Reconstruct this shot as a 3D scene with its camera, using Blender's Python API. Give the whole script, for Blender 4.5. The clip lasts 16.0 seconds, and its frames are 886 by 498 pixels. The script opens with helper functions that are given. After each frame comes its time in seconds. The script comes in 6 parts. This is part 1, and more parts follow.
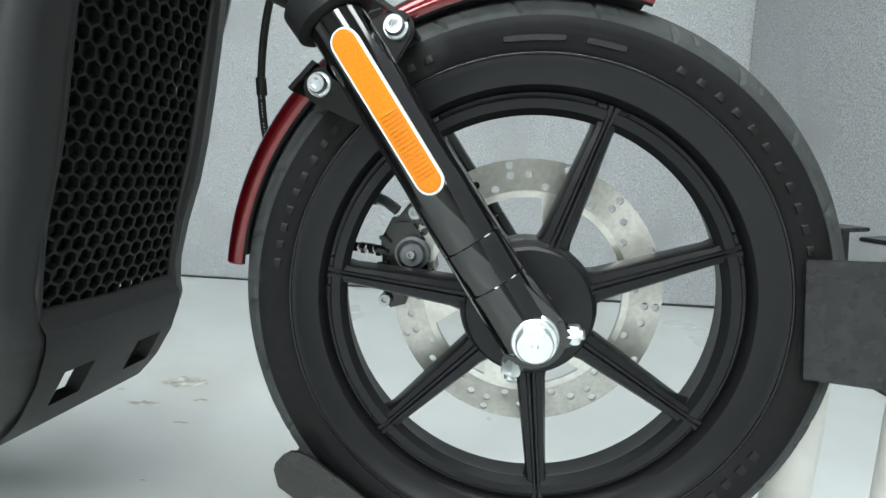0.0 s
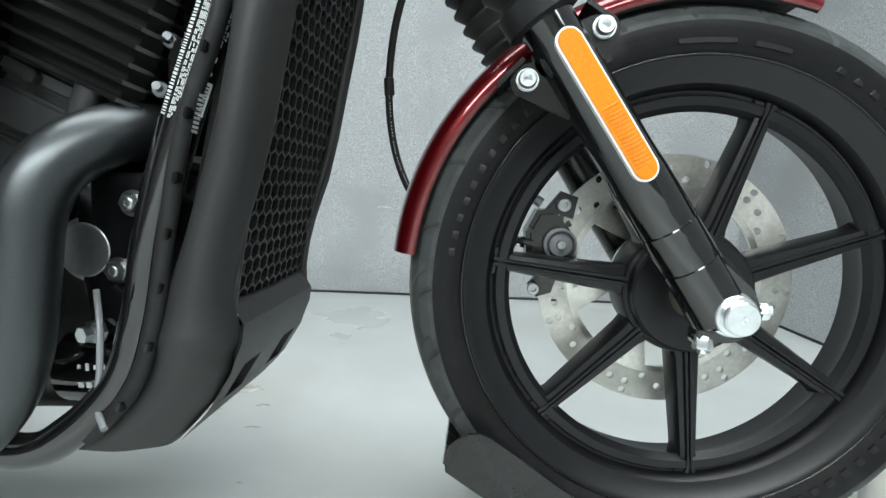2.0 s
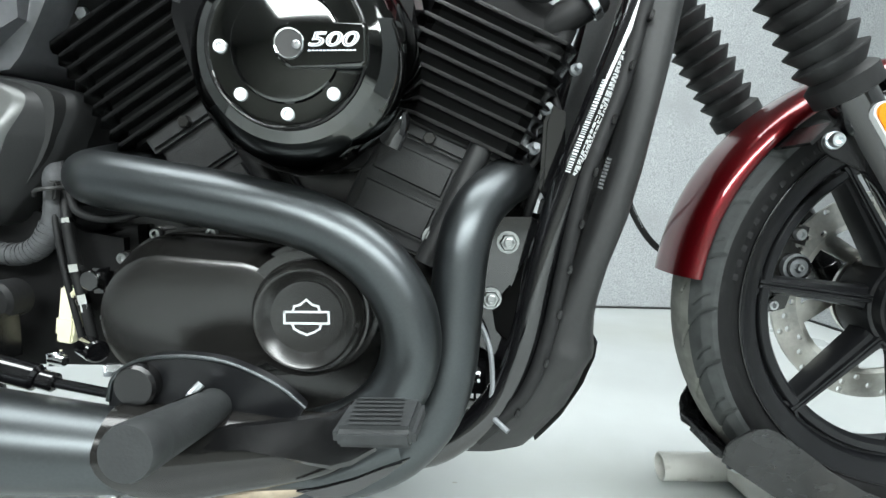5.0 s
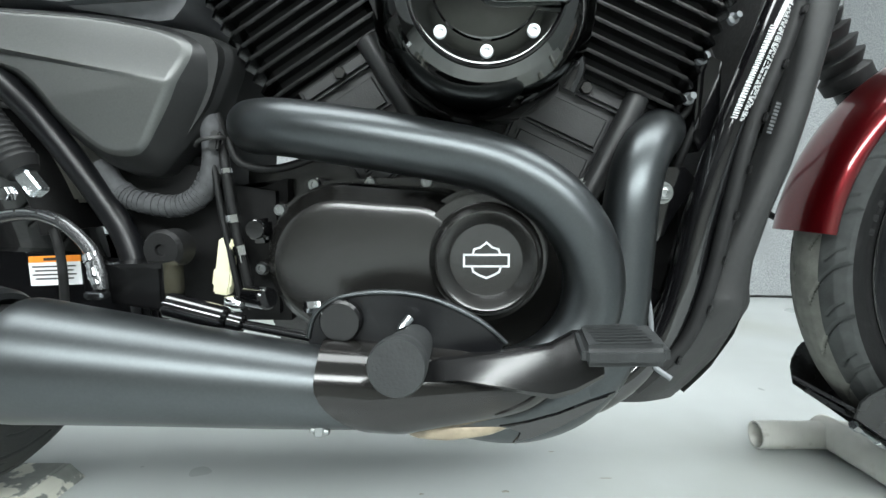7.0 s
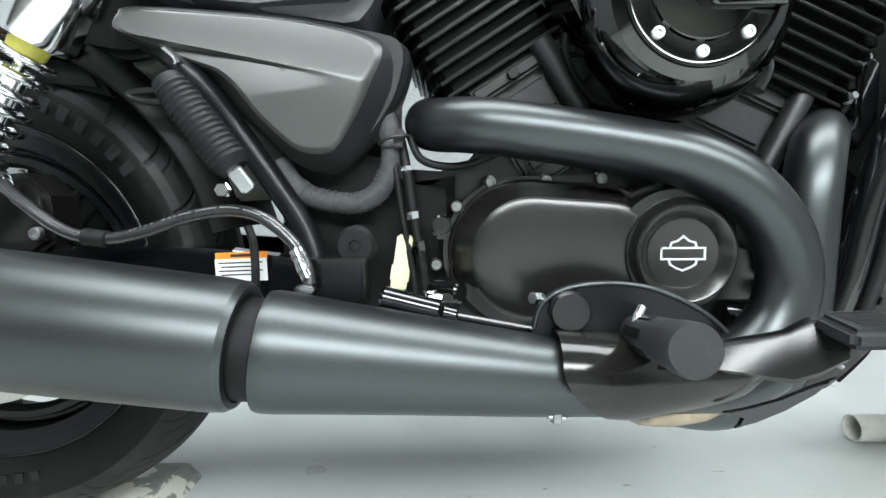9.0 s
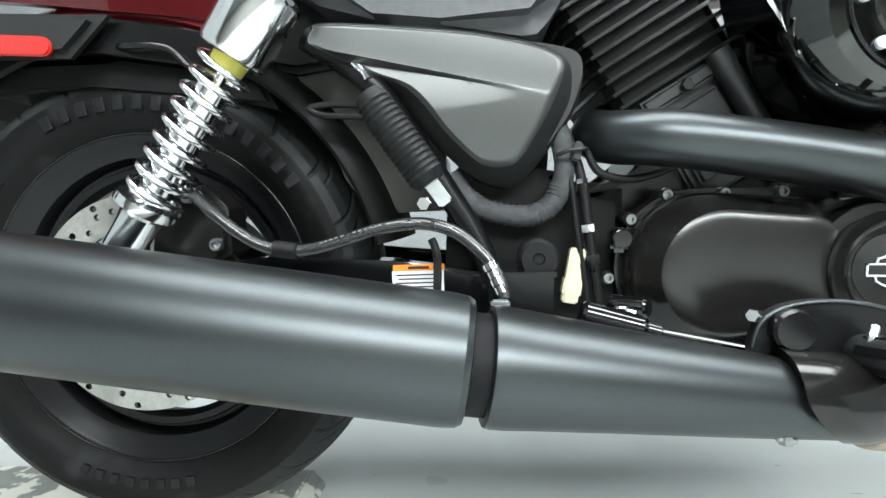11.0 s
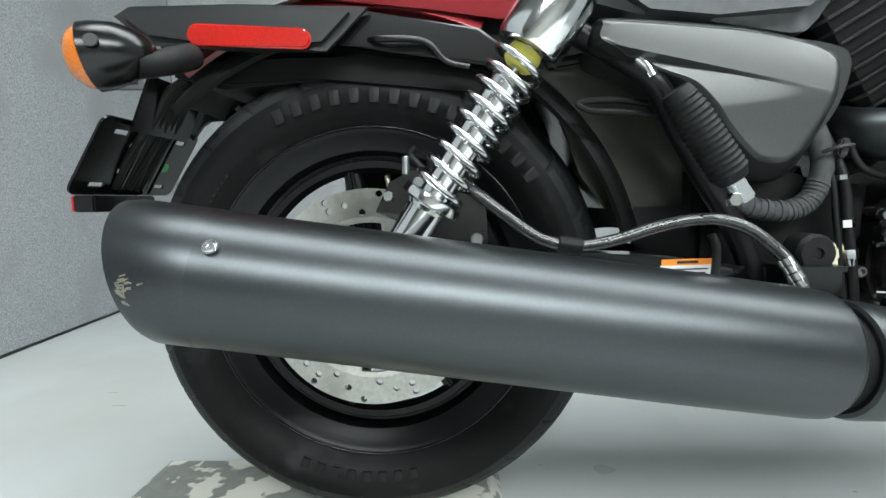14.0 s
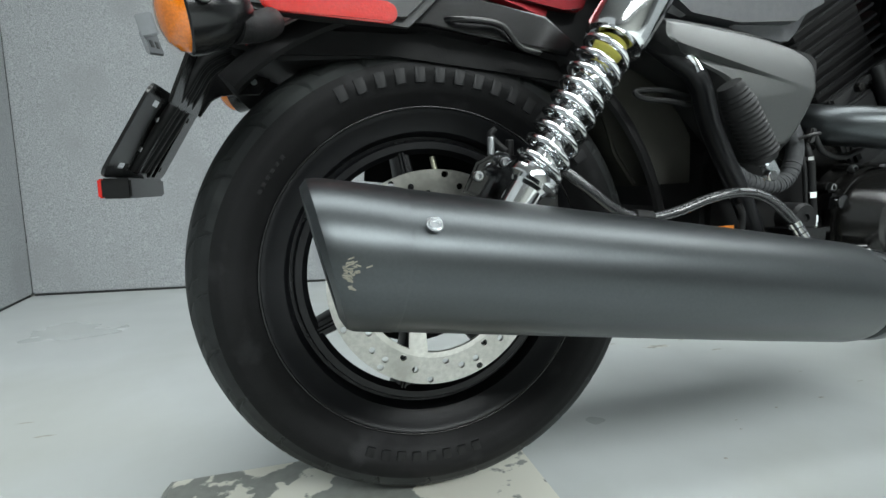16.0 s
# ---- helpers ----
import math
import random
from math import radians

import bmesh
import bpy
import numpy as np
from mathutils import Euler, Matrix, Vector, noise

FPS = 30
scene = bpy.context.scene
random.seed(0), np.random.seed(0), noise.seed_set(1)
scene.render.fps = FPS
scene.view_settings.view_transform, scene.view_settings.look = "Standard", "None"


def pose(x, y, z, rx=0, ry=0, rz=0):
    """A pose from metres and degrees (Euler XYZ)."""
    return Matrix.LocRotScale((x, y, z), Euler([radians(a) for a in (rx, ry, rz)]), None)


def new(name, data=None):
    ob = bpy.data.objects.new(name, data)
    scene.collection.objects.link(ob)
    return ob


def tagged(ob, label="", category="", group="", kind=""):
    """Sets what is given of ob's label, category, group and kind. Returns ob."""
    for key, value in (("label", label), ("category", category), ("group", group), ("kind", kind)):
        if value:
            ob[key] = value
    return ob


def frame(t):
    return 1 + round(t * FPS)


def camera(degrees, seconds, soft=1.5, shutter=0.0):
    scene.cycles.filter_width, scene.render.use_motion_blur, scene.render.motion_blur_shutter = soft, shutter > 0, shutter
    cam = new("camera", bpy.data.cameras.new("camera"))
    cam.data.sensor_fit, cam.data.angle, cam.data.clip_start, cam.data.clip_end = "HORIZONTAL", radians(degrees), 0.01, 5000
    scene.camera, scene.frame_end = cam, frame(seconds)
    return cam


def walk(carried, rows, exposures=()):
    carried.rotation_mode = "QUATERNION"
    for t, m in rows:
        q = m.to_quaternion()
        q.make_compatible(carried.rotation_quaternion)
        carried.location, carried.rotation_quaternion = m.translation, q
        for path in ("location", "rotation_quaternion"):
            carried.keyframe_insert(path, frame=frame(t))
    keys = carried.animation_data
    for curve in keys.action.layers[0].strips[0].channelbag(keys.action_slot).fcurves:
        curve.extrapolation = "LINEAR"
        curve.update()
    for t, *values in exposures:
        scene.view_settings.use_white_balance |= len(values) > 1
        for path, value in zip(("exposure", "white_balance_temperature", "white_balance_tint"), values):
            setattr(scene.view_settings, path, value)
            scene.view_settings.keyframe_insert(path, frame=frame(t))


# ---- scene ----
cam = camera(83.0, 16.0)
# seconds, x, y, z, yaw, pitch, roll
ROWS = [
    (0.0, 1.5103, -0.4623, 0.4780, 7.71, -7.94, -0.90),
    (0.5, 1.4741, -0.4681, 0.4668, 7.21, -7.67, -0.80),
    (1.0, 1.4323, -0.4812, 0.4570, 6.84, -6.99, -0.75),
    (1.5, 1.3752, -0.4909, 0.4580, 5.51, -7.02, -0.66),
    (2.0, 1.3141, -0.5092, 0.4570, 4.06, -6.66, -0.61),
    (2.5, 1.2288, -0.5318, 0.4803, 3.42, -6.51, -0.50),
    (3.0, 1.1668, -0.5545, 0.4848, 3.82, -6.44, -0.42),
    (3.5, 1.1210, -0.5697, 0.4888, 3.40, -6.09, -0.31),
    (4.0, 1.0687, -0.5814, 0.4924, 2.73, -6.03, -0.23),
    (4.5, 1.0065, -0.6013, 0.4937, 2.09, -5.80, -0.15),
    (4.7, 0.9838, -0.6094, 0.4951, 1.83, -6.00, -0.21),
    (6.8, 0.8080, -0.6298, 0.4336, 1.58, -5.95, 0.09),
    (7.0, 0.7891, -0.6287, 0.4394, 1.73, -5.97, 0.14),
    (7.5, 0.7262, -0.6287, 0.4416, 0.84, -5.62, 0.13),
    (8.0, 0.6724, -0.6299, 0.4324, 0.58, -5.32, 0.24),
    (8.5, 0.6249, -0.6396, 0.4259, 0.44, -5.37, 0.24),
    (9.0, 0.5940, -0.6469, 0.4309, 0.80, -5.36, 0.34),
    (9.5, 0.5505, -0.6382, 0.4346, 2.49, -4.25, 0.30),
    (9.7, 0.5293, -0.6384, 0.4517, 3.05, -5.22, 0.59),
    (11.8, 0.3667, -0.6538, 0.4330, 3.45, -4.45, 0.18),
    (12.0, 0.3434, -0.6512, 0.4375, 3.40, -4.75, 0.15),
    (12.5, 0.2810, -0.6492, 0.4387, 3.15, -5.16, 0.18),
    (13.0, 0.2260, -0.6517, 0.4363, 2.78, -4.93, 0.12),
    (13.5, 0.1813, -0.6588, 0.4382, 2.59, -5.45, 0.14),
    (14.0, 0.1363, -0.6673, 0.4453, 1.91, -5.83, 0.15),
    (14.5, 0.0974, -0.6770, 0.4337, 0.20, -6.33, 0.26),
    (15.0, 0.0433, -0.6761, 0.4571, -3.74, -6.39, 0.38),
    (15.5, -0.0325, -0.6796, 0.4572, -8.63, -6.56, 0.64),
    (16.0, -0.1204, -0.6554, 0.4390, -14.97, -7.39, 0.85),
]
EXPOSURES = [(0.0, 0.0), (0.7, 0.0), (2.0, 0.05), (2.7, 0.15), (4.7, 0.46), (6.8, 0.34), (8.0, 0.28), (9.0, 0.33), (9.7, 0.35), (11.8, 0.37), (13.0, 0.2), (14.0, -0.09), (15.0, -0.22), (16.0, -0.25)]
walk(cam, [(t, pose(x, y, z, 90 + pitch, roll, yaw)) for t, x, y, z, yaw, pitch, roll in ROWS], EXPOSURES)

# ---- world, lamps ----
world = bpy.data.worlds.new("room_air")
scene.world = world
world.use_nodes = True
world.node_tree.nodes["Background"].inputs["Color"].default_value = (0.78, 0.8, 0.79, 1)
world.node_tree.nodes["Background"].inputs["Strength"].default_value = 0.05
scene.view_settings.exposure = 0.0
# wide ceiling light panels along the shop: y, watts, width
CEILING_Z = 2.9
LIGHTS = [(-0.35, 90.0, 0.9), (-3.7, 410.0, 1.4)]
LIGHT_X, LIGHT_LONG = 1.5, 4.8
for ly, watts, wide in LIGHTS:
    lamp = bpy.data.lights.new("ceiling_lamp", "AREA")
    lamp.shape, lamp.size, lamp.size_y, lamp.energy, lamp.color = "RECTANGLE", LIGHT_LONG, wide, watts, (0.925, 1.0, 1.0)
    ob = new("ceiling_lamp", lamp)
    ob.matrix_world = pose(LIGHT_X, ly, CEILING_Z - 0.075)

# ---- materials ----
def material(name, color, rough=0.5, metal=0.0, vary=0.15, scale=40.0, bump=0.0, bump_scale=300.0, coat=0.0, second=None, amount=0.0, patch=6.0, spec=0.5, rough_vary=0.1, coat_rough=0.05, hard=0.0):
    """Principled with grain and larger patches; second: the colour of wear or dust in patches."""
    m = bpy.data.materials.new(name)
    m.use_nodes = True
    nt = m.node_tree
    n, l = nt.nodes, nt.links
    b = n["Principled BSDF"]
    tc = n.new("ShaderNodeTexCoord")
    fine = n.new("ShaderNodeTexNoise")
    fine.inputs["Scale"].default_value, fine.inputs["Detail"].default_value = scale, 6
    l.new(tc.outputs["Object"], fine.inputs["Vector"])
    ramp = n.new("ShaderNodeValToRGB")
    lo = [c * (1 - vary) for c in color]
    hi = [min(1, c * (1 + vary)) for c in color]
    ramp.color_ramp.elements[0].color, ramp.color_ramp.elements[1].color = (*lo, 1), (*hi, 1)
    ramp.color_ramp.elements[0].position, ramp.color_ramp.elements[1].position = 0.3, 0.7
    l.new(fine.outputs["Fac"], ramp.inputs["Fac"])
    out = ramp.outputs["Color"]
    big = n.new("ShaderNodeTexNoise")
    big.inputs["Scale"].default_value, big.inputs["Detail"].default_value = patch, 5
    l.new(tc.outputs["Object"], big.inputs["Vector"])
    if second:
        cut = n.new("ShaderNodeValToRGB")
        cut.color_ramp.elements[0].position, cut.color_ramp.elements[1].position = 0.62 - amount * 0.35, (0.75 - amount * 0.2) * (1 - hard) + (0.625 - amount * 0.35) * hard
        l.new(big.outputs["Fac"], cut.inputs["Fac"])
        mix = n.new("ShaderNodeMix")
        mix.data_type = "RGBA"
        l.new(cut.outputs["Color"], mix.inputs["Factor"])
        l.new(out, mix.inputs["A"])
        mix.inputs["B"].default_value = (*second, 1)
        out = mix.outputs["Result"]
    l.new(out, b.inputs["Base Color"])
    rr = n.new("ShaderNodeMapRange")
    rr.inputs["From Min"].default_value, rr.inputs["From Max"].default_value = 0.3, 0.7
    rr.inputs["To Min"].default_value, rr.inputs["To Max"].default_value = max(0.02, rough * (1 - rough_vary)), min(1, rough * (1 + rough_vary))
    l.new(big.outputs["Fac"], rr.inputs["Value"])
    l.new(rr.outputs["Result"], b.inputs["Roughness"])
    b.inputs["Metallic"].default_value = metal
    b.inputs["Specular IOR Level"].default_value = spec
    b.inputs["Coat Weight"].default_value, b.inputs["Coat Roughness"].default_value = coat, coat_rough
    if bump:
        grain = n.new("ShaderNodeTexNoise")
        grain.inputs["Scale"].default_value, grain.inputs["Detail"].default_value = bump_scale, 3
        l.new(tc.outputs["Object"], grain.inputs["Vector"])
        bp = n.new("ShaderNodeBump")
        bp.inputs["Strength"].default_value, bp.inputs["Distance"].default_value = bump, 0.001
        l.new(grain.outputs["Fac"], bp.inputs["Height"])
        l.new(bp.outputs["Normal"], b.inputs["Normal"])
    return m


def felt_material():
    """Grey woven felt: mottled at thread size, with broad fading."""
    m = material("grey_felt", (0.325, 0.34, 0.347), 0.95, 0, 0.34, 230, 1.0, 340, spec=0.1, second=(0.285, 0.295, 0.30), amount=0.3, patch=3)
    return m


def floor_material():
    m = material("epoxy_floor", (0.50, 0.527, 0.522), 0.33, 0, 0.05, 5, 0.06, 60, second=(0.43, 0.45, 0.425), amount=0.35, patch=1.3, rough_vary=0.25)
    return m


FELT = felt_material()
FLOOR = floor_material()
WALL = material("painted_wall", (0.085, 0.088, 0.09), 0.7, 0, 0.04, 3, 0.1, 200)
REFLECTED_WALL = material("pale_wall_paint", (0.36, 0.365, 0.34), 0.7, 0, 0.05, 3, 0.1, 200)
CEILING = material("ceiling_paint", (0.22, 0.22, 0.218), 0.8, 0, 0.03, 4)
EXHAUST = material("satin_exhaust_paint", (0.070, 0.0765, 0.0795), 0.36, 0.95, 0.05, 400, 0.015, 1600, rough_vary=0.05)
HEATSHIELD = material("dark_heat_shield", (0.012, 0.0115, 0.011), 0.14, 0.2, 0.12, 90, 0.0, 700, second=(0.02, 0.018, 0.015), amount=0.1, patch=25)
RIM = material("satin_black_wheel_paint", (0.006, 0.0063, 0.0072), 0.33, 0.0, 0.15, 60, 0.12, 800, spec=0.28)
GLOSS = material("gloss_black_paint", (0.004, 0.004, 0.0045), 0.09, 0.0, 0.2, 30, coat=0.6)
BLACKCHROME = material("black_chrome", (0.078, 0.080, 0.078), 0.06, 1.0, 0.04, 30)
PRINT = material("grey_print_ink", (0.44, 0.455, 0.46), 0.45, 0.0, 0.08, 300)
SATIN = material("satin_black_metal", (0.005, 0.005, 0.0053), 0.22, 0.0, 0.2, 60, 0.08, 700, spec=0.45)
CASE = material("satin_black_engine_paint", (0.0105, 0.0102, 0.0096), 0.25, 0.0, 0.1, 30, 0.03, 1400, spec=0.6, rough_vary=0.05)
DULL = material("dulled_zinc_bolt", (0.30, 0.31, 0.31), 0.3, 1.0, 0.15, 120, 0.1, 500)
MATTE = material("matte_black_metal", (0.005, 0.005, 0.0052), 0.6, 0.0, 0.25, 80, 0.2, 500, spec=0.2)
PLASTIC = material("grained_black_plastic", (0.018, 0.0185, 0.0187), 0.45, 0.0, 0.12, 200, 0.3, 1400, spec=0.35)
DARKPLASTIC = material("dark_grained_plastic", (0.015, 0.0154, 0.0155), 0.36, 0.0, 0.12, 200, 0.3, 1400, spec=0.5)
RUBBER = material("black_rubber", (0.0095, 0.0097, 0.010), 0.55, 0.0, 0.2, 90, 0.25, 500, second=(0.03, 0.031, 0.032), amount=0.1, patch=12, spec=0.25)
SIDEWALL = material("tyre_sidewall_rubber", (0.0046, 0.0046, 0.0049), 0.55, 0.0, 0.2, 70, 0.25, 420, second=(0.02, 0.02, 0.021), amount=0.1, patch=16, spec=0.18)
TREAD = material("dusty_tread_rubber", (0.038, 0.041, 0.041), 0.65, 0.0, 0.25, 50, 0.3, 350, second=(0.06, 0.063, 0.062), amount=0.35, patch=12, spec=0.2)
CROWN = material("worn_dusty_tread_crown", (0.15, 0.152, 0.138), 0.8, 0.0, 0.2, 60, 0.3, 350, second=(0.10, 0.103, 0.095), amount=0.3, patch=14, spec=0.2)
REAR_TREAD = material("dark_tread_rubber", (0.012, 0.0135, 0.0135), 0.6, 0.0, 0.25, 50, 0.3, 350, second=(0.03, 0.033, 0.032), amount=0.3, patch=12, spec=0.3)
LETTER = material("raised_tyre_lettering", (0.0085, 0.0088, 0.0094), 0.5, 0.0, 0.2, 90, spec=0.25)
DARK_LETTER = material("faint_tyre_lettering", (0.0072, 0.0072, 0.0076), 0.45, 0.0, 0.2, 90, spec=0.25)
RED = material("deep_red_paint", (0.115, 0.0014, 0.004), 0.3, 0.75, 0.1, 400, coat=1.0, coat_rough=0.02)
CHARCOAL = material("charcoal_metallic_paint", (0.088, 0.0912, 0.0895), 0.36, 0.65, 0.06, 500, 0.05, 1500, spec=0.7)
# darker charcoal: shade on the side cover's facets, put into the colour
SHADED_FACET = material("charcoal_shaded_facet", (0.020, 0.0207, 0.021), 0.42, 0.1, 0.08, 500, 0.05, 1500, spec=0.35)
CHROME = material("chrome", (0.82, 0.83, 0.84), 0.12, 1.0, 0.02, 60)
STEEL = material("brushed_disc_steel", (0.62, 0.61, 0.57), 0.32, 1.0, 0.1, 200, 0.1, 700, second=(0.50, 0.49, 0.45), amount=0.25, patch=25)
DISC = material("turned_disc_steel", (0.46, 0.455, 0.425), 0.36, 1.0, 0.12, 200, 0.1, 700, second=(0.34, 0.335, 0.305), amount=0.3, patch=18)
turned = DISC.node_tree.nodes.new("ShaderNodeTangent")   # turned in circles round the axle
turned.direction_type, turned.axis = "RADIAL", "Y"
DISC.node_tree.links.new(turned.outputs["Tangent"], DISC.node_tree.nodes["Principled BSDF"].inputs["Tangent"])
DISC.node_tree.nodes["Principled BSDF"].inputs["Anisotropic"].default_value = 0.75
GRILLE = material("black_grille_plastic", (0.008, 0.008, 0.0084), 0.5, 0.0, 0.2, 120, 0.1, 500, spec=0.3)
CORE = material("dark_radiator_fins", (0.05, 0.05, 0.05), 0.6, 0.0, 0.3, 300, 0.2, 600, spec=0.2)
ZINC = material("zinc_plated_steel", (0.72, 0.75, 0.77), 0.28, 1.0, 0.08, 120, 0.05, 500)
BRASS = material("yellowed_zinc", (0.72, 0.68, 0.52), 0.3, 1.0, 0.1, 120)
ALLOY = material("cast_alloy", (0.42, 0.43, 0.44), 0.4, 1.0, 0.12, 120, 0.2, 500)
GREYCAST = material("grey_cast_paint", (0.17, 0.18, 0.19), 0.45, 0.2, 0.1, 120, 0.15, 500)
AMBER = material("amber_reflector", (0.65, 0.195, 0.003), 0.22, 0.0, 0.15, 700, 0.0, 420, coat=0.35, spec=0.4)
SIGNAL = material("amber_signal_lens", (0.60, 0.15, 0.002), 0.16, 0.0, 0.2, 500, 0.4, 300, coat=0.9, spec=0.5)
REDLENS = material("red_reflector", (0.50, 0.016, 0.011), 0.18, 0.0, 0.12, 260, 0.3, 420, coat=0.8)
WHITE = material("white_label_film", (0.78, 0.79, 0.80), 0.35, 0.0, 0.03, 60)
SILVER = material("silver_ink", (0.70, 0.72, 0.74), 0.35, 0.15, 0.05, 60)
INK = material("black_ink", (0.02, 0.02, 0.02), 0.5, 0.0, 0.05, 60)
ORANGE = material("orange_ink", (0.85, 0.27, 0.03), 0.45, 0.0, 0.05, 60)
GREEN = material("green_ink", (0.03, 0.5, 0.12), 0.45, 0.0, 0.05, 60)
YELLOW = material("yellow_rubber_stop", (0.65, 0.60, 0.12), 0.5, 0.0, 0.08, 60)
CREAM = material("cream_connector_plastic", (0.72, 0.69, 0.50), 0.45, 0.0, 0.06, 60)
DARKSTEEL = material("worn_dark_steel", (0.015, 0.0155, 0.016), 0.27, 0.2, 0.3, 90, 0.25, 260, second=(0.06, 0.059, 0.054), amount=-0.1, patch=26)
POST = material("chipped_white_post_paint", (0.62, 0.62, 0.58), 0.45, 0.0, 0.06, 30, 0.15, 120, second=(0.36, 0.34, 0.29), amount=-0.05, patch=22)
PLATE = material("peeling_platform_paint", (0.24, 0.25, 0.23), 0.45, 0.2, 0.12, 60, 0.2, 200, second=(0.70, 0.69, 0.61), amount=0.3, patch=16, hard=0.9)
TAPE = material("cloth_harness_tape", (0.05, 0.052, 0.055), 0.75, 0.0, 0.3, 120, 0.5, 250)
SCUFF = material("scuffed_bare_paint", (0.20, 0.19, 0.15), 0.5, 0.3, 0.2, 200)
BARE = material("worn_tan_metal", (0.30, 0.25, 0.18), 0.5, 0.3, 0.25, 60, 0.2, 300, second=(0.14, 0.12, 0.09), amount=0.3, patch=40)
BRAID = material("clear_coated_hose", (0.035, 0.036, 0.038), 0.2, 0.3, 0.5, 900, 0.3, 1500, coat=0.8)
CAST = material("dark_cast_metal", (0.022, 0.0225, 0.023), 0.4, 0.2, 0.15, 120, 0.25, 600)
SEATING = material("dark_grey_seat_plastic", (0.065, 0.067, 0.072), 0.4, 0.0, 0.12, 150, 0.3, 1200)
PEG = material("grey_black_peg_rubber", (0.0228, 0.0247, 0.0254), 0.6, 0.0, 0.15, 90, 0.3, 500, spec=0.3)
SMOKE = material("smoked_plastic_flap", (0.055, 0.054, 0.047), 0.22, 0.0, 0.1, 20)
STAIN = material("bare_patch_in_floor", (0.33, 0.32, 0.27), 0.35, 0.0, 0.4, 60, 0.3, 120, second=(0.62, 0.64, 0.62), amount=0.4, patch=40)


def emitter(name, color, strength):
    m = bpy.data.materials.new(name)
    m.use_nodes = True
    b = m.node_tree.nodes["Principled BSDF"]
    b.inputs["Base Color"].default_value = (*color, 1)
    b.inputs["Emission Color"].default_value, b.inputs["Emission Strength"].default_value = (*color, 1), strength
    return m


DIFFUSER = emitter("light_diffuser", (0.95, 0.98, 1.0), 4.0)

# ---- building helpers ----
def part(name, bm, mat, parent=None, label="", sharp=38, at=None):
    """Links a bmesh as one mesh object, under a thing or part."""
    me = bpy.data.meshes.new(name)
    bmesh.ops.recalc_face_normals(bm, faces=bm.faces[:])
    bm.to_mesh(me)
    bm.free()
    for m in mat if isinstance(mat, (list, tuple)) else [mat]:
        me.materials.append(m)
    for p in me.polygons:
        p.use_smooth = True
    me.set_sharp_from_angle(angle=radians(sharp))
    ob = new(name, me)
    if at is not None:
        ob.matrix_basis = at
    if parent:
        ob.parent = parent
    if label:
        tagged(ob, label)
    return ob


def thing(name, label, category, group="", kind="", at=None):
    ob = new(name)
    if at is not None:
        ob.matrix_basis = at
    ob.empty_display_size = 0.1
    return tagged(ob, label, category, group, kind)


def spline(pts, step=6, closed=False):
    """Catmull-Rom through the points."""
    p = [Vector(q) for q in pts]
    n = len(p)
    out = []
    for i in range(n if closed else n - 1):
        a, b, c, d = (p[(i - 1) % n], p[i], p[(i + 1) % n], p[(i + 2) % n]) if closed else (p[max(i - 1, 0)], p[i], p[i + 1], p[min(i + 2, n - 1)])
        for k in range(step):
            t = k / step
            out.append(0.5 * ((2 * b) + (c - a) * t + (2 * a - 5 * b + 4 * c - d) * t * t + (3 * b - a - 3 * c + d) * t ** 3))
    if not closed:
        out.append(p[-1])
    return out


def tube(bm, pts, radius, seg=16, step=6, caps=True, closed=False, squash=1.0, mi=0):
    """A round tube through points; radius: a number, or one for each point."""
    line = spline(pts, step, closed) if step > 1 else [Vector(q) for q in pts]
    n = len(line)
    if isinstance(radius, (list, tuple)):
        rs = [radius[min(int(i / max(step, 1)), len(radius) - 1)] * (1 - (i / max(step, 1)) % 1) + radius[min(int(i / max(step, 1)) + 1, len(radius) - 1)] * ((i / max(step, 1)) % 1) for i in range(n)]
    else:
        rs = [radius] * n
    up = None
    rings = []
    for i, q in enumerate(line):
        d = (line[(i + 1) % n] - line[i - 1]) if closed else (line[min(i + 1, n - 1)] - line[max(i - 1, 0)])
        d.normalize()
        if up is None:
            up = Vector((0, 1, 0)) if abs(d.y) < 0.9 else Vector((1, 0, 0))
        side = d.cross(up).normalized()
        up = side.cross(d).normalized()
        rings.append([bm.verts.new(q + rs[i] * (math.cos(a) * up * squash + math.sin(a) * side)) for a in (2 * math.pi * k / seg for k in range(seg))])
    for i in range(n if closed else n - 1):
        r0, r1 = rings[i], rings[(i + 1) % n]
        for k in range(seg):
            bm.faces.new((r0[k], r0[(k + 1) % seg], r1[(k + 1) % seg], r1[k])).material_index = mi
    if caps and not closed:
        bm.faces.new(rings[0]).material_index = mi
        bm.faces.new(rings[-1][::-1]).material_index = mi
    return bm


def lathe(bm, profile, seg=64, m=None, closed=False, mi=0, caps=True):
    """Turns (radius, y) pairs round the y axis, then moves them by m."""
    m = m or Matrix.Identity(4)
    rings = []
    for k in range(seg):
        a = 2 * math.pi * k / seg
        rings.append([bm.verts.new(m @ Vector((r * math.cos(a), y, r * math.sin(a)))) for r, y in profile])
    n = len(profile)
    for k in range(seg):
        r0, r1 = rings[k], rings[(k + 1) % seg]
        for j in range(n if closed else n - 1):
            bm.faces.new((r0[j], r0[(j + 1) % n], r1[(j + 1) % n], r1[j])).material_index = mi
    if not closed:
        for j in (0, n - 1):
            if profile[j][0] > 1e-5:
                if caps:
                    bm.faces.new([rings[k][j] for k in range(seg)]).material_index = mi
            else:
                bmesh.ops.pointmerge(bm, verts=[rings[k][j] for k in range(seg)], merge_co=m @ Vector((0, profile[j][1], 0)))
    return bm


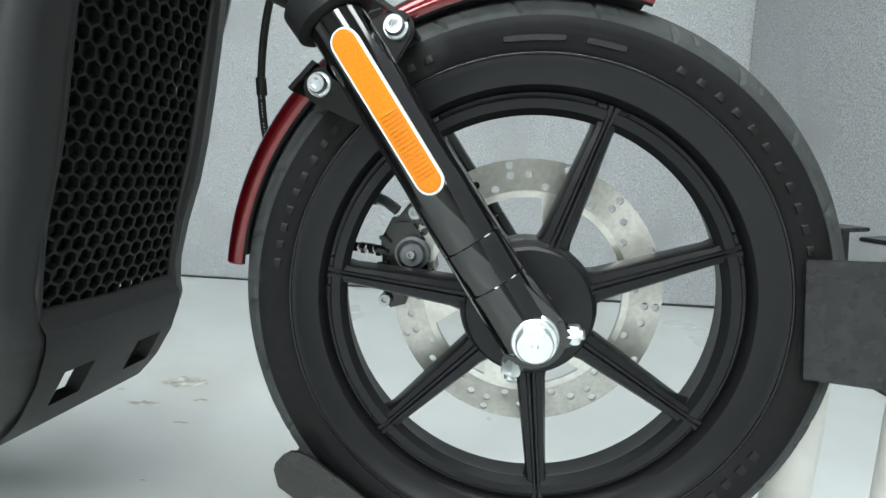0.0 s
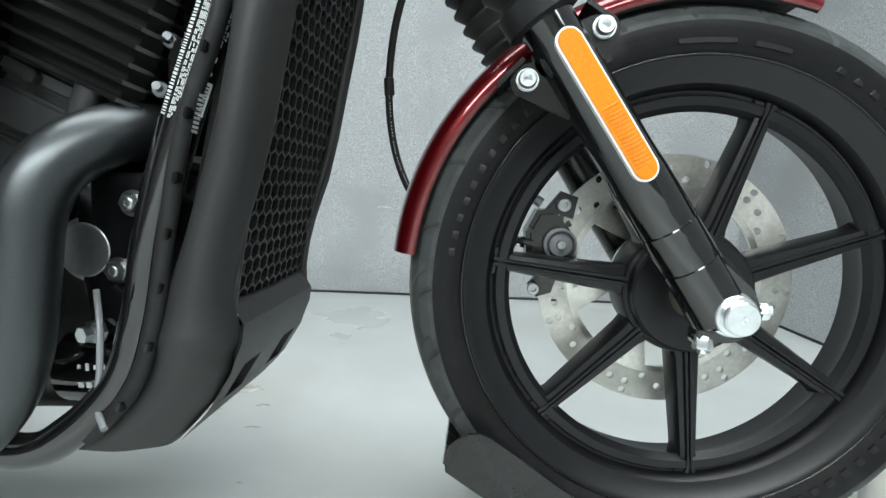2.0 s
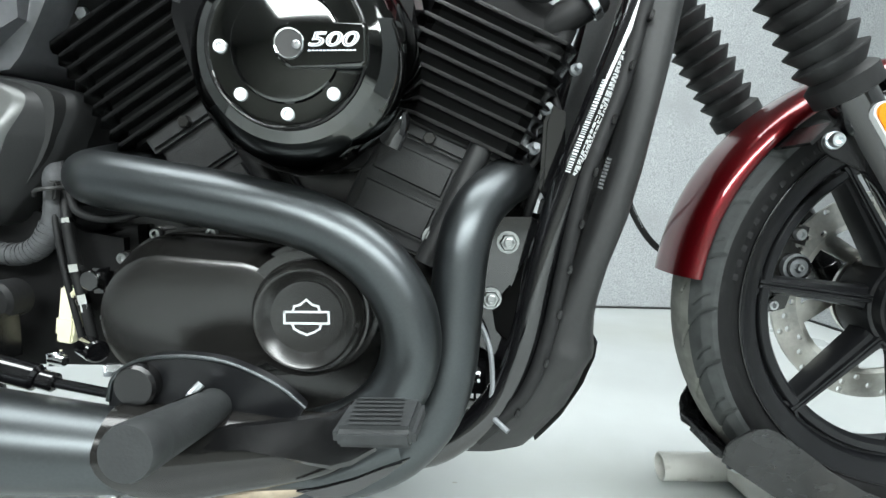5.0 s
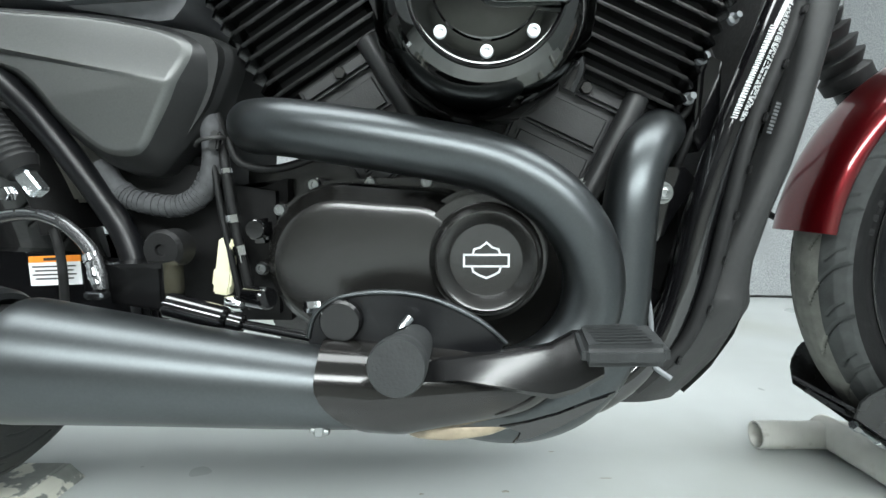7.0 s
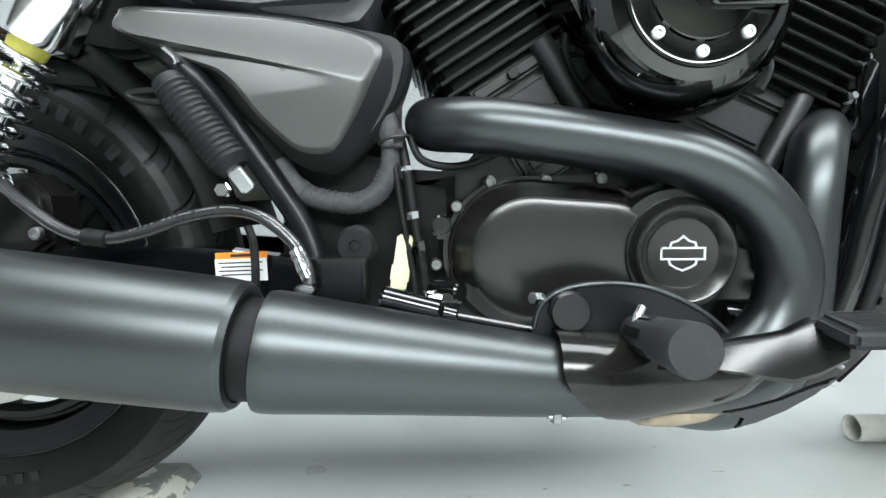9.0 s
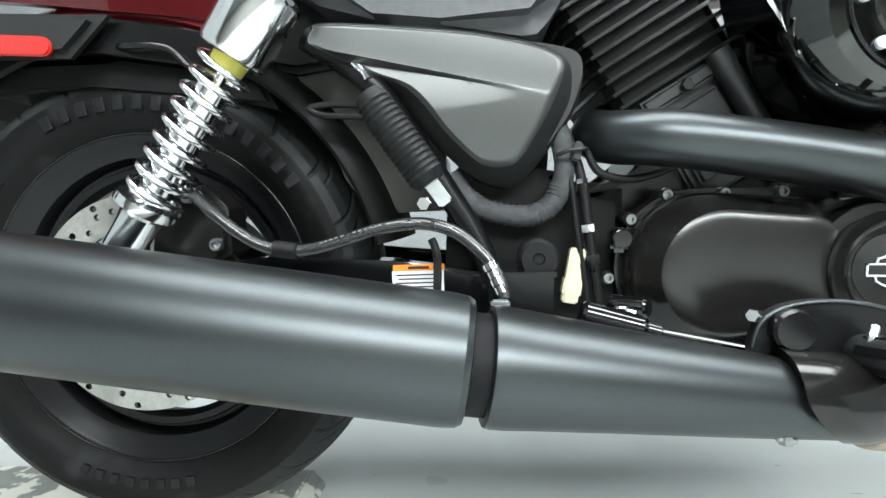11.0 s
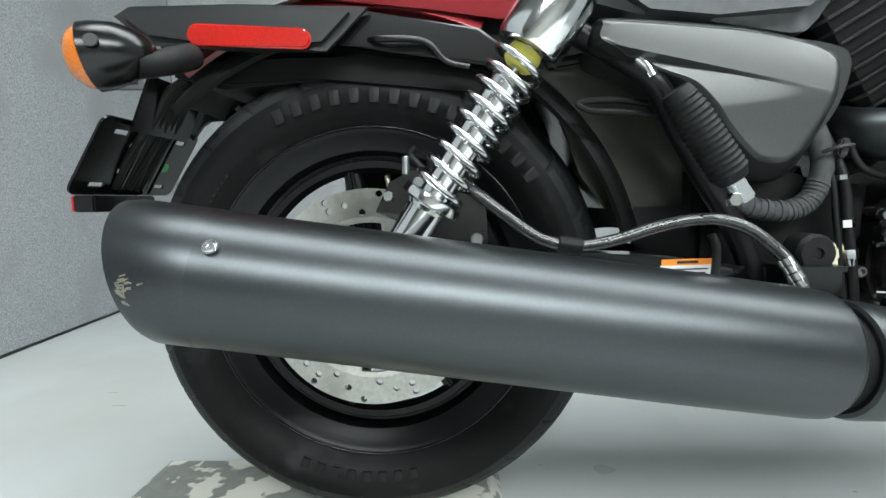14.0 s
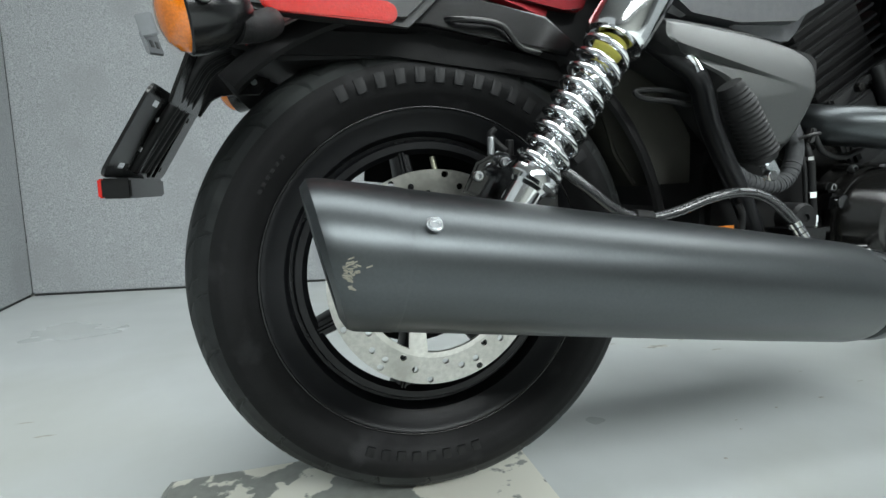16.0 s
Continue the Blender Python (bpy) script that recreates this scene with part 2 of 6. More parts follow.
def prism(bm, outline, y0, y1, bevel=0.0, m=None, mi=0, segments=2):
    """Pushes an outline in x, z from y0 to y1, with rounded edges."""
    m = m or Matrix.Identity(4)
    a = [bm.verts.new((x, y0, z)) for x, z in outline]
    b = [bm.verts.new((x, y1, z)) for x, z in outline]
    n = len(outline)
    faces = [bm.faces.new(a), bm.faces.new(b[::-1])]
    for k in range(n):
        faces.append(bm.faces.new((a[k], b[k], b[(k + 1) % n], a[(k + 1) % n])))
    for f in faces:
        f.material_index = mi
    verts = a + b
    if bevel:
        edges = list({e for f in faces[:2] for e in f.edges})
        got = bmesh.ops.bevel(bm, geom=edges, offset=bevel, segments=segments, affect="EDGES", clamp_overlap=True, material=mi)
        verts = list({v for v in verts if v.is_valid} | set(got["verts"]))
    bmesh.ops.transform(bm, matrix=m, verts=verts)
    return bm


def box(bm, size, m, bevel=0.0, mi=0, segments=2):
    got = bmesh.ops.create_cube(bm, size=1.0, matrix=Matrix.Diagonal((*size, 1)))
    verts = got["verts"]
    for f in {f for v in verts for f in v.link_faces}:
        f.material_index = mi
    if bevel:
        edges = list({e for v in verts for e in v.link_edges})
        got = bmesh.ops.bevel(bm, geom=edges, offset=bevel, segments=segments, affect="EDGES", clamp_overlap=True, material=mi)
        verts = list({v for v in verts if v.is_valid} | set(got["verts"]))
    bmesh.ops.transform(bm, matrix=m, verts=verts)
    return bm


def along(p0, p1, up=(0, 0, 1)):
    """A pose at p0 whose y axis runs to p1."""
    y = (Vector(p1) - Vector(p0)).normalized()
    z = Vector(up) - y * y.dot(Vector(up))
    if z.length < 1e-4:
        z = Vector((1, 0, 0)) - y * y.x
    z.normalize()
    x = y.cross(z)
    return Matrix.Translation(p0) @ Matrix((x, y, z)).transposed().to_4x4()


def rod(bm, p0, p1, r, r1=None, seg=20, edge=0.0, mi=0):
    """A cylinder or cone from p0 to p1 with a rounded rim."""
    r1 = r if r1 is None else r1
    h = (Vector(p1) - Vector(p0)).length
    e = edge
    prof = [(0, 0), (r - e, 0), (r, e), (r1, h - e), (r1 - e, h), (0, h)] if e else [(0, 0), (r, 0), (r1, h), (0, h)]
    return lathe(bm, prof, seg, along(p0, p1), mi=mi)


def circle(cx, cz, r, n=32, a0=0.0, a1=360.0):
    full = abs(a1 - a0) >= 360
    return [(cx + r * math.cos(radians(a0 + (a1 - a0) * k / (n if full else n - 1))), cz + r * math.sin(radians(a0 + (a1 - a0) * k / (n if full else n - 1)))) for k in range(n)]


def hull(points):
    """Outline round a set of x, z points, anticlockwise."""
    pts = sorted(set((round(x, 6), round(z, 6)) for x, z in points))
    def half(ps):
        out = []
        for p in ps:
            while len(out) > 1 and (out[-1][0] - out[-2][0]) * (p[1] - out[-2][1]) - (out[-1][1] - out[-2][1]) * (p[0] - out[-2][0]) <= 0:
                out.pop()
            out.append(p)
        return out[:-1]
    return half(pts) + half(pts[::-1])


def bolt(name, place, parent, r=0.007, h=0.006, mat=None, socket=True, normal=(0, -1, 0), washer=0.0, label=""):
    """A round-headed bolt with a hexagon socket, or a hexagon head; it stands out along normal."""
    bm = bmesh.new()
    m = along(place, Vector(place) + Vector(normal))
    if washer:
        lathe(bm, [(0, -0.001), (washer, -0.001), (washer, 0.0012), (0, 0.0012)], 24, m)
    if socket:
        lathe(bm, [(0, -0.001), (r, -0.001), (r, h * 0.7), (r * 0.85, h), (r * 0.5, h)], 20, m, caps=False)
        lathe(bm, [(r * 0.56, h - 0.0001), (r * 0.5, h * 0.3), (0, h * 0.3)], 6, m, caps=False)
    else:
        lathe(bm, [(0, -0.001), (r, -0.001), (r, h * 0.8), (r * 0.86, h), (0, h)], 6, m)
    return part(name, bm, mat or ZINC, parent, label)


def nut(name, place, parent, r, h, mat=None, normal=(0, -1, 0)):
    return bolt(name, place, parent, r, h, mat or ZINC, False, normal)


def drilled_ring(bm, r_in, r_out, y0, y1, cells, rows, hole, has_hole, per=4):
    """A flat ring with real round holes, cell by cell."""
    n = per * 4
    for y, flip in ((y0, False), (y1, True)):
        for i in range(cells):
            for j in range(rows):
                a0, a1 = 2 * math.pi * i / cells, 2 * math.pi * (i + 1) / cells
                q0, q1 = r_in + (r_out - r_in) * j / rows, r_in + (r_out - r_in) * (j + 1) / rows
                border = []
                for k in range(per):
                    border.append((a0 + (a1 - a0) * k / per, q0))
                for k in range(per):
                    border.append((a1, q0 + (q1 - q0) * k / per))
                for k in range(per):
                    border.append((a1 - (a1 - a0) * k / per, q1))
                for k in range(per):
                    border.append((a0, q1 - (q1 - q0) * k / per))
                outer = [bm.verts.new((q * math.cos(a), y, q * math.sin(a))) for a, q in border]
                if has_hole(i, j):
                    am, qm = (a0 + a1) / 2, (q0 + q1) / 2
                    c = Vector((qm * math.cos(am), y, qm * math.sin(am)))
                    inner, wall = [], []
                    for v in outer:
                        d = (v.co - c).normalized()
                        inner.append(bm.verts.new(c + d * hole))
                        wall.append(bm.verts.new(Vector((c.x, (y0 + y1) / 2, c.z)) + d * hole))
                    for k in range(n):
                        bm.faces.new((outer[k], outer[(k + 1) % n], inner[(k + 1) % n], inner[k]))
                        bm.faces.new((inner[k], inner[(k + 1) % n], wall[(k + 1) % n], wall[k]))
                else:
                    bm.faces.new(outer)
    bmesh.ops.remove_doubles(bm, verts=bm.verts[:], dist=0.00005)
    for r in (r_in, r_out):
        k = cells * per
        a = [bm.verts.new((r * math.cos(2 * math.pi * i / k), y0, r * math.sin(2 * math.pi * i / k))) for i in range(k)]
        b = [bm.verts.new((r * math.cos(2 * math.pi * i / k), y1, r * math.sin(2 * math.pi * i / k))) for i in range(k)]
        for i in range(k):
            bm.faces.new((a[i], a[(i + 1) % k], b[(i + 1) % k], b[i]))
    return bm


def text_bm(body, size, m, depth=0.0008, swell=0.0):
    """Letters of the built-in font as a bmesh."""
    cu = bpy.data.curves.new("letters", "FONT")
    cu.body, cu.size, cu.extrude, cu.align_x, cu.align_y = body, size, depth, "CENTER", "CENTER"
    cu.shear, cu.offset = 0.25, swell
    ob = new("letters", cu)
    bpy.context.view_layer.update()
    me = bpy.data.meshes.new_from_object(ob.evaluated_get(bpy.context.evaluated_depsgraph_get()))
    bpy.data.objects.remove(ob)
    bm = bmesh.new()
    bm.from_mesh(me)
    bmesh.ops.transform(bm, matrix=m, verts=bm.verts[:])
    return bm


SIDE = Matrix.Rotation(radians(90), 4, "X")  # turns a flat xy drawing to face the near side

# ---- the room ----
X0, X1, TURN = -1.25, 2.45, -3.64   # the partitions are turned to fit their foot lines in the camera's view


def back_y(x):
    return 1.765 + (x - X0) * math.tan(radians(TURN))


def structure(name, bm, mat, label, category, sharp=30):
    return tagged(part(name, bm, mat, None, "", sharp), label, category, kind="structure")


bm = bmesh.new()
box(bm, (11.0, 13.0, 0.1), pose(0.7, -2.15, -0.05))
floor = structure("floor", bm, FLOOR, "pale grey glossy epoxy garage floor with scuffs", "floor")
bm = bmesh.new()
box(bm, (11.0, 13.0, 0.1), pose(0.7, -2.15, CEILING_Z + 0.05))
structure("ceiling", bm, CEILING, "plain grey painted ceiling", "ceiling")
# unseen outer walls: dark to deepen reflections, the south one pale to be reflected
for name, size, at in (("wall_north", (11.0, 0.1, CEILING_Z), pose(0.7, 4.35, CEILING_Z / 2)), ("wall_south", (11.0, 0.1, CEILING_Z), pose(0.7, -7.2, CEILING_Z / 2)), ("wall_east", (0.1, 13.0, CEILING_Z), pose(6.25, -2.15, CEILING_Z / 2)), ("wall_west", (0.1, 13.0, CEILING_Z), pose(-4.85, -2.15, CEILING_Z / 2))):
    bm = bmesh.new()
    box(bm, size, at)
    pale = name == "wall_south"
    structure(name, bm, REFLECTED_WALL if pale else WALL, "unseen pale outer wall for the gloss to reflect" if pale else "unseen outer wall, dark to deepen reflections", "wall")


def partition(name, length, at, height=1.85):
    """A felt covered screen with a dark foot strip."""
    bm = bmesh.new()
    box(bm, (length, 0.06, height - 0.006), at @ pose(0, 0.03, height / 2 + 0.006), 0.004)
    ob = structure(name, bm, FELT, "mottled grey felt covered partition panel", "partition")
    bm = bmesh.new()
    box(bm, (length - 0.01, 0.05, 0.006), at @ pose(0, 0.03, 0.003))
    part("foot_strip", bm, INK, ob, "thin dark foot strip")
    return ob


partition("wall_back_partition", X1 - X0 + 0.01, pose((X0 + X1) / 2, back_y((X0 + X1) / 2), 0, 0, 0, TURN))
partition("wall_front_partition", 3.2, pose(X1 - 0.04, back_y(X1) - 1.6, 0, 0, 0, -87.5))
partition("wall_rear_partition", 3.2, pose(X0 + 1.6 * math.sin(radians(5.5)), 1.765 - 1.6 * math.cos(radians(5.5)), 0, 0, 0, 95.5))


def ceiling_light(x, y, wide):
    t = thing("ceiling_light", "white flat ceiling light panel with a frosted diffuser", "ceiling light", "ceiling lights", at=pose(x, y, CEILING_Z))
    bm = bmesh.new()
    box(bm, (LIGHT_LONG + 0.08, wide + 0.08, 0.05), pose(0, 0, -0.025), 0.004)
    part("frame", bm, WALL, t)
    bm = bmesh.new()
    box(bm, (LIGHT_LONG, wide + 0.01, 0.012), pose(0, 0, -0.054), 0.003)
    part("diffuser", bm, DIFFUSER, t, "glowing frosted diffuser")
    return t


for ly, watts, wide in LIGHTS:
    ceiling_light(LIGHT_X, ly, wide)


def floor_patch(x, y, w, d, seed):
    """A chipped patch where the coating is gone, a few tenths of a millimetre proud of the floor."""
    rnd = random.Random(seed)
    bm = bmesh.new()
    n = 26
    edge = [bm.verts.new((w * (0.6 + 0.6 * rnd.random()) * math.cos(2 * math.pi * k / n), d * (0.6 + 0.6 * rnd.random()) * math.sin(2 * math.pi * k / n), 0.0006)) for k in range(n)]
    bm.faces.new(edge)
    ob = part("floor_patch", bm, STAIN, floor, "", at=pose(x, y, 0.0004))
    return ob


for i, (x, y, w, d) in enumerate(((0.775, 0.56, 0.055, 0.03), (0.757, 0.446, 0.045, 0.011), (0.887, 0.381, 0.02, 0.004), (0.868, 0.478, 0.016, 0.008), (0.66, 0.5, 0.01, 0.004), (0.735, 0.07, 0.004, 0.003), (0.60, 0.02, 0.003, 0.002), (0.62, 0.05, 0.003, 0.002), (0.95, 0.2, 0.006, 0.002), (1.02, 0.12, 0.012, 0.002), (0.86, 0.08, 0.006, 0.004), (-0.6, 0.35, 0.02, 0.004), (-0.66, 0.42, 0.016, 0.003), (0.5, -0.05, 0.004, 0.003))):
    floor_patch(x, y, w, d, i)


SCR = (0.877, 1.074, 0.384)   # from x, to x, height
bm = bmesh.new()
rnd = random.Random(3)
x = SCR[0]
while x < SCR[1]:
    w = rnd.uniform(0.008, 0.02)
    box(bm, (w + 0.003, 0.0012, rnd.uniform(0.002, 0.006)), pose(x + w / 2, back_y(x + w / 2) - 0.0005, SCR[2] + rnd.gauss(0, 0.0015), 0, rnd.uniform(-6, 6), TURN))
    x += w
part("scratch", bm, STAIN, bpy.data.objects["wall_back_partition"], "torn scratch in the felt")

# ---- the motorcycle ----
bike = thing("motorcycle", "black cruiser motorcycle with deep red fenders, upright in a wheel chock", "motorcycle")
FRONT = pose(1.529, 0.045, 0.357, 0, 0, 1.4)   # front axle, slightly steered
REAR = pose(0.028, 0.0, 0.323)                # rear axle


def tyre(parent, half, side, sectors, shift, mats, lean, label, crown=0.0):
    """A tyre with cut grooves. half: (radius, y) from the bead to the crown; side: how many of these are sidewall."""
    dense = []
    for i in range(len(half) - 1):
        steps = 3 if i < side else 7
        for k in range(steps):
            t = k / steps
            dense.append((half[i][0] + (half[i + 1][0] - half[i][0]) * t, half[i][1] + (half[i + 1][1] - half[i][1]) * t, i >= side))
    dense.append((*half[-1], True))
    prof = dense + [(r, -y, s) for r, y, s in dense[-2::-1]]
    shoulder = abs(half[side][1])
    NA, NP = 1320, len(prof)
    verts, faces, mis = [], [], []
    pitch = 2 * math.pi / sectors
    for i in range(NA):
        a = 2 * math.pi * i / NA
        ca, sa = math.cos(a), math.sin(a)
        for r, y, tread in prof:
            d = 0.0
            if tread:
                s = y / shoulder
                u = 1 - abs(s)
                # slanting grooves, hooked near the crown, mirrored with half a step
                off = shift * (u ** 1.6) + (0.5 * pitch if s > 0 else 0)
                w = ((a - off) % pitch) - pitch / 2
                if 0.0 < u < 0.78:
                    d = max(d, 0.0042 * min(1.0, max(0.0, 1.6 - abs(w) * r / 0.0019)) * min(1, u / 0.05))
                w2 = ((a - off * lean + 0.3 * pitch) % pitch) - pitch / 2
                if 0.10 < u < 0.42:
                    d = max(d, 0.0026 * min(1.0, max(0.0, 1.5 - abs(w2) * r / 0.0014)))
            verts.append(((r - d) * ca, y, (r - d) * sa))
    for i in range(NA):
        for j in range(NP - 1):
            b0, b1 = i * NP, ((i + 1) % NA) * NP
            faces.append((b0 + j, b0 + j + 1, b1 + j + 1, b1 + j))
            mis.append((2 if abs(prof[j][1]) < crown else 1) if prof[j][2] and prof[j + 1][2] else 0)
    me = bpy.data.meshes.new("tyre")
    me.from_pydata(verts, [], faces)
    for m in mats:
        me.materials.append(m)
    me.polygons.foreach_set("material_index", mis)
    me.polygons.foreach_set("use_smooth", [True] * len(faces))
    me.set_sharp_from_angle(angle=radians(50))
    ob = new("tyre", me)
    ob.parent = parent
    return tagged(ob, label)


def ring_marks(name, parent, r, y, a0, a1, widths, height, mat, label="", slope=0.0):
    """Raised marks in a row round the sidewall, in place of brand lettering, each a part of its own; every other width is a gap."""
    total = sum(widths)
    a = a0
    for i, w in enumerate(widths):
        da = (a1 - a0) * w / total
        if i % 2 == 0:
            bm = bmesh.new()
            out = []
            n = 6
            for q, sweep in ((r - height / 2, range(n + 1)), (r + height / 2, range(n, -1, -1))):
                out += [(q * math.cos(radians(a + da * (0.04 + 0.92 * k / n))), q * math.sin(radians(a + da * (0.04 + 0.92 * k / n)))) for k in sweep]
            prism(bm, out, y - 0.0005, y + 0.003, 0.0007, segments=1)
            part(name, bm, mat, parent, label)
        a += da


def spoke_mesh(r0, r1, w0, w1, y_face, y_back):
    """A cast spoke along +x: a raised centre rib, flanks falling away, flared at both ends, and a tab on the rim."""
    bm = bmesh.new()
    rings = []
    n = 14
    for i in range(n + 1):
        t = i / n
        r = r0 + (r1 - r0) * t
        w = w0 + (w1 - w0) * min(1, t * 1.15) + 0.018 * max(0, (t - 0.86) / 0.14) ** 2 + 0.010 * max(0, (0.12 - t) / 0.12)
        f = y_face - 0.004 * (1 - t)
        rib = 0.28
        sec = [(-w / 2, y_back), (-w / 2, f + 0.010), (-w * 0.40, f + 0.005), (-w * rib / 2 - 0.001, f + 0.004), (-w * rib / 2, f), (-0.0012, f), (0, f + 0.0022), (0.0012, f), (w * rib / 2, f), (w * rib / 2 + 0.001, f + 0.004), (w * 0.40, f + 0.005), (w / 2, f + 0.010), (w / 2, y_back)]
        rings.append([bm.verts.new((r, y, z)) for z, y in sec])
    for i in range(n):
        for k in range(len(rings[0])):
            k2 = (k + 1) % len(rings[0])
            bm.faces.new((rings[i][k], rings[i][k2], rings[i + 1][k2], rings[i + 1][k]))
    bm.faces.new(rings[0][::-1])
    bm.faces.new(rings[-1])
    return bm


def wheel(name, at, rim, spoke, spoke_from, angle, label):
    """A seven spoke cast wheel: the rim is the part, its pieces hang under it."""
    bm = bmesh.new()
    lathe(bm, rim, 160, closed=True)
    w = part(name, bm, RIM, bike, label, 30, at)
    first = None
    for k in range(7):
        m = Matrix.Rotation(-radians(angle + k * 360 / 7), 4, "Y")
        if first is None:
            first = part("spoke", spoke_mesh(*spoke), RIM, w, "", 30, m)
        else:
            ob = new("spoke", first.data)
            ob.parent, ob.matrix_basis = w, m
    return w


def barrel(half, back):
    """Closes a near-side rim profile: the inside widens towards the far side."""
    return half + [(half[-1][0] + back, 0.0), (half[-1][0] + back * 1.3, -half[0][1] - 0.004), (half[0][0] + 0.008, -half[0][1] - 0.008), (half[0][0] + 0.008, -half[0][1]), (half[0][0], -half[0][1])]


front = wheel("front_wheel", FRONT, barrel([(0.222, -0.030), (0.2320, -0.0385), (0.2325, -0.0425), (0.2300, -0.0445), (0.2265, -0.0435), (0.2245, -0.0415), (0.2070, -0.0345), (0.2035, -0.0300), (0.2020, -0.0215), (0.1985, -0.0205), (0.1972, -0.0262), (0.1955, -0.0278), (0.1870, -0.0272), (0.1850, -0.0245), (0.1832, -0.0225), (0.1815, -0.0200)], 0.010), (0.052, 0.2005, 0.030, 0.0195, -0.0285, 0.004), 0, -85, "satin black seven-spoke cast front wheel")
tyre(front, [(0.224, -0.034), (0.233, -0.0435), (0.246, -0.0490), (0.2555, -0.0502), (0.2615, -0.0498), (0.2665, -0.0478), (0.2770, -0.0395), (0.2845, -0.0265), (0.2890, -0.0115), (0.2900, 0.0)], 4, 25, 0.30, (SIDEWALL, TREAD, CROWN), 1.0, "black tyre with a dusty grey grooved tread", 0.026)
ring_marks("raised_mark", front, 0.2475, -0.0488, 62, 14, [0.62, 0.55, 0.62, 0.55, 0.62, 0.55, 0.62, 0.55, 0.62, 0.55, 0.62, 0.55, 0.62, 0.55, 0.62, 0.55, 0.62, 0.55, 0.62, 0.55, 0.62], 0.009, DARK_LETTER, "faint raised sidewall mark")
ring_marks("raised_mark", front, 0.2475, -0.0488, 172, 112, [0.62, 0.55, 0.62, 0.55, 0.62, 0.55, 0.62, 0.55, 0.62, 0.55, 0.62, 0.55, 0.62, 0.55, 0.62, 0.55, 0.62, 0.55, 0.62, 0.55, 0.62, 0.55, 0.62, 0.55, 0.62, 0.55, 0.62, 0.55, 0.62], 0.011, DARK_LETTER, "faint raised sidewall mark")
ring_marks("raised_mark", front, 0.2475, -0.0488, -62, -30, [0.6, 0.45, 0.6, 0.45, 0.6, 0.45, 0.6, 0.45, 0.6, 0.45, 0.6, 0.45, 0.6, 0.45, 0.6], 0.013, LETTER, "raised grey sidewall mark")
for a0, a1 in ((98, 84), (81, 72)):
    ring_marks("size_panel", front, 0.247, -0.0484, a0, a1, [1], 0.012, DARK_LETTER, "slightly raised size panel on the sidewall")
bm = bmesh.new()
lathe(bm, [(0.2318 + 0.0016 * math.cos(radians(a)), -0.0440 + 0.0016 * math.sin(radians(a))) for a in range(0, 360, 45)], 160, closed=True)
part("rim_lip", bm, SATIN, front, "glossy rim lip", 60)
bm = bmesh.new()
lathe(bm, [(0.0, -0.047), (0.058, -0.047), (0.0605, -0.0445), (0.0610, -0.032), (0.0645, -0.030), (0.066, -0.027), (0.066, 0.02), (0.05, 0.045), (0.0, 0.045)], 72)
part("hub", bm, RIM, front, "round satin black hub", 30)
bm = bmesh.new()
lathe(bm, [(0.010, -0.062), (0.022, -0.062), (0.024, -0.055), (0.024, -0.046), (0.010, -0.046)], 40, closed=True)
part("spacer", bm, BRASS, front, "brown grease-stained spacer collar", 30)


def brake_disc(parent, y, r_out, r_band, r_hub, cells, arms, label):
    bm = bmesh.new()
    drilled_ring(bm, r_band, r_out, y, y + 0.005, cells, 3, 0.0042, lambda i, j: i % 3 == j or (i % 6 == 5 and j == 1))
    d = part("brake_disc", bm, DISC, parent, label, 40)
    for k in range(arms):
        bm = bmesh.new()
        a = 360 / arms * k
        inner = circle(0, 0, r_hub, 6, a - 360 / arms * 0.20, a + 360 / arms * 0.20)
        outer = circle(0, 0, r_band + 0.003, 6, a + 360 / arms * 0.38, a + 360 / arms * 0.14)
        prism(bm, inner + outer, y + 0.0005, y + 0.0045, 0.0008)
        part("carrier_arm", bm, STEEL, d)
    bm = bmesh.new()
    lathe(bm, [(r_hub + 0.004, y), (r_hub + 0.004, y + 0.005), (r_hub - 0.022, y + 0.005), (r_hub - 0.022, y)], 60, closed=True)
    lathe(bm, [(r_band + 0.003, y + 0.0003), (r_band + 0.003, y + 0.0047), (r_band - 0.007, y + 0.0047), (r_band - 0.007, y + 0.0003)], 90, closed=True)
    part("carrier", bm, STEEL, d, "steel carrier with curved arms")
    return d


brake_disc(front, 0.032, 0.1440, 0.1105, 0.058, 42, 6, "drilled steel front brake disc")

REAR_RIM = [(0.190, -0.050), (0.2015, -0.0585), (0.2030, -0.0625), (0.2005, -0.0645), (0.1970, -0.0630), (0.1945, -0.0600), (0.1760, -0.0500), (0.1725, -0.0440), (0.1710, -0.0330), (0.1670, -0.0320), (0.1655, -0.0380), (0.1640, -0.0400), (0.1560, -0.0395), (0.1540, -0.0360), (0.1520, -0.0335), (0.1500, -0.0300)]
rear = wheel("rear_wheel", REAR, barrel([(r * 1.033, y + 0.016) for r, y in REAR_RIM], 0.012), (0.050, 0.1735, 0.032, 0.022, -0.020, 0.014), 0, 102, "satin black cast rear wheel")
tyre(rear, [(0.201, -0.040), (0.2110, -0.0475), (0.2280, -0.0610), (0.246, -0.0670), (0.260, -0.0650), (0.2700, -0.0600), (0.279, -0.0505), (0.2875, -0.0345), (0.2935, -0.0165), (0.296, 0.0)], 4, 25, 0.30, (SIDEWALL, REAR_TREAD), 1.0, "black rear tyre with raised sidewall marks")
ring_marks("raised_mark", rear, 0.2430, -0.0668, 118, 36, [0.6, 0.4] * 14 + [0.6], 0.017, LETTER, "raised grey sidewall mark")
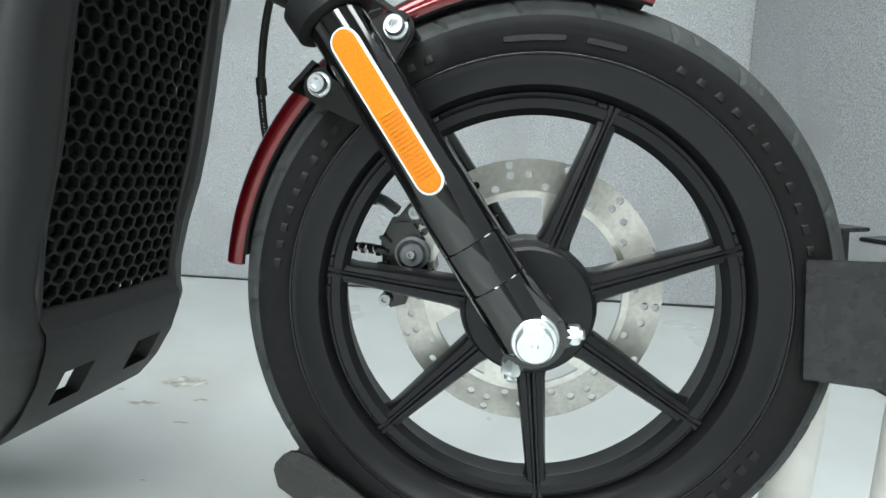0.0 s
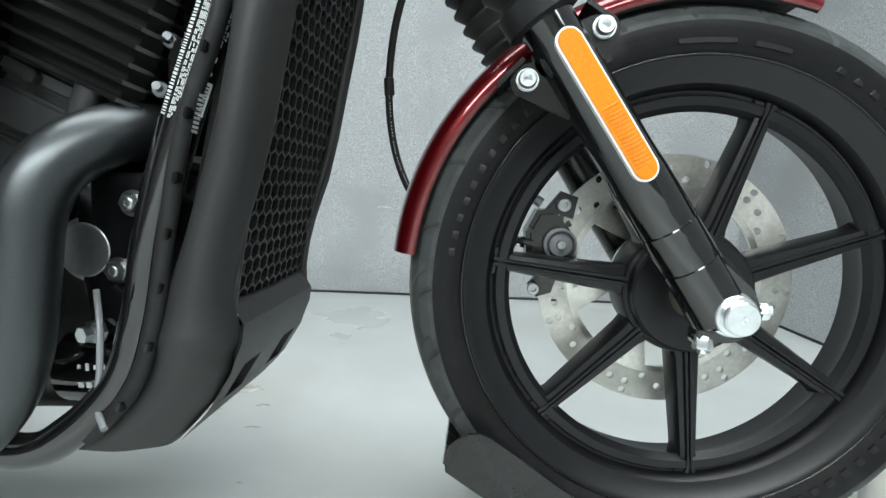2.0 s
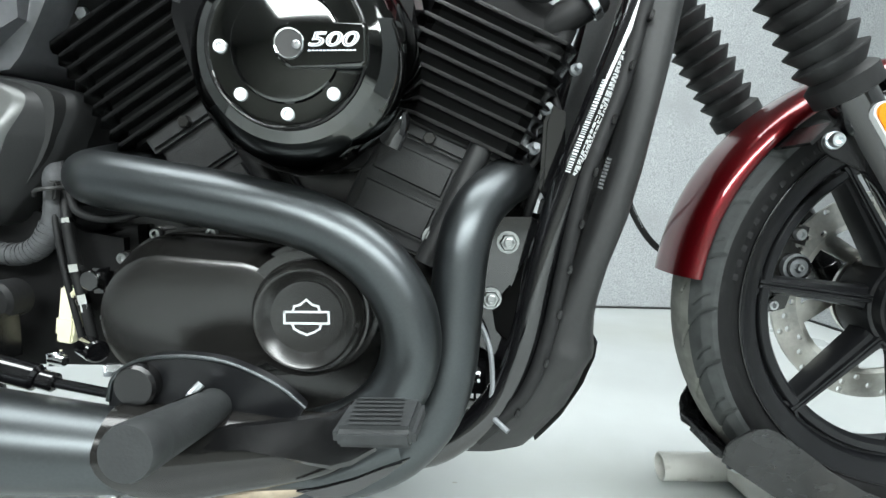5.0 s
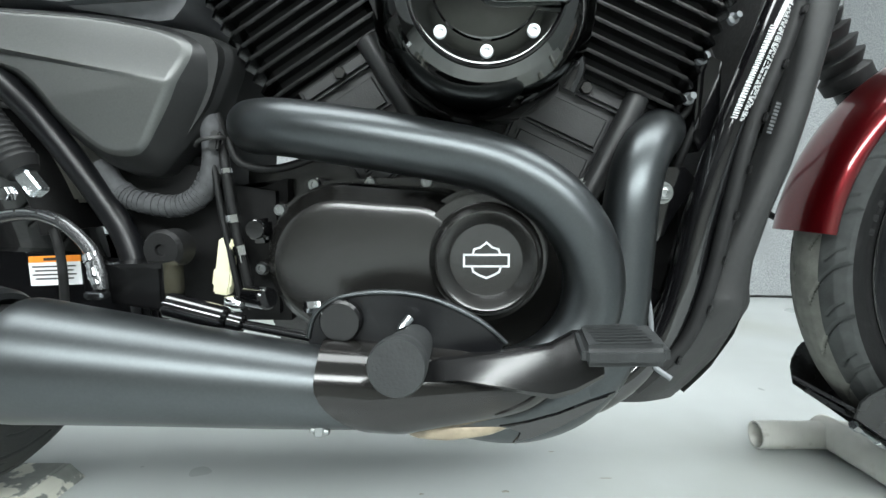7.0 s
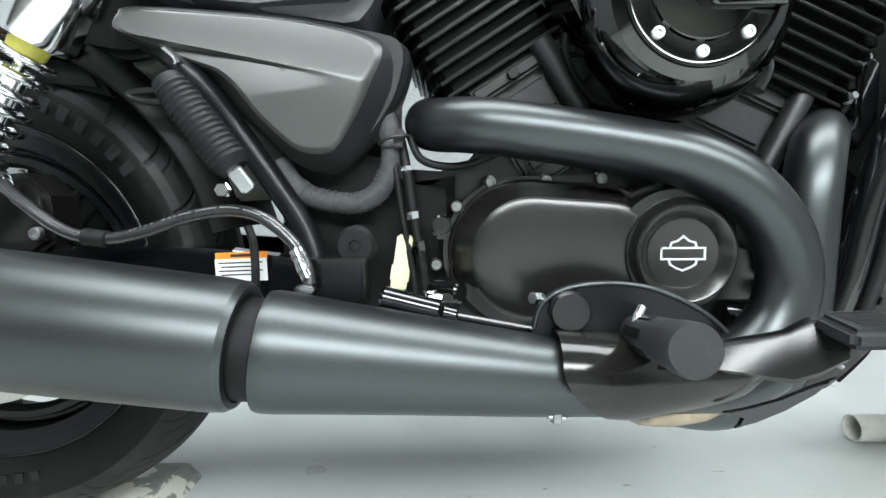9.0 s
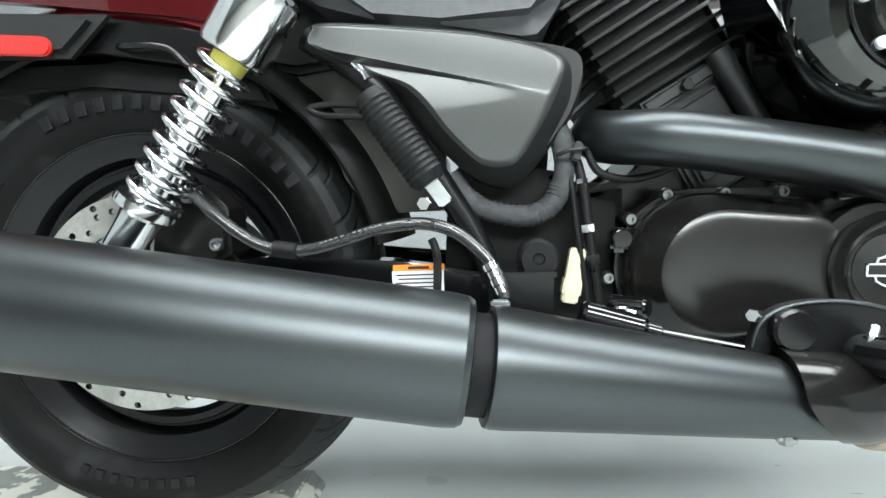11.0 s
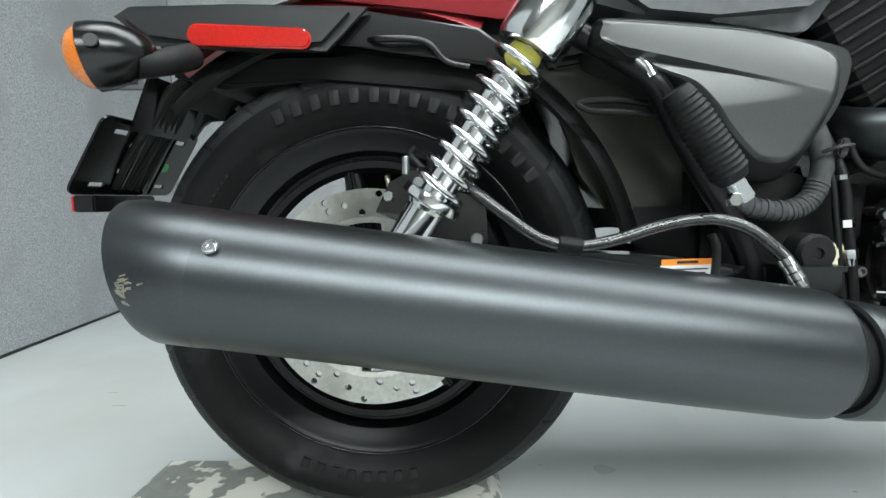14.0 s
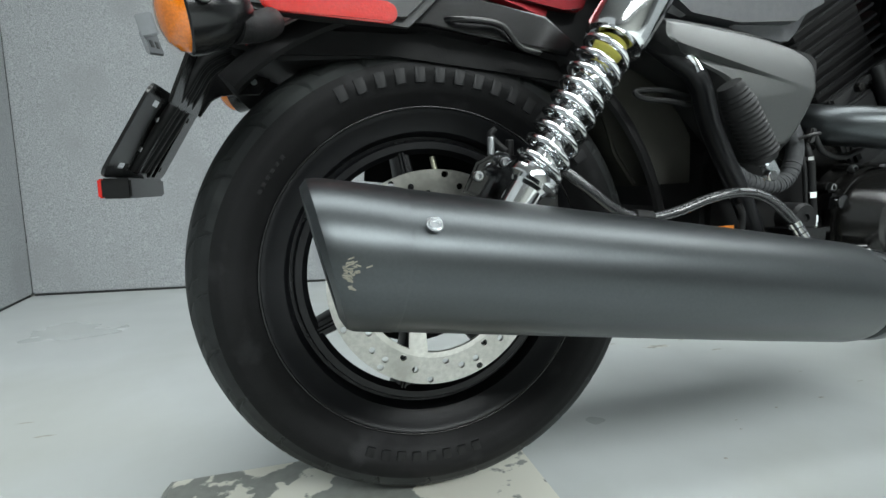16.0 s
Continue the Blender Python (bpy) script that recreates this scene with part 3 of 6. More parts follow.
ring_marks("raised_mark", rear, 0.2330, -0.0640, 246, 284, [0.6, 0.4] * 7 + [0.6], 0.014, LETTER, "raised grey sidewall mark")
ring_marks("raised_mark", rear, 0.229, -0.0620, 152, 139, [1, 0.5, 1, 0.5, 1, 0.5, 1, 0.5, 1, 0.5, 1], 0.004, DARK_LETTER, "fine raised sidewall mark")
bm = bmesh.new()
lathe(bm, [(0.2092 + 0.0018 * math.cos(radians(a)), -0.0480 + 0.0018 * math.sin(radians(a))) for a in range(0, 360, 45)], 160, closed=True)
part("rim_lip", bm, SATIN, rear, "glossy rim lip", 60)
bm = bmesh.new()
lathe(bm, [(0.0, -0.066), (0.05, -0.066), (0.058, -0.06), (0.060, -0.03), (0.060, 0.05), (0.0, 0.05)], 60)
part("hub", bm, RIM, rear, "round black hub", 30)
brake_disc(rear, -0.067, 0.134, 0.100, 0.052, 36, 6, "drilled steel rear brake disc")
bm = bmesh.new()
rod(bm, (0.012, 0, 0.1525), (0.02, -0.004, 0.115), 0.004, 0.003, 12, 0.001)
part("valve", bm, BRASS, rear, "small brass valve stem")
bm = bmesh.new()
lathe(bm, [(0.050, 0.066), (0.078, 0.062), (0.098, 0.062), (0.112, 0.058), (0.116, 0.058), (0.116, 0.088), (0.112, 0.088), (0.098, 0.078), (0.050, 0.080)], 72, closed=True)
part("belt_pulley", bm, MATTE, rear, "black belt pulley", 30)
bm = bmesh.new()
prism(bm, [(-0.040, 0.445), (-0.035, 0.50), (0.0, 0.55), (0.10, 0.575), (0.20, 0.55), (0.24, 0.47), (0.24, 0.42), (0.10, 0.43)], 0.098, 0.103, 0.002)
part("belt_guard", bm, MATTE, bike, "black belt guard on the far side of the rear wheel")

# ---- fork, front fender, front brake ----
AX = Vector((1.527, 0, 0.3545))
FD = Vector((-0.542, 0, 0.840)).normalized()      # up the fork
FN = Vector((FD.z, 0, -FD.x))                     # forward, square to the fork


def on_fork(s, y, out=0.0):
    return AX + FD * s + FN * out + Vector((0, y, 0))


def fork_leg(y, near):
    bm = bmesh.new()
    m = along(on_fork(-0.012, y), on_fork(1, y))
    lathe(bm, [(0, 0), (0.020, 0), (0.0258, 0.008), (0.0258, 0.060), (0.0252, 0.0612), (0.0258, 0.0625), (0.0258, 0.098), (0.0252, 0.0992), (0.0258, 0.1005), (0.0256, 0.150), (0.0250, 0.160), (0.0245, 0.180), (0.0240, 0.30), (0.0245, 0.305), (0.0245, 0.345), (0, 0.345)], 40, m)
    leg = part("fork_leg", bm, GLOSS if near else SATIN, bike, "gloss black fork slider" if near else "black fork slider", 25)
    bm = bmesh.new()
    rod(bm, on_fork(0.33, y), on_fork(0.62, y), 0.0185, seg=24)
    part("fork_tube", bm, SATIN, leg)
    bm = bmesh.new()
    prof = [(0.0280, 0.304), (0.0335, 0.306), (0.0345, 0.325), (0.0310, 0.328)]
    h, r = 0.328, 0.0360
    for k in range(11):
        prof += [(0.0262, h + 0.004), (r, h + 0.0195), (r, h + 0.0215)]
        h += 0.0215
    prof += [(0.022, h + 0.003), (0.02, h + 0.003)]
    lathe(bm, prof, 44, m)
    part("gaiter", bm, RUBBER, leg, "pleated black rubber fork gaiter", 20)
    return leg


near_leg = fork_leg(-0.058, True)
far_leg = fork_leg(0.150, False)
# axle clamp, axle and its bolts
bm = bmesh.new()
prism(bm, hull(circle(1.531, 0.3545, 0.0275, 24) + circle(1.512, 0.3845, 0.024, 16)), -0.074, -0.036, 0.006)
prism(bm, hull(circle(1.531, 0.3535, 0.014, 14) + circle(1.556, 0.3535, 0.0095, 12)), -0.066, -0.046, 0.003)
prism(bm, hull(circle(1.531, 0.3535, 0.014, 14) + circle(1.516, 0.329, 0.0095, 12)), -0.066, -0.046, 0.003)
part("axle_clamp", bm, GLOSS, near_leg, "black axle clamp")
bm = bmesh.new()
lathe(bm, [(0.0, 0.0), (0.0200, 0.0), (0.0200, 0.004), (0.0192, 0.005), (0.0180, 0.0052), (0.0180, 0.0125), (0.0172, 0.0135), (0.0146, 0.0137), (0.0146, 0.0215), (0.0132, 0.0230), (0.0030, 0.0230), (0.0022, 0.0205), (0.0, 0.0205)], 48, along((1.532, -0.071, 0.3545), (1.532, -1, 0.3545)))
part("axle", bm, ZINC, near_leg, "zinc plated axle end with washer", 25)
for p, n in (((1.559, -0.057, 0.354), (0.93, -0.25, 0.12)), ((1.516, -0.060, 0.329), (-0.15, -0.3, -0.9))):
    nut("clamp_nut", p, near_leg, 0.0088, 0.011, ZINC, n)
    bm = bmesh.new()
    rod(bm, Vector(p) + Vector(n).normalized() * 0.010, Vector(p) + Vector(n).normalized() * 0.0145, 0.0045, seg=14, edge=0.001)
    part("stud", bm, ZINC, near_leg)


def rounded_bar(bm, c, length, width, y0, y1, bevel, n=12):
    """A bar with round ends along the fork, standing off towards the near side."""
    out = circle(0, length / 2 - width / 2, width / 2, n, 0, 180) + circle(0, -length / 2 + width / 2, width / 2, n, 180, 360)
    turn = math.atan2(FD.x, FD.z)
    m = Matrix.Translation(c) @ Matrix.Rotation(turn, 4, "Y")
    return prism(bm, out, y0, y1, bevel, m)


rc = Vector((1.4165, 0, 0.5270))
bm = rounded_bar(bmesh.new(), rc, 0.1420, 0.0222, -0.0872, -0.078, 0.001)
reflector = part("reflector", bm, WHITE, near_leg, "long amber side reflector with a white rim")
bm = rounded_bar(bmesh.new(), rc, 0.1384, 0.0188, -0.0890, -0.086, 0.0012)
lens = part("lens", bm, AMBER, reflector, "amber lens, ribbed in its lower half")
for k in range(17):
    bm = bmesh.new()
    box(bm, (0.0145, 0.0016, 0.0013), Matrix.Translation(rc - FD * (0.002 + 0.0034 * k)) @ pose(0, -0.0892, 0) @ Matrix.Rotation(math.atan2(FD.x, FD.z), 4, "Y"), 0.0005, segments=1)
    part("rib", bm, AMBER, lens)


def fender_sheet(bm, cx, cz, a0, a1, section, n=48, yc=0.0, flare=0.0):
    """A sheet swept round an axle; section: (radius, y) pairs, a closed loop."""
    rings = []
    for i in range(n + 1):
        t = i / n
        a = radians(a0 + (a1 - a0) * t)
        rings.append([bm.verts.new((cx + r * math.cos(a), yc + y, cz + r * math.sin(a))) for r, y in section])
    k = len(section)
    for i in range(n):
        for j in range(k):
            bm.faces.new((rings[i][j], rings[i][(j + 1) % k], rings[i + 1][(j + 1) % k], rings[i + 1][j]))
    bm.faces.new(rings[0][::-1])
    bm.faces.new(rings[-1])
    return bm


def fender_section(r, half, drop, thick=0.0035, n=24):
    """A crowned channel: r at the crown, falling by drop at the rims."""
    outer = [(r - drop * (1 - (1 - abs(t) ** 3) ** 0.5), half * t) for t in (math.copysign(1 - (1 - abs(2 * k / n - 1)) ** 1.7, 2 * k / n - 1) for k in range(n + 1))]
    inner = [(q - thick, y * 0.955) for q, y in outer[::-1]]
    return outer + inner


bm = fender_sheet(bmesh.new(), 1.53, 0.357, 173, 71, fender_section(0.3095, 0.054, 0.024), 60, 0.045)
part("front_fender", bm, RED, bike, "deep red metallic front fender", 45)
fender_front = bpy.data.objects["front_fender"]
bm = fender_sheet(bmesh.new(), 1.53, 0.357, 173, 71, fender_section(0.3055, 0.0510, 0.022, 0.003), 60, 0.045)
part("liner", bm, MATTE, fender_front, "matte black fender liner")
# brackets from the fork to the fender
bm = bmesh.new()
prism(bm, hull(circle(1.415, 0.598, 0.0145, 14) + circle(1.375, 0.575, 0.02, 14) + circle(1.39, 0.555, 0.012, 10)), -0.052, -0.046, 0.0015)
prism(bm, hull(circle(1.352, 0.555, 0.0145, 14) + circle(1.385, 0.56, 0.02, 14) + circle(1.39, 0.535, 0.012, 10)), -0.052, -0.046, 0.0015)
box(bm, (0.03, 0.07, 0.004), pose(1.412, -0.02, 0.612, 0, 35, 0))
box(bm, (0.03, 0.07, 0.004), pose(1.338, -0.02, 0.563, 0, -45, 0))
bracket = part("fender_bracket", bm, SATIN, bike, "black fender bracket")
bracket.location = (0.002, -0.008, -0.004)
for p in ((1.415, -0.053, 0.599), (1.352, -0.053, 0.556)):
    bolt("bolt", p, bracket, 0.0080, 0.008, ZINC, washer=0.0098)
# brake caliper behind the wheel, on the far leg
bm = bmesh.new()
cal = [(1.372, 0.405), (1.385, 0.43), (1.41, 0.432), (1.428, 0.41), (1.432, 0.372), (1.42, 0.345), (1.392, 0.35), (1.374, 0.372)]
prism(bm, cal, 0.076, 0.125, 0.006)
prism(bm, [(1.375, 0.345), (1.385, 0.33), (1.402, 0.335), (1.41, 0.36), (1.395, 0.37)], 0.070, 0.082, 0.003)
prism(bm, [(1.392, 0.43), (1.41, 0.452), (1.43, 0.445), (1.425, 0.42)], 0.074, 0.086, 0.003)
caliper = part("brake_caliper", bm, CASE, bike, "black cast brake caliper")
caliper.location = (-0.003, -0.006, 0.006)
bm = bmesh.new()
lathe(bm, [(0, 0), (0.017, 0), (0.0185, -0.004), (0.0185, -0.012), (0.011, -0.014), (0, -0.014)], 30, Matrix.Translation((1.41, 0.078, 0.392)))
part("piston", bm, GREYCAST, caliper, "cast grey piston boss")
for p, r in (((1.381, 0.068, 0.341), 0.007), ((1.413, 0.072, 0.436), 0.008), ((1.41, 0.064, 0.392), 0.005)):
    bolt("bolt", p, caliper, r, 0.006, ALLOY)
for k in range(5):
    bm = bmesh.new()
    a = radians(150 + 22 * k)
    c = Vector((1.405 + 0.030 * math.cos(a), 0.074, 0.388 + 0.036 * math.sin(a)))
    box(bm, (0.014, 0.012, 0.0045), Matrix.Translation(c) @ Matrix.Rotation(-a, 4, "Y"), 0.0015)
    part("caliper_rib", bm, CASE, caliper)
bm = bmesh.new()
lathe(bm, [(0.013, 0.0), (0.0155, 0.0), (0.0155, -0.003), (0.013, -0.003)], 30, Matrix.Translation((1.41, 0.064, 0.392)), closed=True)
part("piston_ring", bm, SATIN, caliper)
bm = bmesh.new()
tube(bm, [(1.375, 0.085, 0.392), (1.358, 0.088, 0.395), (1.34, 0.09, 0.396)], 0.005, 12)
for k in range(4):
    rod(bm, (1.372 - 0.009 * k, 0.0853 + 0.001 * k, 0.392 + 0.001 * k), (1.367 - 0.009 * k, 0.0858 + 0.001 * k, 0.3926 + 0.001 * k), 0.0072 - (k % 2) * 0.0012, seg=6)
part("brake_line_union", bm, CHROME, caliper, "plated brake line union")
bm = bmesh.new()
tube(bm, [(1.365, 0.09, 0.45), (1.375, 0.088, 0.447), (1.39, 0.085, 0.437)], 0.0062, 12)
rod(bm, (1.36, 0.09, 0.452), (1.368, 0.09, 0.449), 0.0085, seg=6)
part("bleed_nipple", bm, ALLOY, caliper, "bleed nipple with rubber cap")
# front brake hose
bm = bmesh.new()
tube(bm, [(1.262, 0.145, 0.82), (1.235, 0.15, 0.752), (1.207, 0.15, 0.676), (1.196, 0.15, 0.588), (1.204, 0.15, 0.508), (1.230, 0.148, 0.445), (1.27, 0.14, 0.405), (1.33, 0.11, 0.396)], 0.0048, 14)
hose = part("brake_hose", bm, RUBBER, bike, "thin black front brake hose")
bm = bmesh.new()
rod(bm, (1.1958, 0.15, 0.60), (1.1968, 0.15, 0.578), 0.0066, seg=14, edge=0.001)
part("sleeve", bm, RUBBER, hose)
bm = bmesh.new()
hp = spline([(1.196, 0.15, 0.588), (1.204, 0.15, 0.508), (1.230, 0.148, 0.445)], 22)
for i in range(4, len(hp) - 1):
    if i % 6:
        d = (hp[i + 1] - hp[i]).normalized()
        box(bm, (0.0022, 0.0006, 0.0012), Matrix.Translation(hp[i] + Vector((0.0008, -0.0048, 0))) @ Matrix.Rotation(-math.atan2(d.z, d.x), 4, "Y"))
tagged(part("hose_print", bm, GREYCAST, hose, "grey small print on the hose"), kind="stuff")

# ---- radiator shroud ----
YM = 0.008     # middle of the shroud
LEVELS = [     # z, then x and y of the rear rim, the swell and the front corner on the near side
    (0.84, 1.159, -0.092, 1.19, -0.108, 1.209, -0.08), (0.74, 1.141, -0.102, 1.171, -0.116, 1.19, -0.083), (0.687, 1.129, -0.105, 1.159, -0.119, 1.178, -0.084), (0.632, 1.121, -0.107, 1.149, -0.121, 1.168, -0.085),
    (0.577, 1.116, -0.109, 1.137, -0.124, 1.155, -0.087), (0.52, 1.104, -0.11, 1.124, -0.124, 1.143, -0.087), (0.47, 1.088, -0.11, 1.111, -0.123, 1.13, -0.087), (0.42, 1.072, -0.11, 1.093, -0.122, 1.112, -0.086),
    (0.374, 1.054, -0.109, 1.08, -0.121, 1.1, -0.085), (0.345, 1.045, -0.108, 1.074, -0.121, 1.1, -0.084), (0.33, 1.04, -0.107, 1.072, -0.124, 1.102, -0.083), (0.322, 1.038, -0.106, 1.07, -0.122, 1.101, -0.082),
    (0.308, 1.031, -0.104, 1.067, -0.117, 1.094, -0.079), (0.29, 1.018, -0.102, 1.053, -0.111, 1.088, -0.076), (0.264, 0.997, -0.101, 1.035, -0.107, 1.075, -0.074),
    (0.235, 0.963, -0.1, 1.003, -0.104, 1.049, -0.073), (0.217, 0.944, -0.098, 0.987, -0.099, 1.031, -0.071)]


def cheek(sign):
    """One cheek of the shroud, a curved sheet with thickness."""
    bm = bmesh.new()
    rows = []
    for z, xr, yr, xm, ym, xf, yf in LEVELS:
        ctrl = [(xr, yr), (xr + 0.3 * (xm - xr), yr + 0.75 * (ym - yr)), (xm, ym), (xm + 0.55 * (xf - xm), ym + 0.28 * (yf - ym)), (xf - 0.004, yf - 0.012), (xf, yf)]
        line = [(p.x, p.y) for p in spline([(a, b, 0) for a, b in ctrl], 3)]
        inner = [(x - 0.003, y + 0.006) for x, y in line[::-1]]
        rows.append([(x, y, z) for x, y in line + inner])
    fine = []
    for i in range(len(rows) - 1):
        for t in (0, 0.5):
            fine.append([tuple(a + (b - a) * t for a, b in zip(p, q)) for p, q in zip(rows[i], rows[i + 1])])
    fine.append(rows[-1])
    vs = [[bm.verts.new((x, y if sign < 0 else 2 * YM - y, z)) for x, y, z in row] for row in fine]
    k = len(vs[0])
    for i in range(len(vs) - 1):
        for j in range(k):
            bm.faces.new((vs[i][j], vs[i][(j + 1) % k], vs[i + 1][(j + 1) % k], vs[i + 1][j]))
    bm.faces.new(vs[0])
    bm.faces.new(vs[-1][::-1])
    return bm


shroud = part("radiator_shroud", cheek(-1), PLASTIC, bike, "matte black plastic radiator shroud", 50)
part("far_cheek", cheek(1), PLASTIC, shroud, "", 50)


def front_x(z):
    for a, b in zip(LEVELS, LEVELS[1:]):
        if b[0] <= z <= a[0]:
            t = (z - b[0]) / (a[0] - b[0])
            return b[5] + (a[5] - b[5]) * t
    return LEVELS[-1][5]


# frame round the grille, chin with two openings
bm = bmesh.new()
ys = [-0.083, -0.062, -0.054, -0.018, -0.006, 0.034, 0.042, 0.080, 0.088, 0.100]
zs = [0.352, 0.335, 0.318, 0.300, 0.288, 0.252, 0.238, 0.222]
grid = [[bm.verts.new((front_x(z) + 0.004 - (0.008 if z > 0.34 else 0.0), y, z)) for y in ys] for z in zs]
back = [[bm.verts.new((front_x(z) - 0.012, y, z + 0.004)) for y in ys] for z in zs]
for i in range(len(zs) - 1):
    for j in range(len(ys) - 1):
        hole = i == 4 and j in (2, 6)
        if not hole:
            bm.faces.new((grid[i][j], grid[i][j + 1], grid[i + 1][j + 1], grid[i + 1][j]))
        else:
            for a, b in (((i, j), (i, j + 1)), ((i, j + 1), (i + 1, j + 1)), ((i + 1, j + 1), (i + 1, j)), ((i + 1, j), (i, j))):
                bm.faces.new((grid[a[0]][a[1]], grid[b[0]][b[1]], back[b[0]][b[1]], back[a[0]][a[1]]))
for v in [v for v in bm.verts if not v.link_faces]:
    bm.verts.remove(v)
part("chin", bm, PLASTIC, shroud, "lower chin with two air slots", 25)
bm = bmesh.new()
for y in (-0.081, 0.098):
    tube(bm, [(front_x(z) - 0.007, y, z) for z in (0.345, 0.43, 0.50, 0.57, 0.65, 0.74, 0.83)], 0.0045, 10, 3)
tube(bm, [(1.092, -0.081, 0.352), (1.092, 0.01, 0.349), (1.092, 0.098, 0.352)], 0.0045, 10, 3)
part("grille_frame", bm, PLASTIC, shroud)


def honeycomb():
    """Hexagon mesh with real openings over the slanted radiator front."""
    bm = bmesh.new()
    pitch = 0.0168
    ring, wall = pitch / math.sqrt(3), 0.85
    o = Vector((1.0925, -0.080, 0.352))
    up = Vector((0.232, 0, 0.973))
    nrm = Vector((up.z, 0, -up.x))
    j = 0
    v = 0.004
    while v < 0.48:
        u = 0.004 + (pitch / 2 if j % 2 else 0)
        while u < 0.184:
            c = o + Vector((0, u, 0)) + up * v
            pts = [(math.sin(math.pi / 3 * k), math.cos(math.pi / 3 * k)) for k in range(6)]
            outer = [bm.verts.new(c + Vector((0, a * ring, 0)) + up * (b * ring)) for a, b in pts]
            inner = [bm.verts.new(c + Vector((0, a * ring * wall, 0)) + up * (b * ring * wall)) for a, b in pts]
            deep = [bm.verts.new(p.co - nrm * 0.010) for p in inner]
            for k in range(6):
                k2 = (k + 1) % 6
                bm.faces.new((outer[k], outer[k2], inner[k2], inner[k]))
                bm.faces.new((inner[k], inner[k2], deep[k2], deep[k]))
            u += pitch
        v += ring * 1.5
        j += 1
    return bm


part("grille", honeycomb(), GRILLE, shroud, "black honeycomb grille", 20)
bm = bmesh.new()
box(bm, (0.03, 0.172, 0.46), pose(1.106, YM, 0.58, 0, 13.4, 0), 0.004)
part("radiator_core", bm, CORE, shroud, "dark radiator core")

# ---- frame, engine ----
bm = bmesh.new()
DOWN_TUBE = [(1.165, -0.084, 0.80), (1.130, -0.094, 0.680), (1.100, -0.099, 0.598), (1.066, -0.101, 0.509), (1.040, -0.103, 0.423), (1.024, -0.104, 0.345), (1.002, -0.104, 0.287), (0.960, -0.110, 0.243), (0.905, -0.107, 0.218), (0.80, -0.097, 0.228), (0.70, -0.082, 0.255)]
tube(bm, DOWN_TUBE, 0.0165, 20)
frame_tube = part("frame_tube", bm, GLOSS, bike, "gloss black front down tube of the frame", 60)
bm = bmesh.new()
tube(bm, [(1.165, 0.154, 0.80), (1.128, 0.164, 0.680), (1.061, 0.171, 0.509), (1.024, 0.174, 0.345), (1.002, 0.174, 0.287), (0.960, 0.172, 0.243), (0.905, 0.169, 0.216), (0.66, 0.164, 0.206)], 0.0165, 16)
part("far_frame_tube", bm, GLOSS, bike, "", 60)
# sheet edge between tube and shroud, with clips
bm = bmesh.new()
tube(bm, [(1.150, -0.108, 0.74), (1.112, -0.113, 0.60), (1.079, -0.116, 0.509), (1.060, -0.117, 0.423), (1.044, -0.117, 0.345), (1.022, -0.116, 0.287), (0.975, -0.112, 0.237)], 0.0075, 10)
strip = part("sealing_strip", bm, RUBBER, bike, "black rubber sealing strip")
for x, z in ((1.133, 0.66), (1.117, 0.615), (1.102, 0.565), (1.086, 0.515), (1.074, 0.465), (1.064, 0.42), (1.055, 0.375), (1.043, 0.325), (1.015, 0.272)):
    bm = bmesh.new()
    box(bm, (0.004, 0.010, 0.009), pose(x, -0.122, z, 0, 15, 0), 0.001)
    part("clip", bm, SATIN, strip)
# label on the down tube: plain bars in place of its small print
down_line = spline(DOWN_TUBE, 6)


def on_tube(z, turn, r=0.0168):
    """A place on the down tube at height z: turn degrees round it from the near side, positive to the rear."""
    for a, b in zip(down_line, down_line[1:]):
        if b.z <= z <= a.z:
            q = a.lerp(b, (a.z - z) / (a.z - b.z))
            d = (a - b).normalized()
            break
    side = Vector((0, -1, 0)) - d * d.dot(Vector((0, -1, 0)))
    side.normalize()
    back = d.cross(side).normalized()
    if back.x > 0:
        back = -back
    return q + (side * math.cos(radians(turn)) + back * math.sin(radians(turn))) * r


def tube_patch(bm, z0, z1, t0, t1, r):
    n = 2
    a = [bm.verts.new(on_tube(z0, t0 + (t1 - t0) * k / n, r)) for k in range(n + 1)]
    b = [bm.verts.new(on_tube(z1, t0 + (t1 - t0) * k / n, r)) for k in range(n + 1)]
    for k in range(n):
        bm.faces.new((a[k], a[k + 1], b[k + 1], b[k]))


rnd = random.Random(4)
bm = bmesh.new()
# text block: columns run along the tube; the rear ones reach lower
for t0, z0, z1 in ((6, 0.512, 0.630), (-3, 0.514, 0.632), (-12, 0.529, 0.632), (-21, 0.533, 0.632), (-30, 0.550, 0.632), (-39, 0.552, 0.628), (-48, 0.560, 0.630)):
    z = z0
    while z < z1:
        w = rnd.choice((0.0018, 0.0028, 0.004, 0.0055))
        for half in (0, 4.6):
            if rnd.random() < 0.92:
                tube_patch(bm, z, min(z + w, z1), t0 - half, t0 - half - 2.9, 0.01695)
        z += w + 0.0011
for t0, z0, z1 in ((-57, 0.552, 0.632), (-66, 0.552, 0.632), (-75, 0.580, 0.632), (-84, 0.585, 0.628)):
    z = z0
    while z < z1:
        w = rnd.choice((0.0018, 0.0028, 0.004, 0.0055))
        if rnd.random() < 0.9:
            tube_patch(bm, z, min(z + w, z1), t0, t0 - 5.5, 0.01695)
        z += w + 0.0011
tagged(part("print_block", bm, PRINT, frame_tube, "pale rows of small print on the tube"), kind="stuff")
bm = bmesh.new()
tube_patch(bm, 0.520, 0.547, -55, -85, 0.0170)
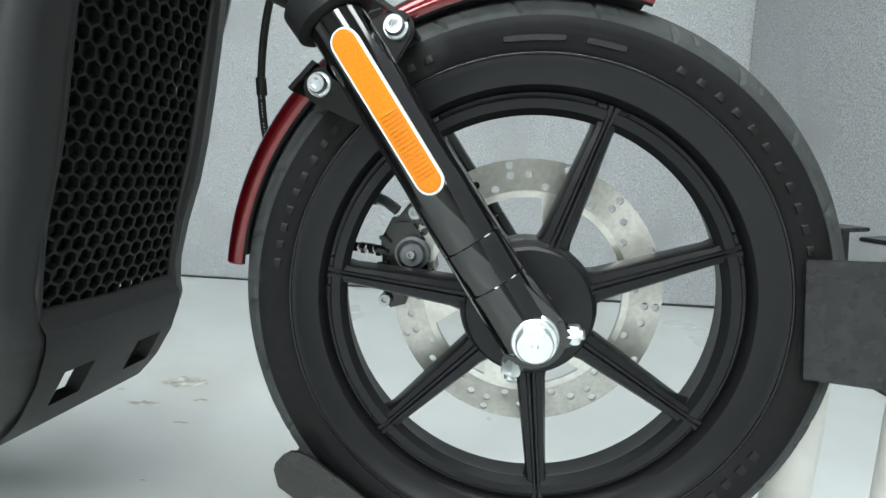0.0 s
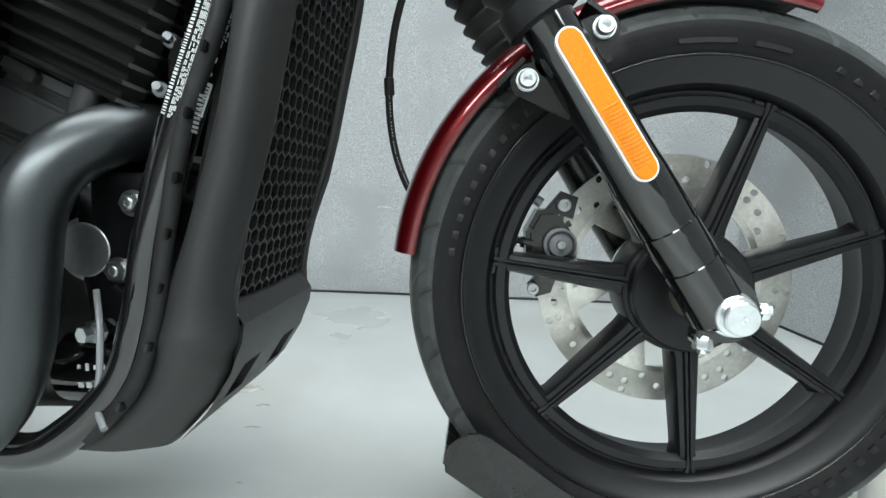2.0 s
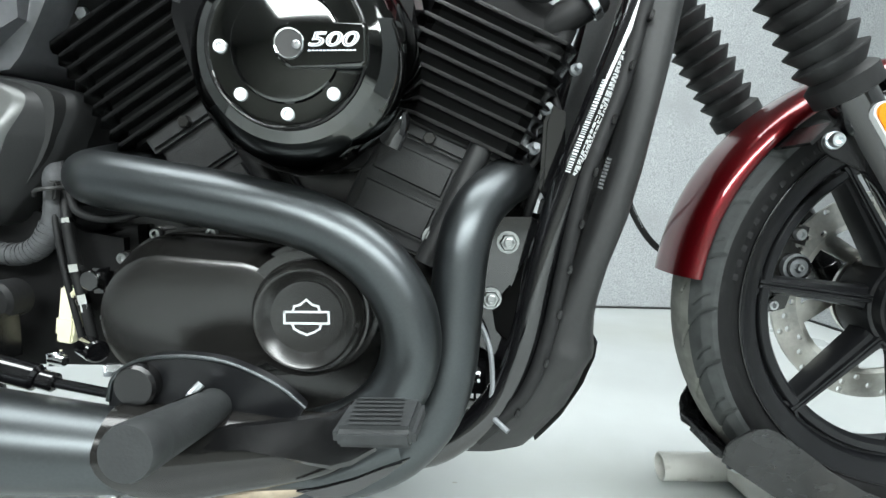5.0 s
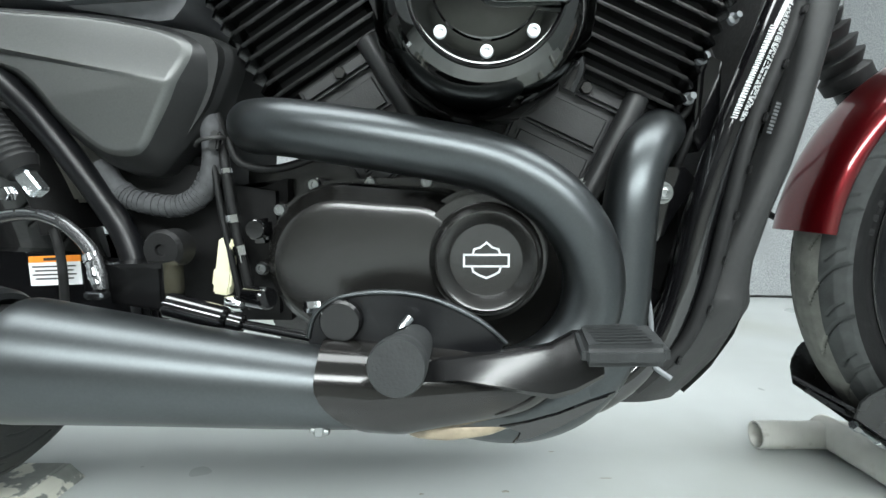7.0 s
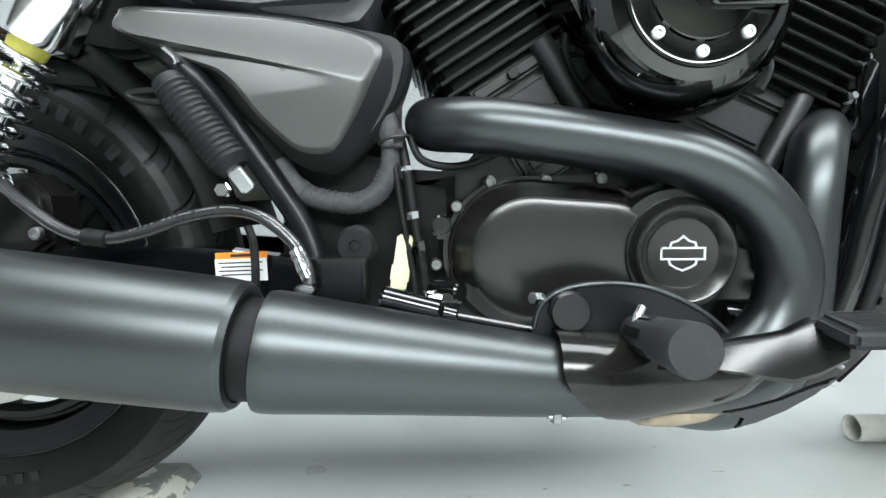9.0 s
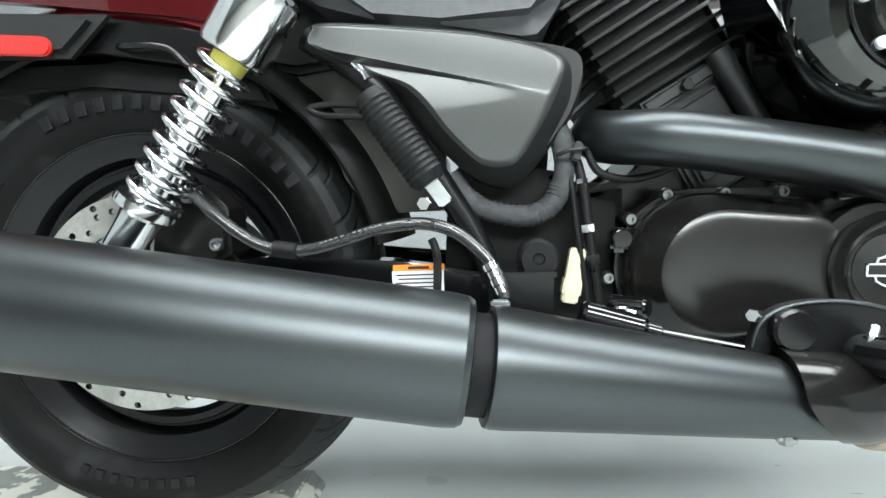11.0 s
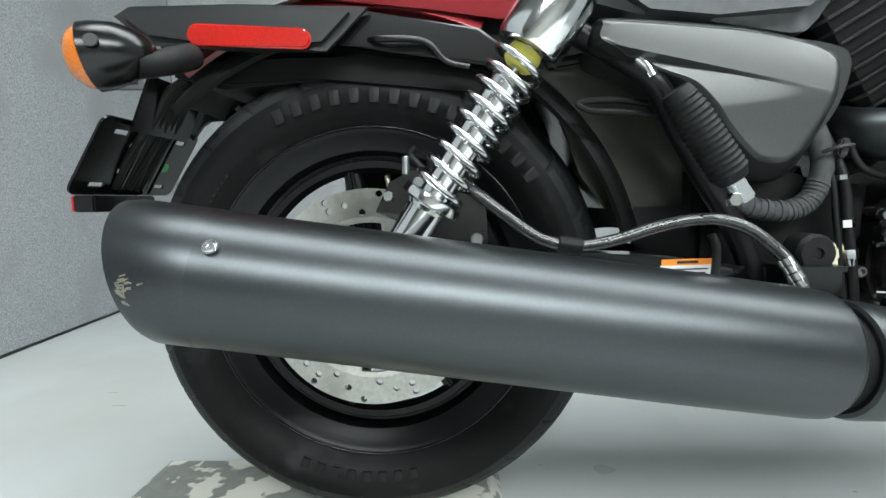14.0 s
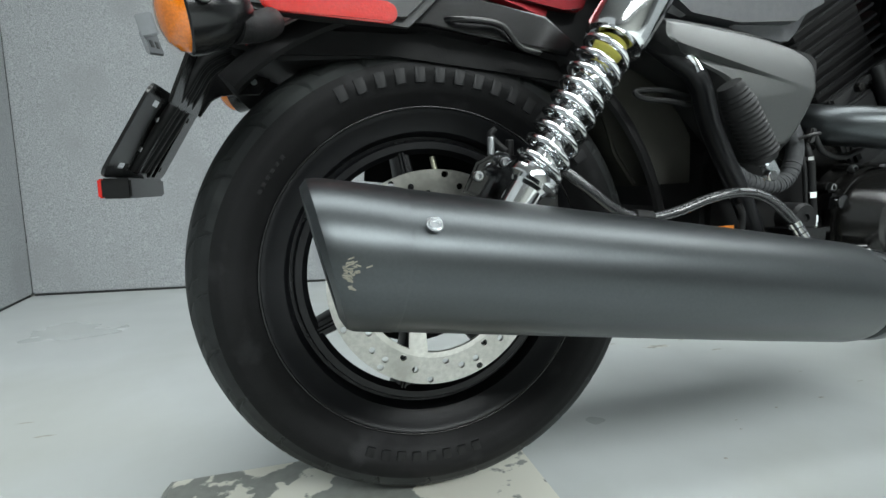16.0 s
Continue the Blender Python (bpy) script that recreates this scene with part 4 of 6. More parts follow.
tube_patch(bm, 0.522, 0.530, -45, -54, 0.0170)
small = part("small_label", bm, WHITE, frame_tube, "small white bar code label on the tube")
bm = bmesh.new()
for k in range(9):
    tube_patch(bm, 0.5225 + 0.0026 * k, 0.5225 + 0.0026 * k + 0.0011, -60, -76, 0.0172)
tagged(part("label_bars", bm, INK, small), kind="stuff")
bm = bmesh.new()
z = 0.513
while z < 0.600:
    w = rnd.choice((0.0009, 0.0014, 0.002))
    tube_patch(bm, z, z + w, 34, 16, 0.01695)
    z += w + 0.0011
tagged(part("bar_code", bm, PRINT, frame_tube, "white bar code on the tube"), kind="stuff")
bm = bmesh.new()
for k in range(9):
    box(bm, (0.005, 0.0006, 0.0024), pose(1.0985 - 0.00095 * k, -0.1235, 0.528 - 0.0034 * k, 0, 16, 0))
tagged(part("print_block", bm, TAPE, strip, "grey small print on the strip"), kind="stuff")

CY = 0.03   # middle plane of the engine
bm = bmesh.new()
prism(bm, [(0.545, 0.47), (0.62, 0.465), (0.66, 0.53), (0.74, 0.56), (0.80, 0.53), (0.86, 0.55), (0.93, 0.52), (0.985, 0.44), (0.985, 0.31), (0.94, 0.235), (0.70, 0.225), (0.58, 0.26), (0.54, 0.36)], -0.058, 0.15, 0.012)
engine = part("engine", bm, CASE, bike, "black V-twin engine with finned cylinders", 30)


def cylinder_block(name, base, lean, p0, p1, y0, y1, fins, chamfer, label):
    """A finned cylinder: fins square to an axis that leans by so many degrees forward, a core and a plain barrel under it."""
    a = Vector((math.sin(radians(lean)), 0, math.cos(radians(lean))))
    p = Vector((a.z, 0, -a.x))
    c = chamfer
    outline = [(p0, y0 + 0.012), (p0 + 0.012, y0), (p1 - c, y0), (p1 - 0.004, y0 + c - 0.004), (p1, y0 + c), (p1, y1 - c), (p1 - c, y1), (p0 + 0.012, y1), (p0, y1 - 0.012)]
    def to(u, y, h):
        return Vector(base) + p * u + a * h + Vector((0, y, 0))
    def slab(bm, out, h0, h1):
        lo = [bm.verts.new(to(u, y, h0)) for u, y in out]
        hi = [bm.verts.new(to(u, y, h1)) for u, y in out]
        f = [bm.faces.new(lo), bm.faces.new(hi[::-1])]
        for k in range(len(out)):
            f.append(bm.faces.new((lo[k], hi[k], hi[(k + 1) % len(out)], lo[(k + 1) % len(out)])))
        bmesh.ops.bevel(bm, geom=list({e for q in f[:2] for e in q.edges}), offset=0.0011, segments=2, affect="EDGES")
    bm = bmesh.new()
    inner = [(u * 0.86 + (p0 + p1) / 2 * 0.14, y * 0.86 + (y0 + y1) / 2 * 0.14) for u, y in outline]
    lo = [bm.verts.new(to(u, y, -0.004)) for u, y in inner]
    hi = [bm.verts.new(to(u, y, 0.0156 * fins + 0.02)) for u, y in inner]
    bm.faces.new(lo), bm.faces.new(hi[::-1])
    for k in range(len(inner)):
        bm.faces.new((lo[k], hi[k], hi[(k + 1) % len(inner)], lo[(k + 1) % len(inner)]))
    cyl = part(name, bm, MATTE, engine, label, 30)
    for k in range(fins):
        bm = bmesh.new()
        slab(bm, outline, 0.0156 * k, 0.0156 * k + 0.0038)
        part("fin", bm, SATIN, cyl, "", 30)
    return cyl, to


front_cyl, fto = cylinder_block("front_cylinder", (0.948, 0, 0.556), 25, -0.088, 0.080, -0.098, 0.155, 9, 0.014, "front cylinder with black cooling fins")
rear_cyl, rto = cylinder_block("rear_cylinder", (0.650, 0, 0.578), -32, -0.078, 0.095, -0.088, 0.145, 9, 0.02, "rear cylinder with black cooling fins")
# plain barrels below the fins
for cyl, to, u0, u1 in ((front_cyl, fto, -0.078, 0.052), (rear_cyl, rto, -0.04, 0.07)):
    for name, a0, a1, h0, h1, y0 in (("barrel", u0, u1, -0.135, -0.002, -0.070), ("barrel_flange", u0 - 0.003, u1 + 0.003, -0.022, -0.004, -0.080), ("barrel_panel", u0 + 0.010, u1 - 0.034, -0.068, -0.030, -0.079), ("barrel_panel", u0 + 0.010, u1 - 0.034, -0.118, -0.076, -0.079)):
        bm = bmesh.new()
        vs = [to(a0, y0, h0), to(a1, y0, h0), to(a1, y0, h1), to(a0, y0, h1)]
        near = [bm.verts.new(v) for v in vs]
        far = [bm.verts.new(v + Vector((0, 0.19 if name == "barrel" else 0.012, 0))) for v in vs]
        fs = [bm.faces.new(near), bm.faces.new(far[::-1])] + [bm.faces.new((near[k], far[k], far[(k + 1) % 4], near[(k + 1) % 4])) for k in range(4)]
        bmesh.ops.bevel(bm, geom=list({e for f in fs[:1] for e in f.edges}), offset=0.004, segments=3, affect="EDGES")
        part(name, bm, CAST, cyl, "plain cast barrel" if name == "barrel" else "", 30)
    bm = bmesh.new()
    tube(bm, [to(u1 - 0.02, -0.083, 0.0), to(u1 - 0.02, -0.083, -0.065), to(u1 - 0.022, -0.083, -0.135)], 0.0125, 16)
    part("oil_tube", bm, CAST, cyl, "", 60)
    bolt("bolt", to((u0 + u1) / 2 - 0.008, -0.081, -0.014), cyl, 0.007, 0.007, CASE, False)
for cyl, to, us in ((front_cyl, fto, ((0.0, 0.135, 0.07, 0.05), (-0.05, 0.14, 0.06, 0.06), (0.05, 0.128, 0.035, 0.02))), (rear_cyl, rto, ((-0.045, 0.135, 0.06, 0.03), (0.02, 0.14, 0.07, 0.06)))):
    bm = bmesh.new()
    for u, h, w, hh in us:
        q = to(u, 0.03, h + hh / 2)
        turn = math.degrees(math.atan2((to(0, 0, 1) - to(0, 0, 0)).x, (to(0, 0, 1) - to(0, 0, 0)).z))
        box(bm, (w, 0.20, hh), Matrix.Translation(q) @ pose(0, 0, 0, 0, turn, 0), 0.008)
    part("head_cover", bm, GREYCAST, cyl, "grey cast head cover", 30)
    for u, h in ((us[0][0] + 0.02, us[0][1] + 0.005),):
        bolt("bolt", to(u, -0.072, h), cyl, 0.007, 0.006, ZINC, False)

# clutch cover: two lobes, flange behind with bolts
LOBE_A, LOBE_B = (0.668, 0.374), (0.808, 0.381)
bm = bmesh.new()
prism(bm, hull(circle(*LOBE_A, 0.083, 40) + circle(*LOBE_B, 0.078, 40)), -0.108, -0.08, 0.004)
flange = part("clutch_flange", bm, CASE, engine, "", 30)
flange.location = (0.001, 0.007, 0.001)


def dome(bm, outline, c, y_back, y_edge, y_top, edge=0.012):
    """A cast cover: straight skirt, rounded shoulder, gently domed face."""
    n = len(outline)
    size = max(math.hypot(x - c[0], z - c[1]) for x, z in outline)
    k = edge / size
    ridge = y_top + 0.006
    rings = [(1.0, y_back), (1.0, y_edge + 0.004), (0.996, y_edge), (0.985, y_edge - 0.003)]
    rings += [(0.985 - k * t, y_edge - 0.003 + (ridge - y_edge + 0.003) * t) for t in (0.25, 0.5, 0.75, 0.93)]
    s0 = 0.985 - k
    rings += [(s0 * q, ridge + (y_top - ridge) * h) for q, h in ((1.0, 0.12), (0.97, 0.3), (0.93, 0.46), (0.85, 0.64), (0.7, 0.82), (0.5, 0.93), (0.3, 0.98), (0.12, 1.0))]
    vs = [[bm.verts.new((c[0] + (x - c[0]) * q, y, c[1] + (z - c[1]) * q)) for x, z in outline] for q, y in rings]
    for a, b in zip(vs, vs[1:]):
        for i in range(n):
            bm.faces.new((a[i], a[(i + 1) % n], b[(i + 1) % n], b[i]))
    bm.faces.new(vs[-1])
    return bm


bm = bmesh.new()
dome(bm, hull(circle(*LOBE_A, 0.0765, 64) + circle(0.752, 0.378, 0.066, 48)), (0.690, 0.376), -0.098, -0.120, -0.162, 0.024)
dome(bm, hull(circle(*LOBE_A, 0.0800, 64) + circle(0.760, 0.379, 0.069, 48)), (0.690, 0.376), -0.098, -0.110, -0.118, 0.006)
prism(bm, circle(*LOBE_B, 0.0660, 64), -0.135, -0.10, 0.006, segments=4)
prism(bm, circle(*LOBE_B, 0.0600, 64), -0.158, -0.10, 0.008, segments=5)
cover = part("clutch_cover", bm, CASE, engine, "satin black clutch cover", 30)
cover.location = (0.003, -0.004, 0.001)
bm = bmesh.new()
lathe(bm, [(0.0535, 0.02), (0.0535, -0.002), (0.0525, -0.005), (0.0510, -0.0065), (0.0495, -0.0095), (0.0470, -0.0170), (0.0452, -0.0185), (0.0430, -0.0176), (0.0335, -0.0085), (0.0320, -0.0080), (0.0, -0.0080)], 72, Matrix.Translation((LOBE_B[0] + 0.004, -0.158, LOBE_B[1] - 0.001)))
derby = part("derby_cover", bm, CASE, cover, "round dished black cover", 22)


def shield_badge(cx, cz, s, y):
    """A plain shield with a bar across it, in outline."""
    bm = bmesh.new()
    def stroke(pts, w, closed):
        n = len(pts)
        for i in range(n if closed else n - 1):
            a, b = Vector(pts[i]), Vector(pts[(i + 1) % n])
            d = (b - a).normalized()
            c = (a + b) / 2
            box(bm, ((b - a).length + w, 0.0012, w), Matrix.Translation((cx + c.x * s, y - 0.00015 * (i % 3), cz + c.y * s)) @ Matrix.Rotation(-math.atan2(d.y, d.x), 4, "Y") @ Matrix.Diagonal((s, 1, s, 1)))
    stroke([(-1, 0.25), (1, 0.25), (1, -0.27), (-1, -0.27)], 0.09, True)
    stroke([(-0.62, 0.27), (-0.54, 0.50), (-0.27, 0.58), (0, 0.80), (0.27, 0.58), (0.54, 0.50), (0.62, 0.27)], 0.085, False)
    stroke([(-0.66, -0.27), (-0.58, -0.52), (-0.35, -0.66), (0, -0.80), (0.35, -0.66), (0.58, -0.52), (0.66, -0.27)], 0.085, False)
    return bm


part("badge", shield_badge(LOBE_B[0] + 0.004, LOBE_B[1] - 0.001, 0.0205, -0.1665), SILVER, derby, "silver outlined shield-and-bar badge")
for x, z in ((0.637, 0.451), (0.696, 0.452), (0.755, 0.454), (0.578, 0.362), (0.813, 0.458), (0.60, 0.425), (0.873, 0.418)):
    bm = bmesh.new()
    rod(bm, (x, -0.085, z), (x, -0.108, z), 0.009, 0.0075, 16, 0.001)
    part("boss", bm, CASE, flange)
    bolt("bolt", (x, -0.108, z), flange, 0.0062, 0.006, DULL)
# air cleaner
AC = (0.808, 0.6145)
bm = bmesh.new()
prism(bm, hull(circle(*AC, 0.095, 48) + circle(0.718, 0.655, 0.030, 16) + circle(0.74, 0.70, 0.03, 16)), -0.176, -0.075, 0.018, segments=5)
air = part("air_cleaner", bm, GLOSS, bike, "gloss black round air cleaner cover", 30)
air.location = (0.004, 0.008, 0.003)
AR = (0.8085, 0.6105)   # middle of the stepped cover
bm = bmesh.new()
lathe(bm, [(0.104, 0.06), (0.104, 0.032), (0.101, 0.014), (0.095, 0.0), (0.087, -0.012), (0.0800, -0.0195), (0.0778, -0.0220), (0.0745, -0.0235), (0.0680, -0.0270), (0.0668, -0.0300), (0.0652, -0.0305), (0.0640, -0.0290), (0.0610, -0.0285), (0.0465, -0.0295), (0.0450, -0.0318), (0.0425, -0.0325), (0, -0.0330)], 96, Matrix.Translation((AR[0], -0.176, AR[1])))
ring = part("cover_ring", bm, BLACKCHROME, air, "gloss black stepped cover", 22)
bm = bmesh.new()
lathe(bm, [(0.0675, -0.0268), (0.0675, -0.0300), (0.0662, -0.0314), (0.0648, -0.0300), (0.0648, -0.0268)], 96, Matrix.Translation((AR[0], -0.1762, AR[1])), closed=True)
part("trim_ring", bm, SATIN, ring)
for k in range(6):
    a = radians(-90 + 45 * (k - 2)) if k < 5 else radians(90)
    bolt("bolt", (AR[0] + 0.0545 * math.cos(a), -0.2055, AR[1] + 0.0545 * math.sin(a)), ring, 0.0054, 0.0030, SILVER)
bm = bmesh.new()
prism(bm, circle(0.8165, 0.6085, 0.0170, 16, 90, 270) + circle(0.872, 0.5965, 0.005, 5, -90, 0) + circle(0.872, 0.6205, 0.005, 5, 0, 90), -0.219, -0.205, 0.003, segments=3)
insert = part("insert", bm, BLACKCHROME, ring, "raised black insert with the engine size")
bm = bmesh.new()
lathe(bm, [(0.0122, 0.0), (0.0118, -0.0016), (0.0108, -0.0012), (0.0105, 0.004)], 40, Matrix.Translation((0.8155, -0.2192, 0.6085)), caps=False)
part("hole_rim", bm, CHROME, insert, "bright chrome hole rim")
# no real recess: a flat black disc carries the shade inside the hole
bm = bmesh.new()
lathe(bm, [(0, -0.0003), (0.0108, -0.0005), (0.0108, 0.001), (0, 0.001)], 28, Matrix.Translation((0.8155, -0.2192, 0.6085)))
part("hole", bm, INK, insert, "flat black disc for the shade inside the hole")
bolt("bolt", (0.8215, -0.2200, 0.6075), insert, 0.0034, 0.0012, DULL)
MARK = SIDE @ Matrix.Diagonal((1.72, 1.0, 1.0, 1.0))
tagged(part("size_mark", text_bm("500", 0.0150, Matrix.Translation((0.8495, -0.2195, 0.6108)) @ MARK, 0.0008, 0.0004), SILVER, insert, "silver outlined raised figures 500"), kind="stuff")
tagged(part("mark_core", text_bm("500", 0.0150, Matrix.Translation((0.8495, -0.2201, 0.6108)) @ MARK, 0.0008, -0.00042), GREYCAST, insert, "grey filling of the figures"), kind="stuff")
bm = bmesh.new()
for k in range(13):
    box(bm, (0.0022, 0.0006, 0.0009), pose(0.8315 + 0.003 * k, -0.2193, 0.6030))
part("small_bars", bm, SILVER, insert)
bm = bmesh.new()
tube(bm, [(0.875, -0.14, 0.585), (0.893, -0.15, 0.56), (0.885, -0.15, 0.535)], 0.011, 14)
part("breather", bm, GLOSS, air)
# brackets and bolts between the front pipe and the frame
bm = bmesh.new()
prism(bm, [(0.955, 0.47), (1.03, 0.47), (1.045, 0.455), (1.02, 0.425), (1.01, 0.395), (0.985, 0.375), (0.99, 0.345), (1.012, 0.33), (1.0, 0.31), (0.955, 0.345), (0.945, 0.40)], -0.085, -0.072, 0.003)
mount = part("engine_mount", bm, GLOSS, bike, "gloss black engine mount plate")
mount.location = (0.002, 0.004, 0.0)
for p in ((1.005, -0.086, 0.443), (0.987, -0.086, 0.382), (0.925, -0.086, 0.448)):
    bolt("bolt", p, mount, 0.0095, 0.008, DULL, False, washer=0.0120)
    bolt("bolt", (p[0], p[1] - 0.007, p[2]), mount, 0.0055, 0.002, DULL)
bm = bmesh.new()
lathe(bm, [(0, 0.03), (0.03, 0.03), (0.03, -0.01), (0.024, -0.016), (0, -0.016)], 30, Matrix.Translation((0.955, -0.07, 0.40)))
part("sensor_body", bm, ALLOY, mount, "pale alloy round housing")
bm = bmesh.new()
lathe(bm, [(0, 0), (0.011, 0), (0.011, 0.008), (0.0075, 0.010), (0.0075, 0.018), (0, 0.018)], 6, along((0.965, -0.085, 0.325), (0.955, -0.12, 0.325)))
part("oil_switch", bm, ZINC, mount, "plated hexagon switch")
bm = bmesh.new()
tube(bm, [(0.972, -0.095, 0.365), (0.985, -0.11, 0.335), (0.988, -0.118, 0.295), (0.985, -0.120, 0.27), (1.003, -0.135, 0.255)], 0.0028, 8)
part("wire", bm, GREYCAST, mount, "thin grey wire")
bm = bmesh.new()
rod(bm, (0.985, -0.112, 0.278), (0.990, -0.124, 0.268), 0.0032, seg=10)
part("cable_tie", bm, ZINC, mount)
# dark plate added to hide the wall between header pipe and down tube
bm = bmesh.new()
prism(bm, [(0.95, 0.235), (1.005, 0.262), (1.030, 0.33), (1.045, 0.40), (1.055, 0.47), (0.97, 0.49), (0.94, 0.40)], -0.035, 0.06, 0.006)
part("tube_gap_filler", bm, MATTE, bike, "dark block added to fill the gap behind the down tube")
# oil filter, lower case
bm = bmesh.new()
lathe(bm, [(0, 0), (0.034, 0.0), (0.037, 0.006), (0.037, 0.07), (0, 0.07)], 36, along((0.985, -0.045, 0.28), (0.90, -0.045, 0.28)))
part("oil_filter", bm, GLOSS, bike, "gloss black oil filter with small print bars", 30)
bm = bmesh.new()
for k in range(5):
    box(bm, (0.003, 0.001, 0.004 + 0.003 * (k % 2)), pose(0.945 + 0.008 * k, -0.0828, 0.29))
    box(bm, (0.005, 0.001, 0.005), pose(0.945 + 0.008 * k, -0.0818, 0.272))
tagged(part("small_print", bm, WHITE, bpy.data.objects["oil_filter"]), kind="stuff")
# dark block added to keep the red tank from showing between the cylinders
bm = bmesh.new()
prism(bm, [(0.77, 0.655), (0.90, 0.655), (0.905, 0.70), (0.89, 0.745), (0.78, 0.745)], -0.07, 0.09, 0.015)
part("tank_blocker", bm, MATTE, engine, "matte black block added to hide the tank between the cylinders", 30)
# hoses and wiring above the front head
for pts, r in (([(1.10, -0.06, 0.70), (1.06, -0.07, 0.675), (1.035, -0.05, 0.66), (1.03, 0.0, 0.67)], 0.017), ([(1.07, -0.09, 0.74), (1.05, -0.10, 0.695), (1.03, -0.09, 0.69), (1.0, -0.08, 0.71), (0.985, -0.07, 0.74)], 0.0055), ([(1.05, -0.05, 0.63), (1.055, -0.06, 0.58), (1.05, -0.06, 0.54), (1.045, -0.05, 0.50)], 0.006), ([(1.04, -0.04, 0.61), (1.037, -0.05, 0.57), (1.032, -0.05, 0.52), (1.03, -0.05, 0.47)], 0.0035)):
    bm = bmesh.new()
    tube(bm, pts, r, 14)
    part("coolant_hose" if r > 0.01 else "wiring", bm, RUBBER, bike, "black rubber coolant hose" if r > 0.01 else "thin black wiring")
bm = bmesh.new()
rod(bm, (1.085, -0.072, 0.688), (1.092, -0.074, 0.693), 0.0195, seg=24, edge=0.001)
part("hose_clamp", bm, ZINC, bike, "plated hose clamp")
bm = bmesh.new()
prism(bm, [(1.050, 0.588), (1.066, 0.580), (1.066, 0.520), (1.047, 0.487), (1.040, 0.500), (1.043, 0.570)], -0.08, -0.03, 0.004)
part("electrics_box", bm, GLOSS, bike, "black electrics bracket behind the down tube")

# clips, loops and small brackets behind the down tube
for p, r in (((1.045, -0.072, 0.583), 0.0038), ((1.033, -0.072, 0.542), 0.0038), ((1.074, -0.075, 0.622), 0.0032)):
    bm = bmesh.new()
    lathe(bm, [(0, 0), (r + 0.003, 0), (r + 0.003, 0.004), (r, 0.006), (r, 0.012), (0, 0.012)], 16, along(p, Vector(p) + Vector((0.2, -1, 0.2))))
    part("loom_clip", bm, GREYCAST, bike, "dull clip on the wiring")
for pts, r in (([(1.02, -0.05, 0.665), (1.035, -0.075, 0.645), (1.055, -0.075, 0.648), (1.068, -0.06, 0.67)], 0.0115), ([(1.03, -0.06, 0.60), (1.043, -0.07, 0.585), (1.05, -0.07, 0.56), (1.04, -0.065, 0.535), (1.028, -0.06, 0.52)], 0.0042), ([(1.055, -0.06, 0.60), (1.06, -0.07, 0.57), (1.05, -0.072, 0.53), (1.038, -0.07, 0.50), (1.03, -0.06, 0.47)], 0.0048)):
    bm = bmesh.new()
    tube(bm, pts, r, 12)
    part("loom", bm, RUBBER, bike, "black wiring loom in a bend", 60)

# ---- exhaust ----
bm = bmesh.new()
tube(bm, [(0.60, -0.02, 0.535), (0.573, -0.06, 0.522), (0.578, -0.105, 0.512), (0.612, -0.138, 0.507), (0.66, -0.152, 0.500), (0.755, -0.162, 0.484), (0.822, -0.168, 0.468), (0.872, -0.172, 0.440), (0.903, -0.174, 0.400), (0.912, -0.176, 0.358), (0.900, -0.180, 0.318), (0.868, -0.186, 0.288), (0.82, -0.196, 0.274), (0.76, -0.21, 0.275)], 0.0275, 32)
pipes = part("rear_header_pipe", bm, EXHAUST, bike, "satin black curved exhaust header pipe", 60)
bm = bmesh.new()
tube(bm, [(1.04, 0.0, 0.52), (1.020, -0.04, 0.513), (0.998, -0.085, 0.503), (0.972, -0.118, 0.478), (0.958, -0.134, 0.440), (0.952, -0.140, 0.385), (0.945, -0.146, 0.322), (0.928, -0.154, 0.278), (0.893, -0.164, 0.247), (0.84, -0.182, 0.240), (0.77, -0.20, 0.258)], 0.0262, 32)
part("front_header_pipe", bm, EXHAUST, bike, "satin black front exhaust header pipe", 60)
# muffler body: a tapered can, its seam, the cone ahead of it
M0, M1 = Vector((0.4385, -0.250, 0.3170)), Vector((-0.130, -0.2721, 0.3920))
m = along(M0, M1)
L = (M1 - M0).length
bm = bmesh.new()
lathe(bm, [(0.036, 0.010), (0.044, 0.002), (0.0485, 0.003), (0.0515, 0.008), (0.0527, 0.020), (0.0538, 0.12), (0.0545, 0.30), (0.0550, L - 0.079), (0.0551, L - 0.0785), (0.0555, L - 0.077), (0.0555, L - 0.016), (0.0535, L - 0.006), (0.0470, L), (0.044, L - 0.002), (0.043, L - 0.06), (0.0, L - 0.06)], 80, m)
for v in bm.verts:
    w = m.inverted() @ v.co
    if w.y > L - 0.076:
        w.y -= 0.043 * ((w.y - (L - 0.076)) / 0.076) * (0.055 - w.z) / 0.11
        v.co = m @ w
can = part("muffler", bm, EXHAUST, bike, "large satin black tapered muffler with scuffed tip", 22)
can.location = (-0.006, -0.008, 0.0)
bolt("bolt", (-0.032, -0.3166, 0.4114), can, 0.0048, 0.0025, ZINC, normal=(0.0, -0.82, 0.58), washer=0.0058)
bm = bmesh.new()
rnd = random.Random(7)
md = (M1 - M0).normalized()
